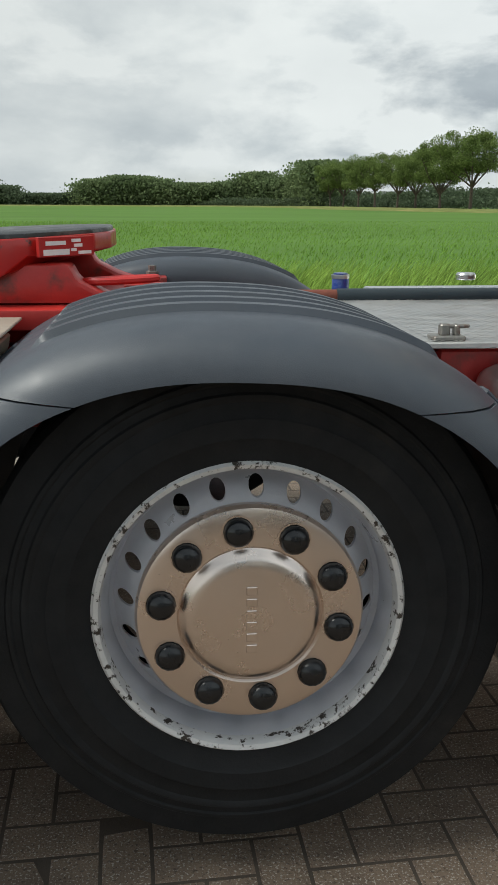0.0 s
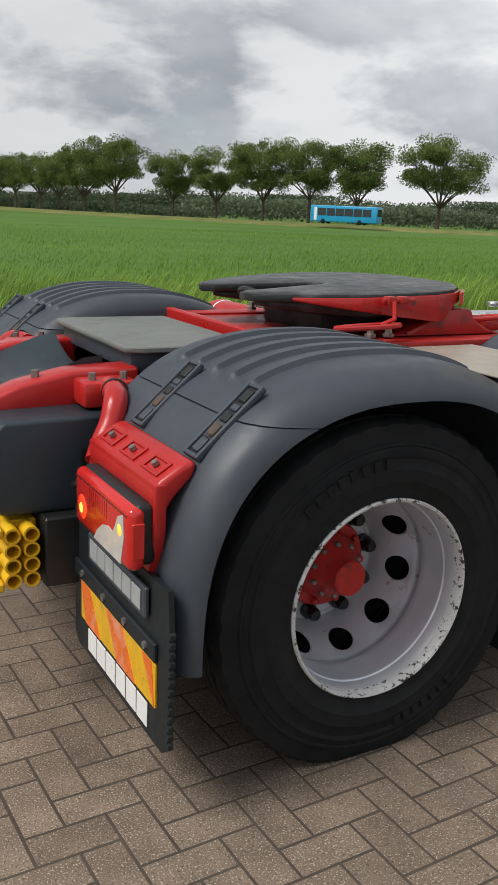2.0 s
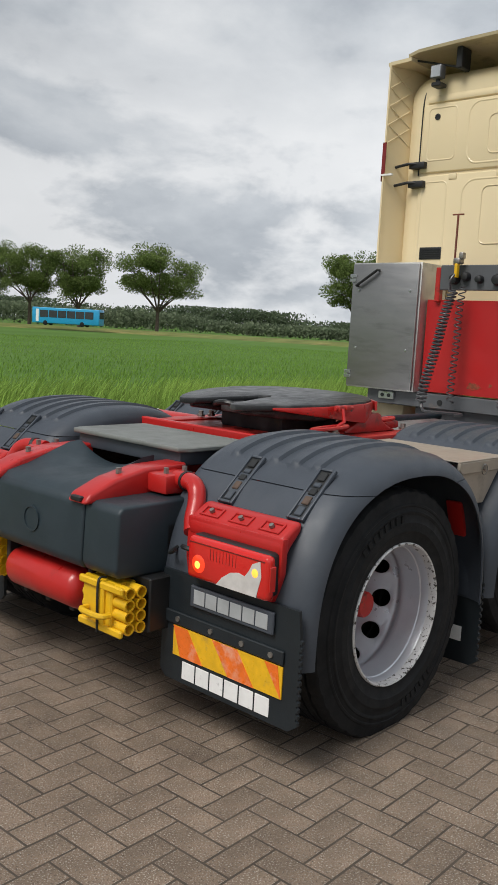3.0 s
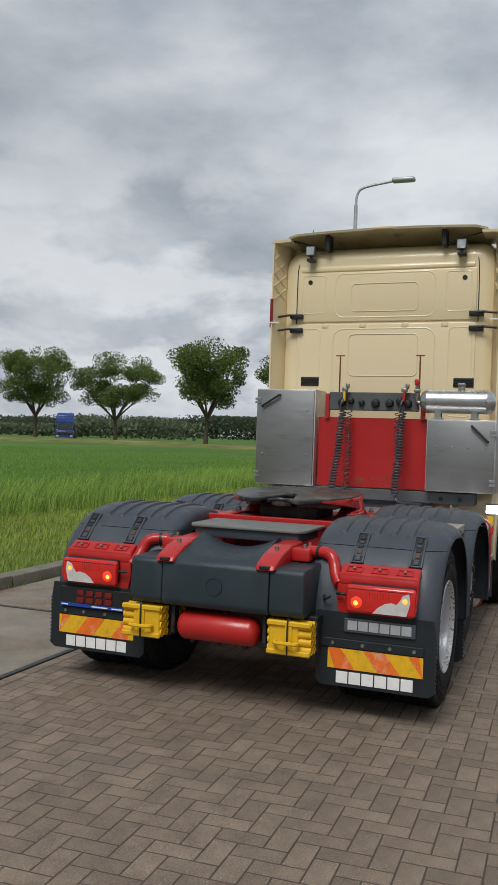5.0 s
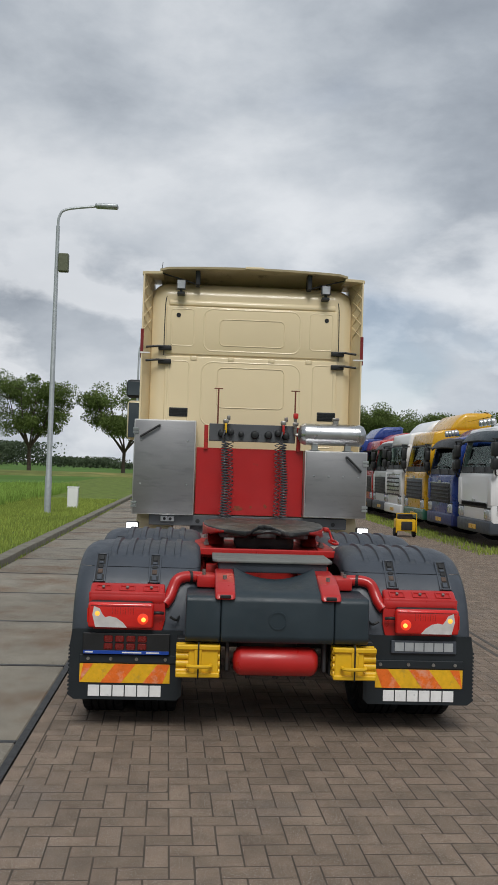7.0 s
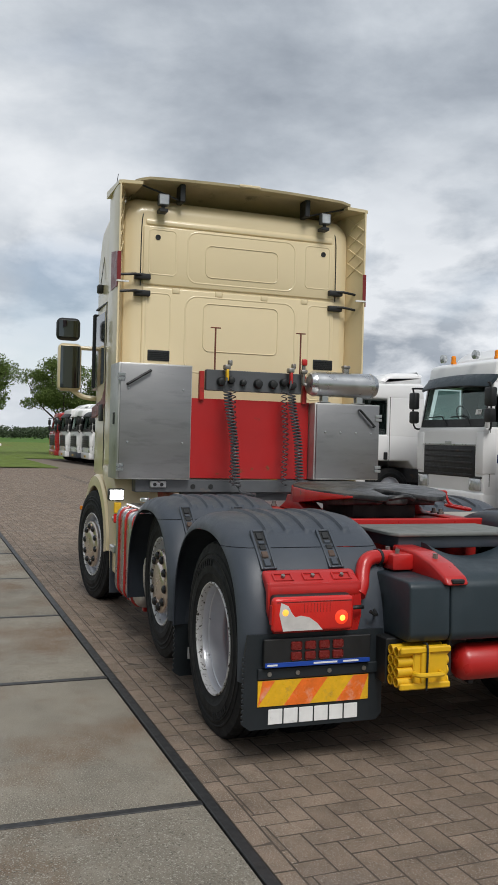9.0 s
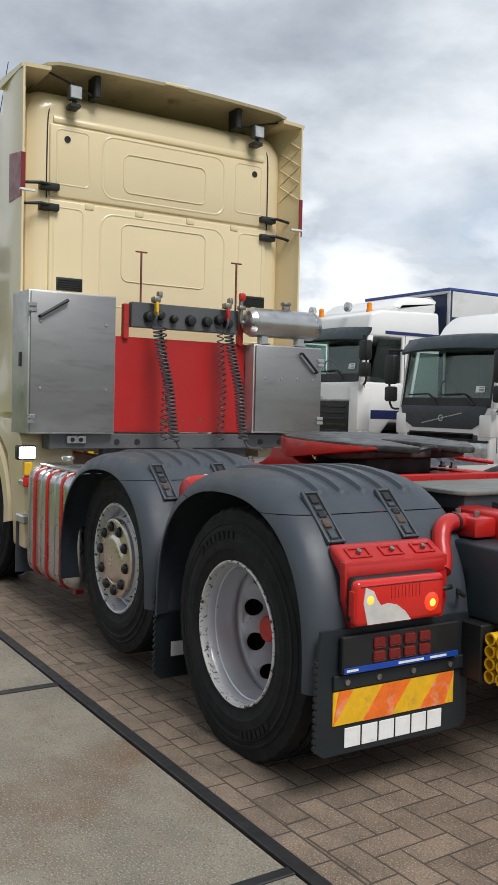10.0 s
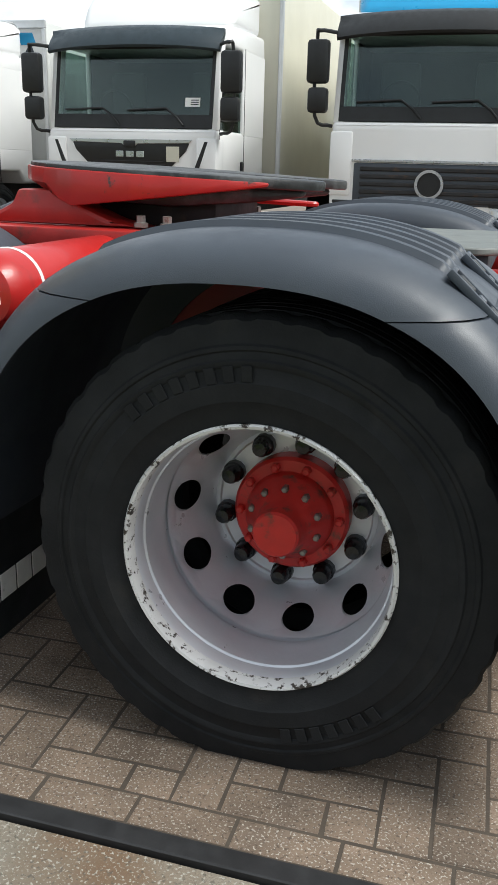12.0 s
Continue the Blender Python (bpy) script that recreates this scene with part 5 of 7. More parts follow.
for y0, y1 in ((0.62, 0.82), (-0.97, -0.77)):
    y0, y1 = y0 + 0.045, y1 + 0.045
    v = part("air_vent", boxes((CX - 0.026, CX - 0.012, y0 - 0.0, y1, 2.195, 2.290, 0.006, 2)), M_BLACK, CAB, "black slatted vent")
    for i in range(5):
        part("vent_slat", boxes((CX - 0.032, CX - 0.022, y0 + 0.012, y1 - 0.012, 2.205 + i * 0.016, 2.213 + i * 0.016)), M_BLACK, v)
# black hinge brackets that hold the side fairings
for s in (1, -1):
    for z in (2.925, 2.78):
        bm = boxes((CX - 0.06, CX + 0.02, *((0.86, 1.00) if s > 0 else (-1.00, -0.86)), z - 0.025, z + 0.025, 0.008, 2))
        tube(bm, [(CX - 0.04, 0.90 * s, z + 0.01), (CX - 0.07, 1.00 * s, z + 0.012), (CX - 0.05, 1.135 * s, z + 0.0)], 0.012, 8)
        part("fairing_bracket", bm, M_BLACK, CAB, "black fairing hinge bracket")
    # side fairing: thin curved sheet reaching back from the cab's corner
    fr = []
    zs = [1.30 + (3.70 - 1.30) * i / 16 for i in range(17)]
    bm = bmesh.new()
    rows = []
    for z in zs:
        t = max(0.0, (z - 3.45) / 0.25)
        pull = 0.0
        row = []
        for x, y in ((CX + 0.42, 1.145), (CX + 0.10, 1.175), (CX - 0.10, 1.180), (CX - 0.170, 1.172)):
            row.append(bm.verts.new((x, (y - pull) * s, z)))
        for x, y in ((CX - 0.170, 1.158), (CX - 0.10, 1.146), (CX + 0.06, 1.085), (CX + 0.42, 1.075)):
            row.append(bm.verts.new((x, (y - pull) * s, z)))
        rows.append(row)
    for A, Bq in zip(rows, rows[1:]):
        for i in range(8):
            bm.faces.new((A[i], A[(i + 1) % 8], Bq[(i + 1) % 8], Bq[i]))
    bm.faces.new(rows[0])
    bm.faces.new(rows[-1])
    fair = part("side_fairing", bm, M_CREAM, CAB, "cream side fairing with a red stripe")
    bm = bmesh.new()
    for i in range(4):
        za, zb = 3.10 + i * 0.14, 3.10 + (i + 1) * 0.14
        cyl(bm, (CX - 0.155, 1.155 * s, za), (CX + 0.05, 1.088 * s, zb), 0.0045, 6)
        cyl(bm, (CX + 0.05, 1.088 * s, za), (CX - 0.155, 1.155 * s, zb), 0.0045, 6)
    part("fairing_rib", bm, M_CREAM, fair)
    bm = bmesh.new()
    prism(bm, [(CX - 0.173, 2.80), (CX + 0.10, 2.80), (CX + 0.10, 3.14), (CX - 0.173, 3.10)], "y", 1.178 * s, 1.183 * s)
    box(bm, CX - 0.174, CX - 0.168, *((1.150, 1.182) if s > 0 else (-1.182, -1.150)), 2.86, 3.10)
    part("fairing_stripe", bm, M_MAROON, fair, "dark red stripe")
    part("white_band", boxes((CX - 0.176, CX - 0.150, *((1.08, 1.184) if s > 0 else (-1.184, -1.08)), 2.842, 2.856)), M_LETTER, fair)
    # thin black tube added to draw the dark seam beside the corner pillar
    part("seam_cable", tube(bmesh.new(), smooth_path([(CX + 0.02, 0.90 * s, 3.55), (CX - 0.002, 0.935 * s, 3.44), (CX - 0.004, 0.942 * s, 3.2), (CX - 0.004, 0.942 * s, 2.85)], 5), 0.005, 6), M_BLACK, CAB)

# roof spoiler: an arched sheet above the back wall
bm = bmesh.new()
rows = []
for i in range(25):
    y = -1.0 + 2.0 * i / 24
    e = abs(y)
    z = 3.790 - 0.03 * e * e - (0.018 * max(0, (e - 0.9) / 0.1) ** 2)
    rows.append([bm.verts.new(p) for p in ((CX - 0.175, y, z), (CX + 0.05, y, z + 0.045), (CX + 0.5, y, z + 0.05), (CX + 0.5, y, z - 0.14), (CX + 0.05, y, z - 0.02), (CX - 0.170, y, z - 0.022))])
for A, Bq in zip(rows, rows[1:]):
    for j in range(6):
        bm.faces.new((A[j], A[(j + 1) % 6], Bq[(j + 1) % 6], Bq[j]))
bm.faces.new(rows[0])
bm.faces.new(rows[-1])
sp = part("roof_spoiler", bm, M_CREAMDARK, CAB, "roof spoiler in a darker, blotched cream")
part("spoiler_notch", boxes((CX - 0.182, CX - 0.10, -0.10, 0.10, 3.773, 3.800, 0.006, 1)), M_CREAM, sp)
for s in (1, -1):
    bm = bmesh.new()
    rows = []
    for i in range(9):
        t = i / 8
        y, z = (0.975 + 0.208 * t) * s, 3.722 - 0.008 * t - 0.03 * max(0.0, t - 0.85)
        rows.append([bm.verts.new(p) for p in ((CX - 0.174, y, z - 0.004), (CX + 0.4, y, z + 0.035), (CX + 0.4, y, z - 0.03), (CX - 0.170, y, z - 0.030))])
    for A, Bq in zip(rows, rows[1:]):
        for j in range(4):
            bm.faces.new((A[j], A[(j + 1) % 4], Bq[(j + 1) % 4], Bq[j]))
    bm.faces.new(rows[0])
    bm.faces.new(rows[-1])
    part("spoiler_corner", bm, M_CREAM, sp)
    y = 0.60 * s
    part("spoiler_stay", boxes((CX - 0.10, CX + 0.04, y - 0.025, y + 0.025, 3.60, 3.76, 0.008, 1)), M_BLACK, CAB, "black spoiler stay")
    part("stay_rod", tube(bmesh.new(), [(CX - 0.06, y + 0.03 * s, 3.62), (CX - 0.08, 0.78 * s, 3.66), (CX - 0.08, 1.0 * s, 3.72)], 0.008, 6), M_BLACK, CAB)
    # square work lamp on the roof
    y = 0.775 * s
    wlamp = part("work_lamp", boxes((CX - 0.13, CX - 0.06, y - 0.048, y + 0.048, 3.545, 3.645, 0.010, 2)), M_GREYST, CAB, "square work lamp, unlit")
    part("lamp_face", boxes((CX - 0.1335, CX - 0.129, y - 0.040, y + 0.040, 3.553, 3.637, 0.003, 1)), M_HEAD, wlamp)
    part("lamp_foot", boxes((CX - 0.12, CX - 0.02, y - 0.04, y + 0.04, 3.49, 3.52, 0.005, 1), (CX - 0.10, CX - 0.08, y - 0.015, y + 0.015, 3.515, 3.55, 0.003, 1)), M_BLACK, wlamp)

# cab sides: windows, doors, stripes, steps, arches, mirrors
for s in (1, -1):
    def side(a, b):
        return (min(a * s, b * s), max(a * s, b * s))
    bm = bmesh.new()
    prism(bm, [(CX + 0.72, 2.02), (CX + 0.72, 2.70), (CX + 1.20, 2.70), (CX + 1.38, 2.10), (CX + 1.38, 1.98)], "y", 1.06 * s, 1.1145 * s)
    part("side_window", bm, M_PANE, CAB, "dark cab side window")
    bm = boxes((CX + 0.62, CX + 0.635, *side(1.105, 1.1175), 1.20, 2.78), (CX + 0.62, CX + 1.2, *side(1.09, 1.1165), 2.765, 2.78))
    part("door_gap", bm, M_BLACK, CAB)
    part("door_handle", boxes((CX + 0.70, CX + 0.86, *side(1.10, 1.13), 1.66, 1.82, 0.012, 2)), M_BLACK, CAB)
    bm = bmesh.new()
    prism(bm, [(CX + 0.20, 1.98), (CX + 0.42, 2.10), (CX + 0.80, 1.86), (CX + 1.3, 1.80), (CX + 1.3, 1.70), (CX + 0.8, 1.74), (CX + 0.32, 1.92)], "y", 1.05 * s, 1.1175 * s)
    prism(bm, [(CX + 0.16, 2.52), (CX + 0.26, 2.56), (CX + 0.62, 1.96), (CX + 0.50, 1.96)], "y", 1.05 * s, 1.1185 * s)
    part("red_stripe", bm, M_MAROON, CAB, "dark red decorative stripes")
    # wheel arch fairing with steps
    fr = guard_path(FRONT_X, AXLE_Z, 0.66, 12, 168, 26, 0.12)
    sec = [(0.90, -0.02), (1.15, 0.0), (1.175, -0.02), (1.180, -0.11), (1.165, -0.115), (1.155, -0.03), (0.90, -0.045)]
    bm = ribbon(bmesh.new(), fr, sec)
    part("front_arch", bm if s > 0 else mirror_y(bm), M_CREAM, CAB, "cream front wheel arch")
    bm = bmesh.new()
    prism(bm, [(2.98, 0.36), (3.24, 0.36), (3.30, 0.70), (3.42, 1.00), (3.68, 1.16), (3.68, 1.26), (3.24, 1.26), (3.08, 1.10), (3.02, 0.80)], "y", 0.78 * s, 1.16 * s, 0.02, 2)
    part("rear_valance", bm, M_CREAM, CAB)
    part("cab_step", boxes((2.93, 3.10, *side(1.04, 1.19), 0.54, 0.60, 0.01, 1), (2.95, 3.08, *side(1.10, 1.18), 0.80, 0.84, 0.01, 1)), M_STEEL, CAB)
    part("side_marker", boxes((FRONT_X + 0.72, FRONT_X + 0.78, *side(1.16, 1.19), 0.76, 0.80, 0.006, 1)), M_ORANGE, CAB)
    # mirrors
    mr = new("mirror_unit")
    mr.parent = CAB
    tagged(mr, "black-backed double mirror on cream arms")
    X = CX + 1.50
    part("mirror_arm", tube(bmesh.new(), smooth_path([(X, 1.02 * s, 2.42), (X + 0.03, 1.18 * s, 2.42), (X + 0.03, 1.30 * s, 2.42)], 4), 0.022, 8), M_CREAM, mr)
    part("lower_arm", tube(bmesh.new(), smooth_path([(X, 1.02 * s, 1.90), (X + 0.03, 1.18 * s, 1.92), (X + 0.03, 1.30 * s, 2.00)], 4), 0.026, 8), M_CREAM, mr)
    part("main_mirror", boxes((X - 0.03, X + 0.10, *side(1.20, 1.44), 1.97, 2.46, 0.05, 3)), M_CREAM, mr)
    part("main_glass", boxes((X - 0.036, X - 0.028, *side(1.22, 1.42), 2.00, 2.43, 0.003, 1)), M_MIRROR, mr, "mirror glass with a darkened reflection")
    part("wide_mirror", boxes((X - 0.03, X + 0.10, *side(1.22, 1.46), 2.49, 2.72, 0.05, 3)), M_BLACK, mr)
    part("wide_glass", boxes((X - 0.036, X - 0.028, *side(1.24, 1.44), 2.52, 2.69, 0.003, 1)), M_MIRROR, mr, "mirror glass with a darkened reflection")
    part("window_deflector", boxes((CX + 1.24, CX + 1.30, *side(1.06, 1.13), 2.0, 2.74, 0.01, 1)), M_BLACK, CAB)
part("aerial", tube(bmesh.new(), [(CX + 0.9, 1.13, 2.96), (CX + 0.86, 1.11, 3.2), (CX + 0.72, 1.02, 4.02)], 0.0035, 6), M_BLACK, CAB, "thin black aerial")
part("aerial_foot", boxes((CX + 0.86, CX + 0.95, 1.10, 1.16, 2.90, 2.98, 0.012, 2)), M_BLACK, CAB)

# stainless cabinets on the back of the cab
def cabinet(y0, y1, z0, z1, x0, x1, hinge, label):
    c = new("back_cabinet")
    c.parent = TRUCK
    tagged(c, label)
    part("cabinet_body", boxes((x0 + 0.015, x1, y0, y1, z0, z1, 0.006, 2)), M_ALU, c)
    part("cabinet_door", boxes((x0 - 0.006, x0 + 0.012, y0 + 0.012, y1 - 0.012, z0 + 0.012, z1 - 0.012, 0.004, 2)), M_DOOR, c, "dull stainless cabinet door")
    hy = y1 - 0.02 if hinge > 0 else y0 + 0.02
    for z in (z0 + 0.10, z1 - 0.12):
        part("hinge", boxes((x0 - 0.016, x0 - 0.004, hy - 0.03, hy + 0.03, z - 0.03, z - 0.004, 0.003, 1), (x0 - 0.016, x0 - 0.004, hy - 0.03, hy + 0.03, z + 0.004, z + 0.03, 0.003, 1)), M_STEEL, c)
    d = -1 if hinge > 0 else 1
    a = (x0 - 0.035, hy + d * 0.05, z1 - (0.18 if hinge > 0 else 0.20))
    b = (x0 - 0.035, hy + d * (0.24 if hinge > 0 else 0.20), z1 - (0.06 if hinge > 0 else 0.055))
    bm = tube(bmesh.new(), [(x0 - 0.004, a[1], a[2]), a, b, (x0 - 0.004, b[1], b[2])], 0.011, 8)
    part("door_handle", bm, M_BLACK, c, "black bar handle")
    for y in [y0 + 0.07 + (y1 - y0 - 0.14) * f for f in ((0.02, 0.98) if hinge > 0 else (0.05, 0.35, 0.65, 0.95))]:
        for z in ((z0 + 0.32 * (z1 - z0), z1 - 0.22 * (z1 - z0)) if hinge > 0 else (z0 + 0.62 * (z1 - z0),)):
            bm = bmesh.new()
            lathe(bm, [(0.010, x0 - 0.006), (0.008, x0 - 0.011), (0.0, x0 - 0.012)], 10, axis="x", c=(0, y, z))
            part("rivet", bm, M_STEEL, c)
    return c


cl = cabinet(0.565, 1.195, 1.165, 2.135, 2.83, 3.20, 1, "tall dull stainless cabinet on the cab's back")
cabinet(-1.205, -0.560, 1.180, 1.865, 2.79, 3.18, -1, "low stainless cabinet under a polished air tank")
part("side_latch", boxes((2.98, 3.03, 1.192, 1.203, 1.62, 1.72, 0.004, 1)), M_BLACK, cl)

# red board, connector bar and beams
part("red_board", boxes((2.93, 2.96, -0.555, 0.555, 1.175, 1.865, 0.003, 1)), material("red_board_paint", (0.40, 0.013, 0.014), 0.38, spread=0.06, scale=3, second=(0.14, 0.05, 0.025), second_scale=5, second_low=0.70, second_high=0.78), TRUCK, "red painted board between the cabinets")
def blotch(cy, cz, ry, rz, x, seed, name, mat, parent):
    """A thin stain with a ragged edge on a wall that faces backwards."""
    pts = []
    for i in range(26):
        a = 2 * math.pi * i / 26
        k = 0.75 + 0.5 * noise.noise((math.cos(a) * 1.7 + seed, math.sin(a) * 1.7, seed))
        pts.append((cy + ry * k * math.cos(a), cz + rz * k * math.sin(a)))
    return part(name, prism(bmesh.new(), pts, "x", x - 0.0012, x), mat, parent)


M_STAIN = material("rust_stain", (0.22, 0.055, 0.022), 0.8, spread=0.4, scale=40, second=(0.40, 0.016, 0.014), second_scale=60, second_low=0.5, second_high=0.6)
for cy, cz, ry, rz, sd in ((0.11, 1.245, 0.075, 0.030, 1.0), (-0.02, 1.262, 0.025, 0.014, 4.0), (-0.17, 1.27, 0.022, 0.03, 6.0), (0.30, 1.215, 0.02, 0.012, 9.0)):
    blotch(cy, cz, ry, rz, 2.9295, sd, "rust_stain", M_STAIN, TRUCK)
for y in (-0.495, 0.465):
    part("board_post", boxes((2.90, 2.95, y - 0.025, y + 0.016, 1.85, 2.10, 0.004, 1)), M_REDDULL, TRUCK)
cb = part("connector_bar", boxes((2.88, 2.94, -0.46, 0.43, 1.935, 2.115, 0.005, 1)), M_GREYST, TRUCK, "grey connector bar")
for y, r in ((0.30, 0.040), (0.21, 0.034), (0.10, 0.030), (-0.04, 0.042), (-0.18, 0.040), (-0.28, 0.036), (-0.36, 0.040)):
    bm = bmesh.new()
    lathe(bm, [(r, 2.882), (r, 2.862), (r * 0.8, 2.85), (r * 0.8, 2.835), (r * 0.4, 2.83), (0.0, 2.83)], 18, axis="x", c=(0, y, 2.02 + 0.012 * math.sin(y * 40)))
    part("socket", bm, M_BLACK, cb, "black round socket")
part("under_beam", boxes((2.90, 3.05, -1.02, 1.02, 1.055, 1.165, 0.006, 1)), M_GREYST, TRUCK, "grey steel beam")
for y in (-0.88, -0.70, 0.36, 0.52):
    bm = bmesh.new()
    lathe(bm, [(0.022, 2.901), (0.022, 2.896), (0.0, 2.896)], 16, axis="x", c=(0, y, 1.105))
    part("beam_hole", bm, M_BLACK, TRUCK)
part("frame_cross", boxes((2.95, 3.05, -0.60, 0.60, 0.90, 1.06, 0.006, 1)), M_GREYST, TRUCK)
pl = part("socket_plate", boxes((2.875, 2.90, 0.76, 0.90, 1.095, 1.150, 0.004, 1)), M_STEEL, TRUCK)
for y in (0.80, 0.86):
    bm = bmesh.new()
    lathe(bm, [(0.016, 2.876), (0.014, 2.868), (0.0, 2.868)], 12, axis="x", c=(0, y, 1.122))
    part("switch", bm, M_BLACK, pl)
for y in (0.345, -0.455):
    part("aerial_rod", tube(bmesh.new(), [(2.92, y, 1.95), (2.92, y, 2.48)], 0.008, 8), M_RUST, TRUCK, "rusty upright rod")
    part("rod_cross", tube(bmesh.new(), [(2.92, y - 0.045, 2.48), (2.92, y + 0.045, 2.48)], 0.006, 6), M_RUST, TRUCK)

# coiled air and electric lines
def coil(x, y, ztop, zbot, lean, r, turns, mat, wire=0.0065):
    n = int(turns * 12)
    pts = []
    for i in range(n + 1):
        t = i / n
        a = 2 * math.pi * turns * t
        sag = 0.02 * math.sin(math.pi * t)
        pts.append((x - sag + lean * t + r * math.cos(a), y + r * math.sin(a) + 0.006 * math.sin(t * 9), ztop + (zbot - ztop) * t))
    return tube(bmesh.new(), pts, wire, 6)


M_COIL = material("black_coil", (0.060, 0.062, 0.068), 0.42, spread=0.2)
for y, lean in ((0.262, -0.32), (-0.330, -0.26)):
    part("air_coil", coil(2.80, y, 1.93, 1.13, lean, 0.032, 30, M_COIL, 0.0070), M_COIL, TRUCK, "black coiled air line")
    part("thin_coil", coil(2.83, y + (-0.06 if y > 0 else 0.055), 1.96, 1.12, -0.05, 0.024, 19, M_COIL, 0.0048), M_COIL, TRUCK, "black coiled electric line")
    hd = part("coupling_head", boxes((2.80, 2.87, y - 0.028, y + 0.028, 2.115, 2.16, 0.012, 2), (2.81, 2.86, y - 0.045, y - 0.01, 2.15, 2.20, 0.01, 2)), M_BOLT, TRUCK, "worn metal air coupling")
    part("coupling_collar", boxes((2.80, 2.84, y - 0.012, y + 0.012, 2.02, 2.12, 0.006, 2)), M_YELLOW if y > 0 else M_RED, hd)
    part("feed_line", tube(bmesh.new(), smooth_path([(2.82, y, 2.06), (2.78, y + 0.02, 2.00), (2.80, y + 0.03, 1.95), (2.80, y + 0.036, 1.93)], 5), 0.009, 6), M_COIL, TRUCK)
    part("lower_line", tube(bmesh.new(), smooth_path([(2.80 + lean, y, 1.14), (2.78 + lean, y - 0.03, 1.085), (2.74 + lean, y - 0.10, 1.075), (2.66, y - 0.22, 1.06), (2.6, y - 0.2, 1.05)], 5), 0.010, 6), M_COIL, TRUCK)

# polished air tank above the low cabinet
bm = bmesh.new()
lathe(bm, [(0.0, -1.190), (0.050, -1.182), (0.092, -1.160), (0.110, -1.125), (0.112, -1.115), (0.115, -1.113), (0.115, -1.104), (0.112, -1.102), (0.112, -0.568), (0.115, -0.566), (0.115, -0.557), (0.112, -0.555), (0.110, -0.545), (0.092, -0.510), (0.050, -0.488), (0.0, -0.480)], 40, axis="y", c=(2.84, 0, 2.034))
at = part("polished_air_tank", bm, M_STEEL, TRUCK, "polished stainless air tank")
for y in (-1.00, -0.66):
    part("tank_foot", boxes((2.80, 2.88, y - 0.05, y + 0.05, 1.866, 1.876, 0.003, 1), (2.805, 2.815, y - 0.03, y + 0.03, 1.872, 1.945, 0.003, 1), (2.865, 2.875, y - 0.03, y + 0.03, 1.872, 1.945, 0.003, 1)), M_STEEL, at)
part("tank_valve", boxes((2.82, 2.86, -0.90, -0.84, 2.135, 2.185, 0.010, 2), (2.81, 2.87, -0.905, -0.835, 2.180, 2.210, 0.010, 2)), M_BOLT, at)
bm = tube(bmesh.new(), smooth_path([(2.84, -0.485, 2.02), (2.84, -0.455, 2.03), (2.835, -0.452, 2.08), (2.83, -0.452, 2.19)], 5), 0.018, 8)
part("tap_pipe", bm, M_BOLT, at, "brown pipe with a tap")
bm = boxes((2.805, 2.855, -0.485, -0.425, 2.115, 2.150, 0.010, 2))
part("tap_nut", bm, M_BOLT, at)
part("tap_lever", boxes((2.800, 2.84, -0.480, -0.428, 2.185, 2.245, 0.014, 2)), M_RED, at, "red tap lever")

# fuel tank, lit work lamp, exhaust outlet on the left and right
for s in (1, -1):
    def side2(a, b):
        return (min(a * s, b * s), max(a * s, b * s))
    ft = part("fuel_tank", boxes((1.98, 2.86, *side2(0.55, 1.195), 0.25, 0.945, 0.075, 5)), M_STEEL, TRUCK, "polished fuel tank with red straps")
    loop = []
    for cy, cz, a0 in ((1.120, 0.870, 0), (0.630, 0.870, 90), (0.630, 0.325, 180), (1.120, 0.325, 270)):
        loop += [((cy + 0.079 * math.cos(radians(a0 + d))) * s, cz + 0.079 * math.sin(radians(a0 + d))) for d in (0, 30, 60, 90)]
    for x in (2.14, 2.40, 2.64):
        part("tank_strap", tube(bmesh.new(), [(x, y, z) for y, z in loop], 0.011, 8, True), M_TRUCKRED, ft, "red tank strap")
        part("tank_rib", tube(bmesh.new(), [(x + 0.12, y - 0.006 * s, z) for y, z in loop], 0.009, 6, True), M_STEEL, ft)
        part("strap_hook", boxes((x - 0.022, x + 0.022, *side2(1.05, 1.11), 0.205, 0.255, 0.008, 1)), M_TRUCKRED, ft)
    part("tank_step", boxes((2.10, 2.80, *side2(0.95, 1.12), 0.947, 0.972, 0.008, 1)), M_STEEL, ft)
    wk = part("side_work_lamp", boxes((2.86, 2.93, *side2(1.12, 1.25), 0.985, 1.085, 0.012, 2)), M_BLACK, TRUCK, "work lamp, lit white")
    part("lit_face", boxes((2.854, 2.862, *side2(1.13, 1.24), 0.995, 1.075, 0.004, 1)), M_WORK, wk, "bright white lamp face")
    part("yellow_tag", boxes((2.87, 2.90, *side2(1.14, 1.20), 0.88, 0.97, 0.006, 1)), M_YELLOW, TRUCK)
    part("red_reflector", boxes((2.88, 2.90, *side2(1.14, 1.20), 0.80, 0.875, 0.006, 1)), M_LENS, TRUCK)
    bm = bmesh.new()
    prism(bm, [(0.95 * s, 0.18), (1.18 * s, 0.18), (1.18 * s, 0.55), (0.95 * s, 0.55)], "x", 3.10, 3.115, 0.004, 1)
    part("front_flap", bm, M_GUARD, TRUCK, "dark front mud flap")

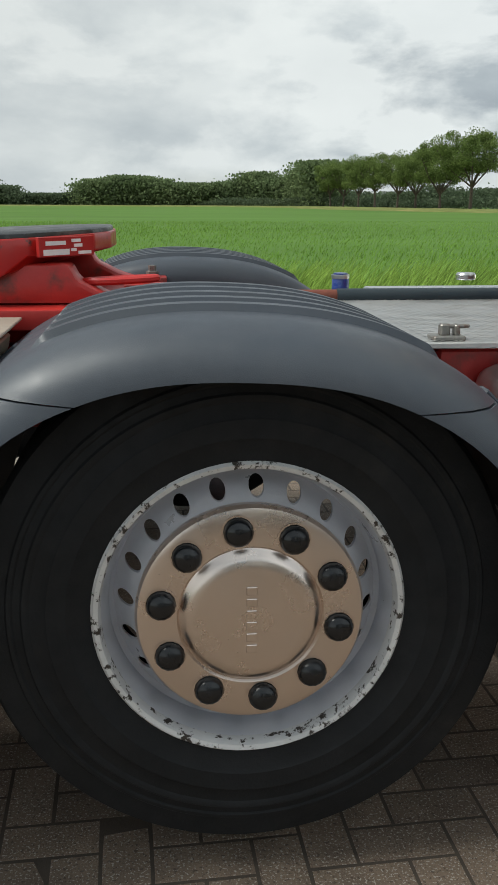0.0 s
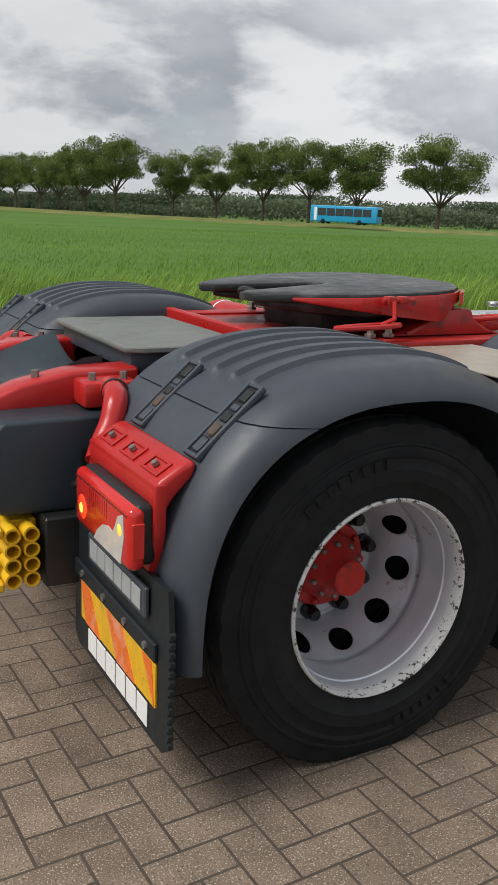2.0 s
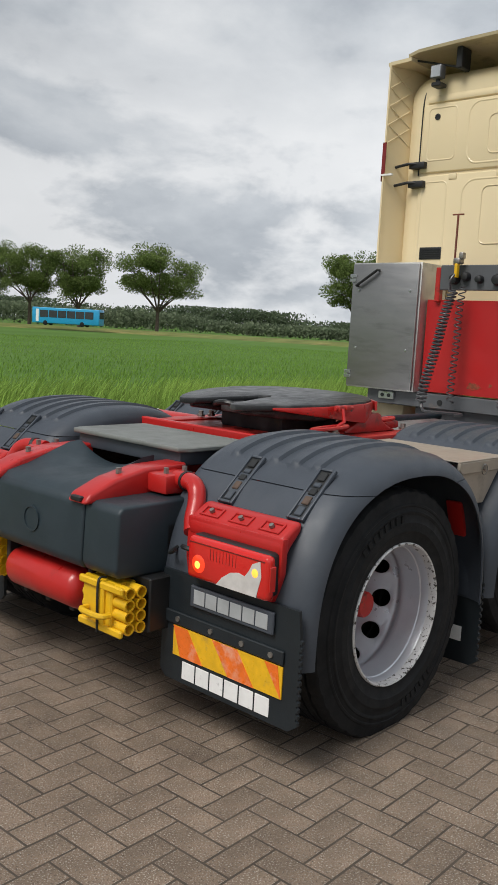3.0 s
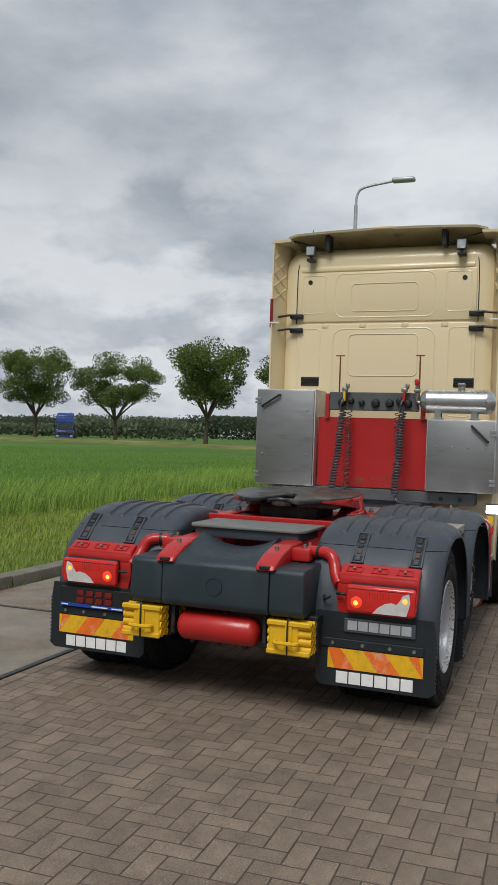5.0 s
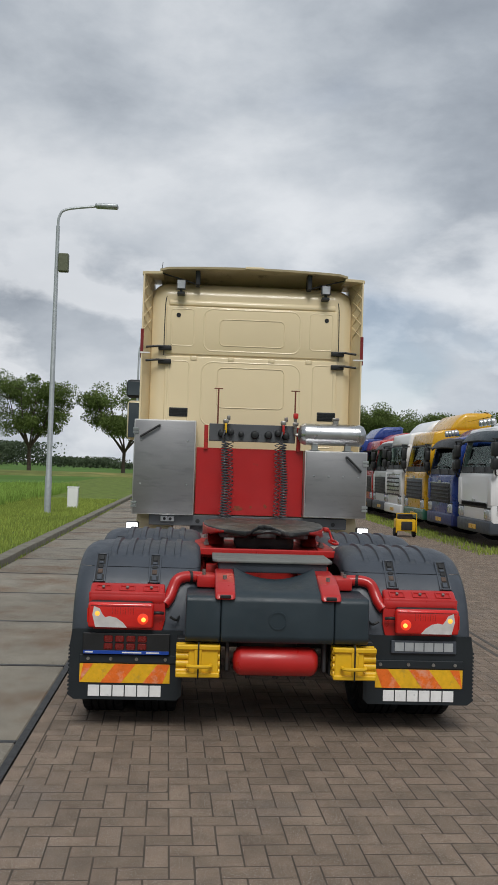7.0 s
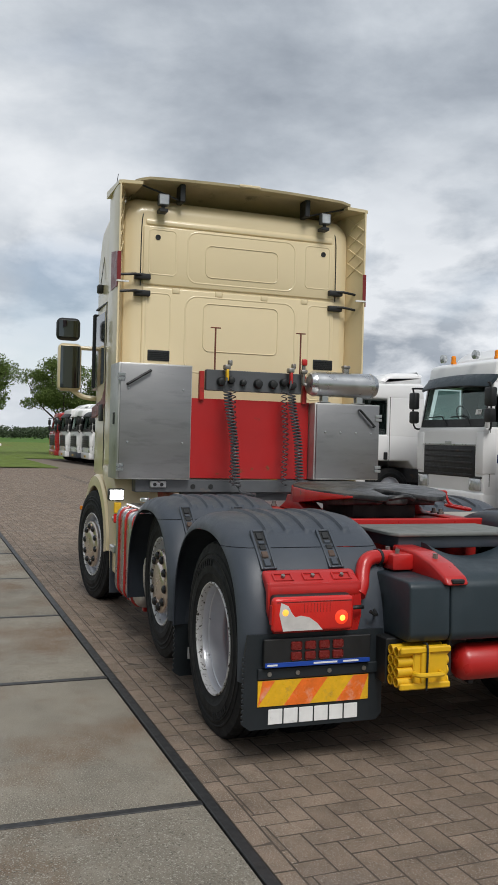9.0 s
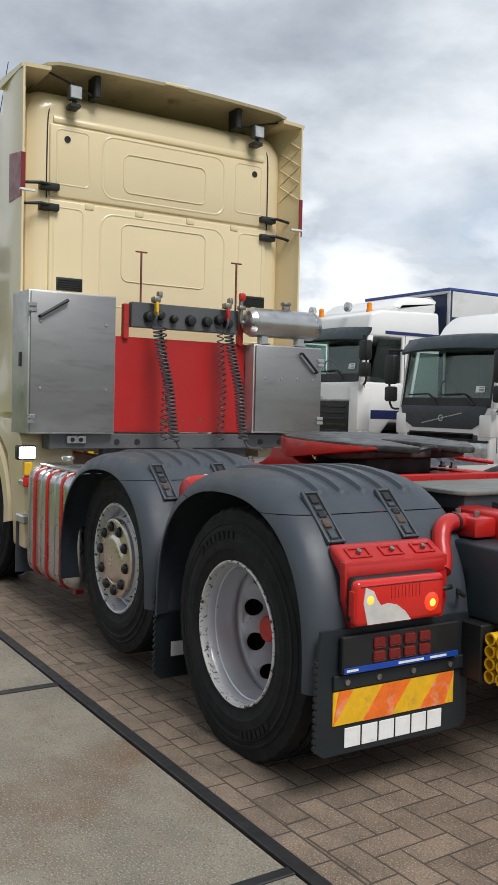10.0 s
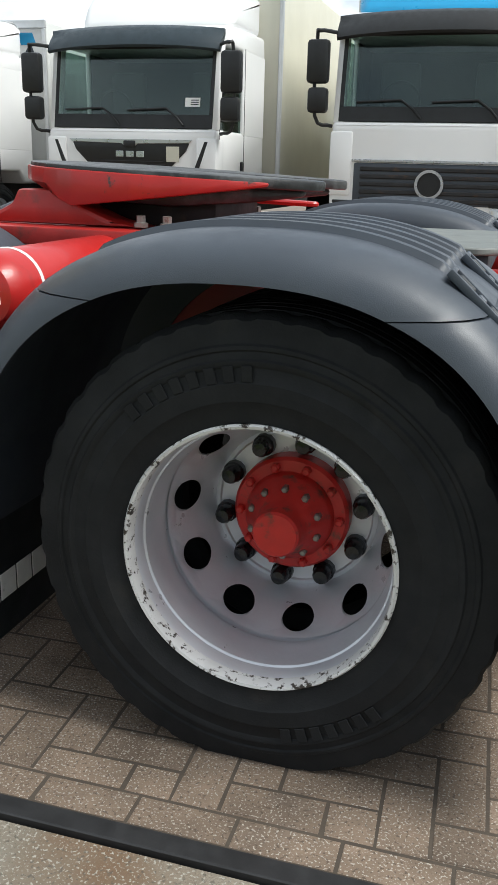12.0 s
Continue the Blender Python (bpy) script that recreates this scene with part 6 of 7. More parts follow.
# ---- parked trucks ----
def lorry(x, nose, paint, label, visor=None, height=2.95, wide=2.40, screen0=1.62, screen1=2.62, slope=0.16, roof=0.5, grille=M_BLACK, bumper=None, body=None, body_h=3.6,
          beacons=False, stripe=None, badge="bar", lamps=False, top=None, face=1.0, sign=True, group="row of parked trucks", turn=0.0, gt=None, nosepanel=False, vee=False):
    """A cab-over truck that faces along +y, its front at y = nose."""
    t = thing("parked_truck", Matrix.Translation((x, nose, 0)) @ Matrix.Rotation(radians(turn), 4, "Z"), label, "truck", group)
    h = wide / 2
    # cab: lower body, roof, pillars and rear wall round a hollow with clear panes
    bm = bmesh.new()
    prism(bm, [(-0.02, 0.55), (0.0, 0.80), (0.0, screen0 - 0.05), (-0.03, screen0), (-2.0, screen0), (-2.0, 0.95), (-1.75, 0.95), (-1.60, 1.12), (-0.75, 1.12), (-0.55, 0.90), (-0.50, 0.55)], "x", -h, h, 0.045, 3)
    cab = part("cab_body", bm, paint, t)
    bm = bmesh.new()
    prism(bm, [(-0.02 - slope, screen1 - 0.01), (-0.10 - slope, height - 0.08), (-0.35 - slope, height), (-1.95, height + 0.04), (-2.0, screen1 - 0.01)], "x", -h, h, 0.055, 3)
    part("cab_roof", bm, paint, t)
    part("cab_rear_wall", boxes((-h + 0.02, h - 0.02, -2.0, -1.93, screen0 - 0.05, screen1 + 0.05, 0.01, 1)), paint, t)
    for s in (1, -1):
        part("side_lining", boxes((*sorted(((h - 0.075) * s, (h - 0.062) * s)), -1.95, -1.04, screen0 - 0.02, screen1 + 0.02)), M_INNER, t)
        part("cab_rear_side", boxes((*sorted(((h - 0.06) * s, h * s)), -1.98, -1.03, screen0 - 0.04, screen1 + 0.04, 0.012, 1)), paint, t)
        bm = bmesh.new()
        prism(bm, [(-0.035, screen0 - 0.02), (-0.035 - slope, screen1 + 0.02), (-0.17 - slope, screen1 + 0.02), (-0.15, screen0 - 0.02)], "x", (h - 0.11) * s, h * s, 0.02, 2)
        part("front_pillar", bm, paint, t)
        seat = part("seat", boxes((*sorted((0.30 * s, 0.80 * s)), -1.25, -0.80, screen0 - 0.02, screen0 + 0.08, 0.04, 2), (*sorted((0.32 * s, 0.78 * s)), -1.32, -1.18, screen0, screen0 + 0.72, 0.05, 2)), M_INNER, t)
    part("dashboard", boxes((-h + 0.09, h - 0.09, -0.62, -0.12, screen0 - 0.02, screen0 + 0.10, 0.04, 2)), M_INNER, t)
    part("rear_lining", boxes((-h + 0.06, h - 0.06, -1.928, -1.90, screen0 - 0.01, screen1)), M_INNER, t)
    wheel = [(0.45 + 0.21 * math.cos(q), -0.62 + 0.08 * math.sin(q), screen0 + 0.26 + 0.19 * math.sin(q)) for q in [2 * math.pi * i / 24 for i in range(24)]]
    part("steering_wheel", tube(bmesh.new(), wheel, 0.016, 6, True), M_INNER, t)
    bm = bmesh.new()
    a = math.atan2(slope, screen1 - screen0)
    m = Matrix.Translation((0, -0.040, screen0)) @ Matrix.Rotation(a, 4, "X")
    hh = (screen1 - screen0) / math.cos(a)
    box(bm, -h + 0.085, h - 0.085, -0.005, 0.003, 0.02, hh - 0.01, 0, 1, m)
    pane = part("windscreen", bm, M_GLASS, t, "clear windscreen", smooth=False)
    pane.visible_shadow = False
    bm = bmesh.new()
    for b in ((-h + 0.06, h - 0.06, 0.0, 0.155), (-h + 0.06, h - 0.06, hh - 0.05, hh)):
        box(bm, b[0], b[1], -0.002, 0.010, b[2], b[3], 0.004, 1, m)
    for sx in (-1, 1):
        box(bm, *sorted((sx * (h - 0.105), sx * (h - 0.06))), -0.002, 0.010, 0.155, hh - 0.05, 0.004, 1, m)
    part("screen_seal", bm, M_BLACK, t)
    for sx in (-0.45, 0.35):
        bm = bmesh.new()
        tube(bm, [m @ Vector((sx + 0.50, 0.020, 0.20)), m @ Vector((sx + 0.02, 0.030, 0.22)), m @ Vector((sx - 0.12, 0.030, 0.12)), m @ Vector((sx - 0.20, 0.026, 0.03))], 0.012, 6)
        part("wiper", bm, M_BLACK, t)
    if sign:
        bm = bmesh.new()
        box(bm, -h + 0.22, -h + 0.40, 0.014, 0.019, 0.24, 0.34, 0, 1, m)
        part("paper_sign", bm, M_STICK, t, "white paper sign behind the screen")
        for i in range(3):
            bm = bmesh.new()
            box(bm, -h + 0.235, -h + 0.33, 0.019, 0.0205, 0.26 + i * 0.024, 0.27 + i * 0.024, 0, 1, m)
            part("sign_bar", bm, M_DARK, t)
    for s in (1, -1):
        bm = bmesh.new()
        prism(bm, [(-0.22 - slope * 0.4, screen0 + 0.02), (-0.30 - slope, screen1 - 0.04), (-0.98, screen1 - 0.04), (-1.0, screen0 - 0.10), (-0.6, screen0 - 0.10)], "x", (h - 0.028) * s, (h - 0.020) * s)
        sp = part("side_window", bm, M_GLASSD, t, smooth=False)
        sp.visible_shadow = False
        part("door_gap", boxes((*sorted(((h - 0.002) * s, (h + 0.004) * s)), -1.10, -1.088, 0.98, screen1 + 0.05)), M_DARK, t)
        part("door_gap", boxes((*sorted(((h - 0.002) * s, (h + 0.004) * s)), -0.14, -0.128, 0.75, screen0)), M_DARK, t)
        part("door_handle", boxes((*sorted(((h - 0.002) * s, (h + 0.025) * s)), -1.05, -0.95, 1.15, 1.32, 0.012, 1)), M_BLACK, t)
        mr = new("mirror")
        mr.parent = t
        part("mirror_arm", tube(bmesh.new(), smooth_path([(h * s, -0.12, screen1 - 0.02), ((h + 0.16) * s, 0.06, screen1 - 0.02), ((h + 0.20) * s, 0.02, screen1 - 0.1), ((h + 0.2) * s, 0.0, screen0 + 0.05), ((h + 0.02) * s, -0.1, screen0 - 0.05)], 4), 0.020, 6), M_BLACK, mr)
        part("main_mirror", boxes((*sorted(((h + 0.06) * s, (h + 0.30) * s)), -0.06, 0.08, screen0 + 0.38, screen1 - 0.10, 0.04, 2)), M_BLACK, mr)
        part("wide_mirror", boxes((*sorted(((h + 0.06) * s, (h + 0.28) * s)), -0.06, 0.08, screen0 + 0.08, screen0 + 0.34, 0.04, 2)), M_BLACK, mr)
        # front corner: step, lamp and wheel
        hl = part("headlamp", boxes((*sorted(((h - 0.44) * s, (h - 0.06) * s)), -0.08, 0.028, 0.66, 0.90, 0.03, 2)), M_HEAD, t, "clear headlamp")
        part("lamp_lid", boxes((*sorted(((h - 0.46) * s, (h - 0.04) * s)), -0.08, 0.018, 0.90, 0.935, 0.01, 1)), M_BLACK, hl)
        part("corner_panel", boxes((*sorted(((h - 0.24) * s, (h + 0.012) * s)), -0.28, 0.022, 0.98, screen0 - 0.10, 0.03, 2)), paint, t)
        wh = new("front_wheel")
        wh.parent = t
        bm = tyre_bm(r=0.48, y_out=h - 0.06, blocks=30, seg=36)
        bmesh.ops.transform(bm, matrix=Matrix.Translation((0, -1.18, 0.48)) @ Matrix.Rotation(-math.pi / 2 * s, 4, "Z"), verts=bm.verts)
        part("tyre", bm, M_RUBBER, wh)
        bm = bmesh.new()
        lathe(bm, [(0.30, h - 0.08), (0.26, h - 0.14), (0.15, h - 0.12), (0.13, h - 0.05), (0.0, h - 0.05)], 24, axis="x", c=(0, -1.18, 0.48))
        if s < 0:
            bmesh.ops.scale(bm, vec=(-1, 1, 1), verts=bm.verts)
        part("rim", bm, M_RIM, wh)
    gt = gt or screen0 - 0.28
    if vee:
        # shallow grille mouth that narrows downwards, with a bright upper edge and dark slots at the corners
        bm = prism(bmesh.new(), [(-0.74, gt), (0.74, gt), (0.70, gt - 0.09), (0.48, gt - 0.30), (-0.48, gt - 0.30), (-0.70, gt - 0.09)], "y", -0.05, 0.016, 0.012, 2)
        g = part("grille", bm, M_BLACK, t, "shallow dark grille mouth")
        bm = prism(bmesh.new(), [(-0.78, gt + 0.035), (0.78, gt + 0.035), (0.74, gt), (0.10, gt - 0.012), (0.06, gt - 0.05), (-0.06, gt - 0.05), (-0.10, gt - 0.012), (-0.74, gt)], "y", 0.004, 0.024, 0.004, 1)
        part("grille_trim", bm, M_STEEL, g, "bright upper edge")
        part("badge", boxes((-0.075, 0.075, 0.018, 0.034, gt - 0.055, gt + 0.020, 0.012, 2)), M_BLACK, g)
        for i in range(3):
            part("name_block", boxes((0.13 - 0.13 * i - 0.05, 0.13 - 0.13 * i + 0.05, 0.014, 0.026, gt - 0.165, gt - 0.095, 0.006, 1)), M_STEEL, g)
        part("blank_plate", boxes((-0.62, -0.46, 0.014, 0.022, gt - 0.21, gt - 0.04, 0.003, 1)), M_CREAMBOX, g)
        for i in range(3):
            part("grille_slat", boxes((-0.44, 0.44, 0.010, 0.022, gt - 0.28 + i * 0.032, gt - 0.268 + i * 0.032, 0.003, 1)), M_DARK, g)
        for sx in (1, -1):
            bm = prism(bmesh.new(), [(0.80 * sx, gt - 0.30), (0.86 * sx, gt - 0.30), (0.97 * sx, gt + 0.02), (0.93 * sx, gt + 0.02)], "y", 0.0, 0.026, 0.004, 1)
            part("corner_slot", bm, M_BLACK, t)
    else:
        g = part("grille", boxes((-h + 0.26, h - 0.26, -0.05, 0.016, 0.90, gt, 0.03, 2)), grille, t, "dark slatted grille")
    for i in range(0 if vee else 5):
        z = 0.93 + i * (gt - 0.94) / 5
        part("grille_slat", boxes((-h + 0.34, h - 0.34, 0.010, 0.034, z, z + 0.045, 0.008, 1)), M_DARK, g)
    bz = gt + 0.015
    if nosepanel:
        bm = bmesh.new()
        prism(bm, [(-h + 0.10, screen0 + 0.02), (h - 0.10, screen0 + 0.02), (h - 0.16, screen0 - 0.22), (h - 0.40, screen0 - 0.34), (-h + 0.40, screen0 - 0.34), (-h + 0.16, screen0 - 0.22)], "y", -0.02, 0.014, 0.006, 2)
        part("nose_panel", bm, M_GUARD, t, "grey panel under the windscreen")
        bm = bmesh.new()
        prism(bm, [(-0.45, screen0 - 0.08), (-0.45, screen0 - 0.095), (0.45, screen0 - 0.275), (0.45, screen0 - 0.26)], "y", 0.012, 0.020)
        part("diagonal_bar", bm, M_STEEL, t, "slim chrome bar")
    elif gt < screen0 - 0.15 and not vee:
        part("grille_trim", boxes((-h + 0.24, h - 0.24, 0.005, 0.022, gt, gt + 0.03, 0.006, 1)), M_STEEL, t)
    if badge == "star":
        bm = bmesh.new()
        lathe(bm, [(0.155, 0.030), (0.155, 0.050), (0.125, 0.050), (0.125, 0.030)], 36, axis="y", c=(0, 0, 1.12), close=True)
        part("badge_ring", bm, M_STEEL, t, "chrome ring badge")
        bm = bmesh.new()
        lathe(bm, [(0.125, 0.034), (0.0, 0.036)], 30, axis="y", c=(0, 0, 1.12))
        part("badge_disc", bm, M_BLACK, t)
    elif badge == "bar":
        part("badge", boxes((-0.11, 0.11, 0.012, 0.03, bz, bz + 0.07, 0.01, 1)), M_STEEL, t, "small chrome badge")
    elif badge == "blocks":
        part("badge", boxes((-0.10, 0.10, 0.012, 0.03, bz, bz + 0.08, 0.01, 1)), M_STEEL, t)
        for i in range(3):
            part("name_block", boxes((0.06 - 0.16 * i - 0.06, 0.06 - 0.16 * i + 0.06, 0.016, 0.040, bz - 0.20, bz - 0.10, 0.006, 1)), M_STEEL, t)
    part("bumper", boxes((-h, h, -0.5, 0.035, 0.32, 0.64, 0.05, 3)), bumper or paint, t)
    part("number_plate", boxes((-0.26, 0.26, 0.03, 0.042, 0.40, 0.51, 0.004, 1)), M_TRUCKYEL, t, "yellow number plate")
    if visor:
        bm = bmesh.new()
        y = -slope
        # bowed shell: its ends sweep back and droop, the lip hangs over the glass
        rows = []
        for i in range(17):
            u = -1 + i / 8
            back, droop = 0.13 * u ** 4, 0.045 * u * u
            rows.append([bm.verts.new(((h + 0.01) * u, y + q - back * (1.0 if q > 0 else 0.3), screen1 + w - droop)) for q, w in ((0.195, -0.055), (0.225, -0.030), (0.205, 0.020), (0.150, 0.090), (0.080, 0.160), (-0.02, 0.205), (-0.07, 0.205), (-0.07, 0.150), (0.050, 0.100), (0.120, 0.030))])
        for A, Bq in zip(rows, rows[1:]):
            for j in range(10):
                bm.faces.new((A[j], A[(j + 1) % 10], Bq[(j + 1) % 10], Bq[j]))
        bm.faces.new(rows[0])
        bm.faces.new(rows[-1])
        part("sun_visor", bm, visor, t, "dark bowed sun visor", angle=50)
    if roof:
        bm = bmesh.new()
        tp = height + roof
        prism(bm, [(-0.55 - slope, height - 0.01), (-0.75 - slope, height + roof * 0.55), (-1.15, tp - 0.03), (-1.9, tp), (-1.98, tp - 0.05), (-1.98, height - 0.01)], "x", -h + 0.06, h - 0.06, 0.14, 5)
        part("roof_deflector", bm, top or paint, t, "rounded roof deflector")
    if beacons:
        for sx in (-0.75, 0.75):
            bm = bmesh.new()
            lathe(bm, [(0.06, height), (0.06, height + 0.04), (0.05, height + 0.05), (0.05, height + 0.15), (0.03, height + 0.17), (0.0, height + 0.17)], 14, axis="z", c=(sx, -0.55, 0))
            part("beacon", bm, M_ORANGE, t, "amber beacon")
            bm = bmesh.new()
            lathe(bm, [(0.0, 0.06), (0.07, 0.05), (0.09, 0.02), (0.09, 0.09), (0.0, 0.10)], 16, axis="y", c=(sx * 0.75, -0.24, height + 0.07))
            part("spot_lamp", bm, M_HEAD, t)
    if lamps:
        for sx in (-0.42, -0.14, 0.14, 0.42):
            bm = bmesh.new()
            lathe(bm, [(0.0, 0.0), (0.08, -0.01), (0.09, -0.06), (0.05, -0.12), (0.0, -0.12)], 14, axis="y", c=(sx, -0.22, height + 0.08))
            part("roof_lamp", bm, M_HEAD, t)
    if stripe:
        for b in ((-h - 0.006, -h + 0.004, -1.97, -0.30, 1.20, 1.36), (h - 0.004, h + 0.006, -1.97, -0.30, 1.20, 1.36), (-h - 0.006, -h + 0.004, -1.97, -0.60, 2.78, 2.84)):
            part("stripe", boxes(b), stripe, t, "dark blue stripe")
    if body:
        bm = boxes((-1.25, 1.25, -8.8, -2.15, 0.95, body_h, 0.03, 2))
        bd = part("cargo_body", bm, body, t, "large cargo box body")
        part("body_rim", boxes((-1.262, 1.262, -2.16, -2.11, body_h - 0.10, body_h + 0.012, 0.01, 1), (-1.262, -1.20, -2.16, -2.11, 0.95, body_h - 0.1, 0.01, 1), (1.20, 1.262, -2.16, -2.11, 0.95, body_h - 0.1, 0.01, 1)), M_ALUSIDE, bd)
    part("chassis", boxes((-0.45, 0.45, -8.0, -1.5, 0.60, 0.95, 0.01, 1)), M_DARK, t)
    for y in (-6.6,):
        for s in (1, -1):
            bm = bmesh.new()
            lathe(bm, [(0.0, s * 0.72), (0.48, s * 0.74), (0.50, s * 0.80), (0.50, s * 1.18), (0.48, s * 1.22), (0.0, s * 1.20)], 28, axis="x", c=(0, y, 0.49))
            part("rear_wheel", bm, M_RUBBER, t)
    return t


NOSE = -7.30
lorry(0.55, NOSE, M_WHITE, "white parked truck with a grey slatted grille and ring badge", visor=M_BLACK, screen0=1.76, screen1=2.68, height=2.92, wide=2.20, badge="star", grille=M_GUARD, bumper=M_GUARD, body=M_CREAMBOX, top=M_CYAN, roof=0.55, gt=1.34)
lorry(4.05, NOSE, M_WHITE, "white parked box truck with a black visor and dark grille", visor=M_BUMPER, screen0=1.66, screen1=2.58, height=2.82, wide=2.12, badge="none", body=M_CREAMBOX, body_h=3.72, roof=0.55, gt=1.50, vee=True, bumper=M_GUARD)
nose_truck = lorry(7.50, NOSE + 0.05, M_WHITE, "white parked box truck with dark visor and grey nose", visor=M_BUMPER, screen0=1.44, screen1=2.42, height=2.60, wide=2.12, grille=M_GUARD, body=M_BOX, body_h=3.15, roof=0.48, gt=1.02, nosepanel=True, badge="none")
stripe_truck = lorry(10.80, NOSE + 0.05, M_WHITE, "white parked tractor with amber beacons and a blue stripe", visor=M_BUMPER, screen0=1.88, screen1=2.72, height=3.22, wide=2.34, beacons=True, stripe=M_STRIPE, body=M_NAVY, body_h=3.75, roof=0.34, gt=1.52)
bm = prism(bmesh.new(), [(-1.10, 2.84), (-0.86, 2.84), (-0.80, 3.00), (-1.04, 3.00)], "y", -2.150, -2.142)
part("blue_sign", bm, M_CYAN, nose_truck, "blue slanted sign on the box body")
bm = prism(bmesh.new(), [(-1.06, 2.74), (-0.92, 2.74), (-0.98, 2.84), (-1.02, 2.84)], "y", -2.150, -2.143)
part("grey_sign", bm, M_GUARD, nose_truck)
bm = bmesh.new()
lathe(bm, [(0.055, 0.014), (0.055, 0.026), (0.038, 0.026), (0.038, 0.014)], 24, axis="y", c=(0, 0, 1.265), close=True)
part("ring_badge", bm, M_STEEL, nose_truck, "small chrome ring badge")
part("white_tarp", boxes((-1.265, -1.252, -8.7, -2.2, 3.20, 3.70, 0.004, 1)), M_BOX, stripe_truck, "creased white tarpaulin along the top")
part("blue_edge", boxes((-1.27, 1.27, -8.8, -2.10, 3.705, 3.765, 0.01, 1)), M_BLUE, stripe_truck, "blue top edge")
ROW = -6.20
lorry(14.5, ROW, M_WHITE, "white parked tractor with a black lower front and round roof lamps", visor=M_BUMPER, screen0=1.72, screen1=2.52, height=2.86, wide=2.45, lamps=True, bumper=M_GUARD, roof=0.30, gt=1.02, group="row of parked tractors")
lorry(17.4, ROW, M_BLUE, "dark blue parked tractor with roof lamps", visor=M_BLACK, screen0=1.66, screen1=2.42, height=2.70, wide=2.4, lamps=True, roof=0.30, sign=False, bumper=M_STRIPE, gt=1.42, group="row of parked tractors")
lorry(20.2, ROW, M_TRUCKYEL, "yellow and green parked tractor", screen0=1.72, screen1=2.52, height=2.95, wide=2.4, bumper=M_GREEN, roof=0.55, gt=1.50, top=M_TRUCKYEL, grille=M_GUARD, stripe=M_GREEN, group="row of parked tractors")
lorry(23.0, ROW, M_WHITE, "white parked tractor with a large slatted grille", screen0=1.78, screen1=2.58, height=3.0, wide=2.4, bumper=M_WHITE, roof=0.45, gt=1.60, grille=M_STEEL, sign=False, group="row of parked tractors")
row = [(M_BOX, "grey-white parked tractor with a low roof", 0.0, M_GUARD), (M_TRUCKRED, "red parked tractor with a black front", 0.30, M_BLACK), (M_BLUE, "dark blue parked tractor with a high roof", 0.55, M_BLACK), (M_WHITE, "white parked tractor with green trim", 0.25, M_GREEN), (M_TRUCKRED, "red parked tractor with a blue lower front", 0.2, M_BLUE),
       (M_WHITE, "white parked tractor with a black bumper", 0.45, M_BLACK), (M_WHITE, "white parked tractor with a high roof", 0.50, M_WHITE), (M_WHITE, "white parked tractor far down the row", 0.35, M_GUARD), (M_WHITE, "white parked tractor far down the row", 0.30, M_WHITE), (M_TRUCKRED, "dark red parked tractor at the end of the row", 0.1, M_TRUCKRED)]
for i, (p, lab, rf, low) in enumerate(row):
    lorry(25.5 + i * 2.55, -6.30 + 0.08 * max(0.0, i * 2.55 - 2.5), p, lab, visor=M_BLACK if i % 2 == 0 else None, screen0=1.72, screen1=2.52, height=2.84 + 0.08 * (i % 3), wide=2.4, roof=rf, sign=False, bumper=low, gt=1.50, group="row of parked tractors")




# ---- white car on the lane ----
def small_car():
    c = thing("parked_car", pose(33.0, 0.45, 0, 0, 0, 90), "small white hatchback parked on the brick lane", "car")
    # drawn with its front towards +y
    bm = bmesh.new()
    prism(bm, [(0.0, 0.28), (0.03, 0.55), (-0.05, 0.72), (-0.95, 0.92), (-1.60, 1.42), (-1.9, 1.47), (-3.2, 1.45), (-3.75, 1.0), (-3.85, 0.5), (-3.8, 0.28)], "x", -0.84, 0.84, 0.08, 3)
    part("car_body", bm, M_WHITE, c)
    bm = bmesh.new()
    m = Matrix.Translation((0, -0.98, 0.95)) @ Matrix.Rotation(radians(52), 4, "X")
    box(bm, -0.68, 0.68, -0.01, 0.02, 0.02, 0.76, 0.02, 2, m)
    part("windscreen", bm, M_PANE, c)
    for s in (1, -1):
        bm = bmesh.new()
        prism(bm, [(-1.25, 0.98), (-1.72, 1.38), (-3.0, 1.38), (-3.35, 1.02)], "x", 0.838 * s, 0.848 * s)
        part("side_window", bm, M_PANE, c)
        part("headlamp", boxes((*sorted((0.50 * s, 0.80 * s)), -0.2, 0.02, 0.62, 0.76, 0.03, 2)), M_HEAD, c)
        part("door_mirror", boxes((*sorted((0.84 * s, 1.02 * s)), -1.35, -1.22, 0.98, 1.10, 0.03, 2)), M_WHITE, c)
        for y in (-0.75, -3.1):
            bm = bmesh.new()
            lathe(bm, [(0.0, 0.66), (0.29, 0.66), (0.31, 0.69), (0.31, 0.82), (0.29, 0.85), (0.20, 0.84), (0.0, 0.83)], 24, axis="x", c=(0, y, 0.31))
            if s < 0:
                bmesh.ops.scale(bm, vec=(-1, 1, 1), verts=bm.verts)
            part("wheel", bm, M_RUBBER, c)
    part("grille", boxes((-0.55, 0.55, 0.0, 0.045, 0.34, 0.52, 0.02, 2)), M_BLACK, c)
    part("number_plate", boxes((-0.26, 0.26, 0.03, 0.055, 0.42, 0.52, 0.004, 1)), M_TRUCKYEL, c)


small_car()


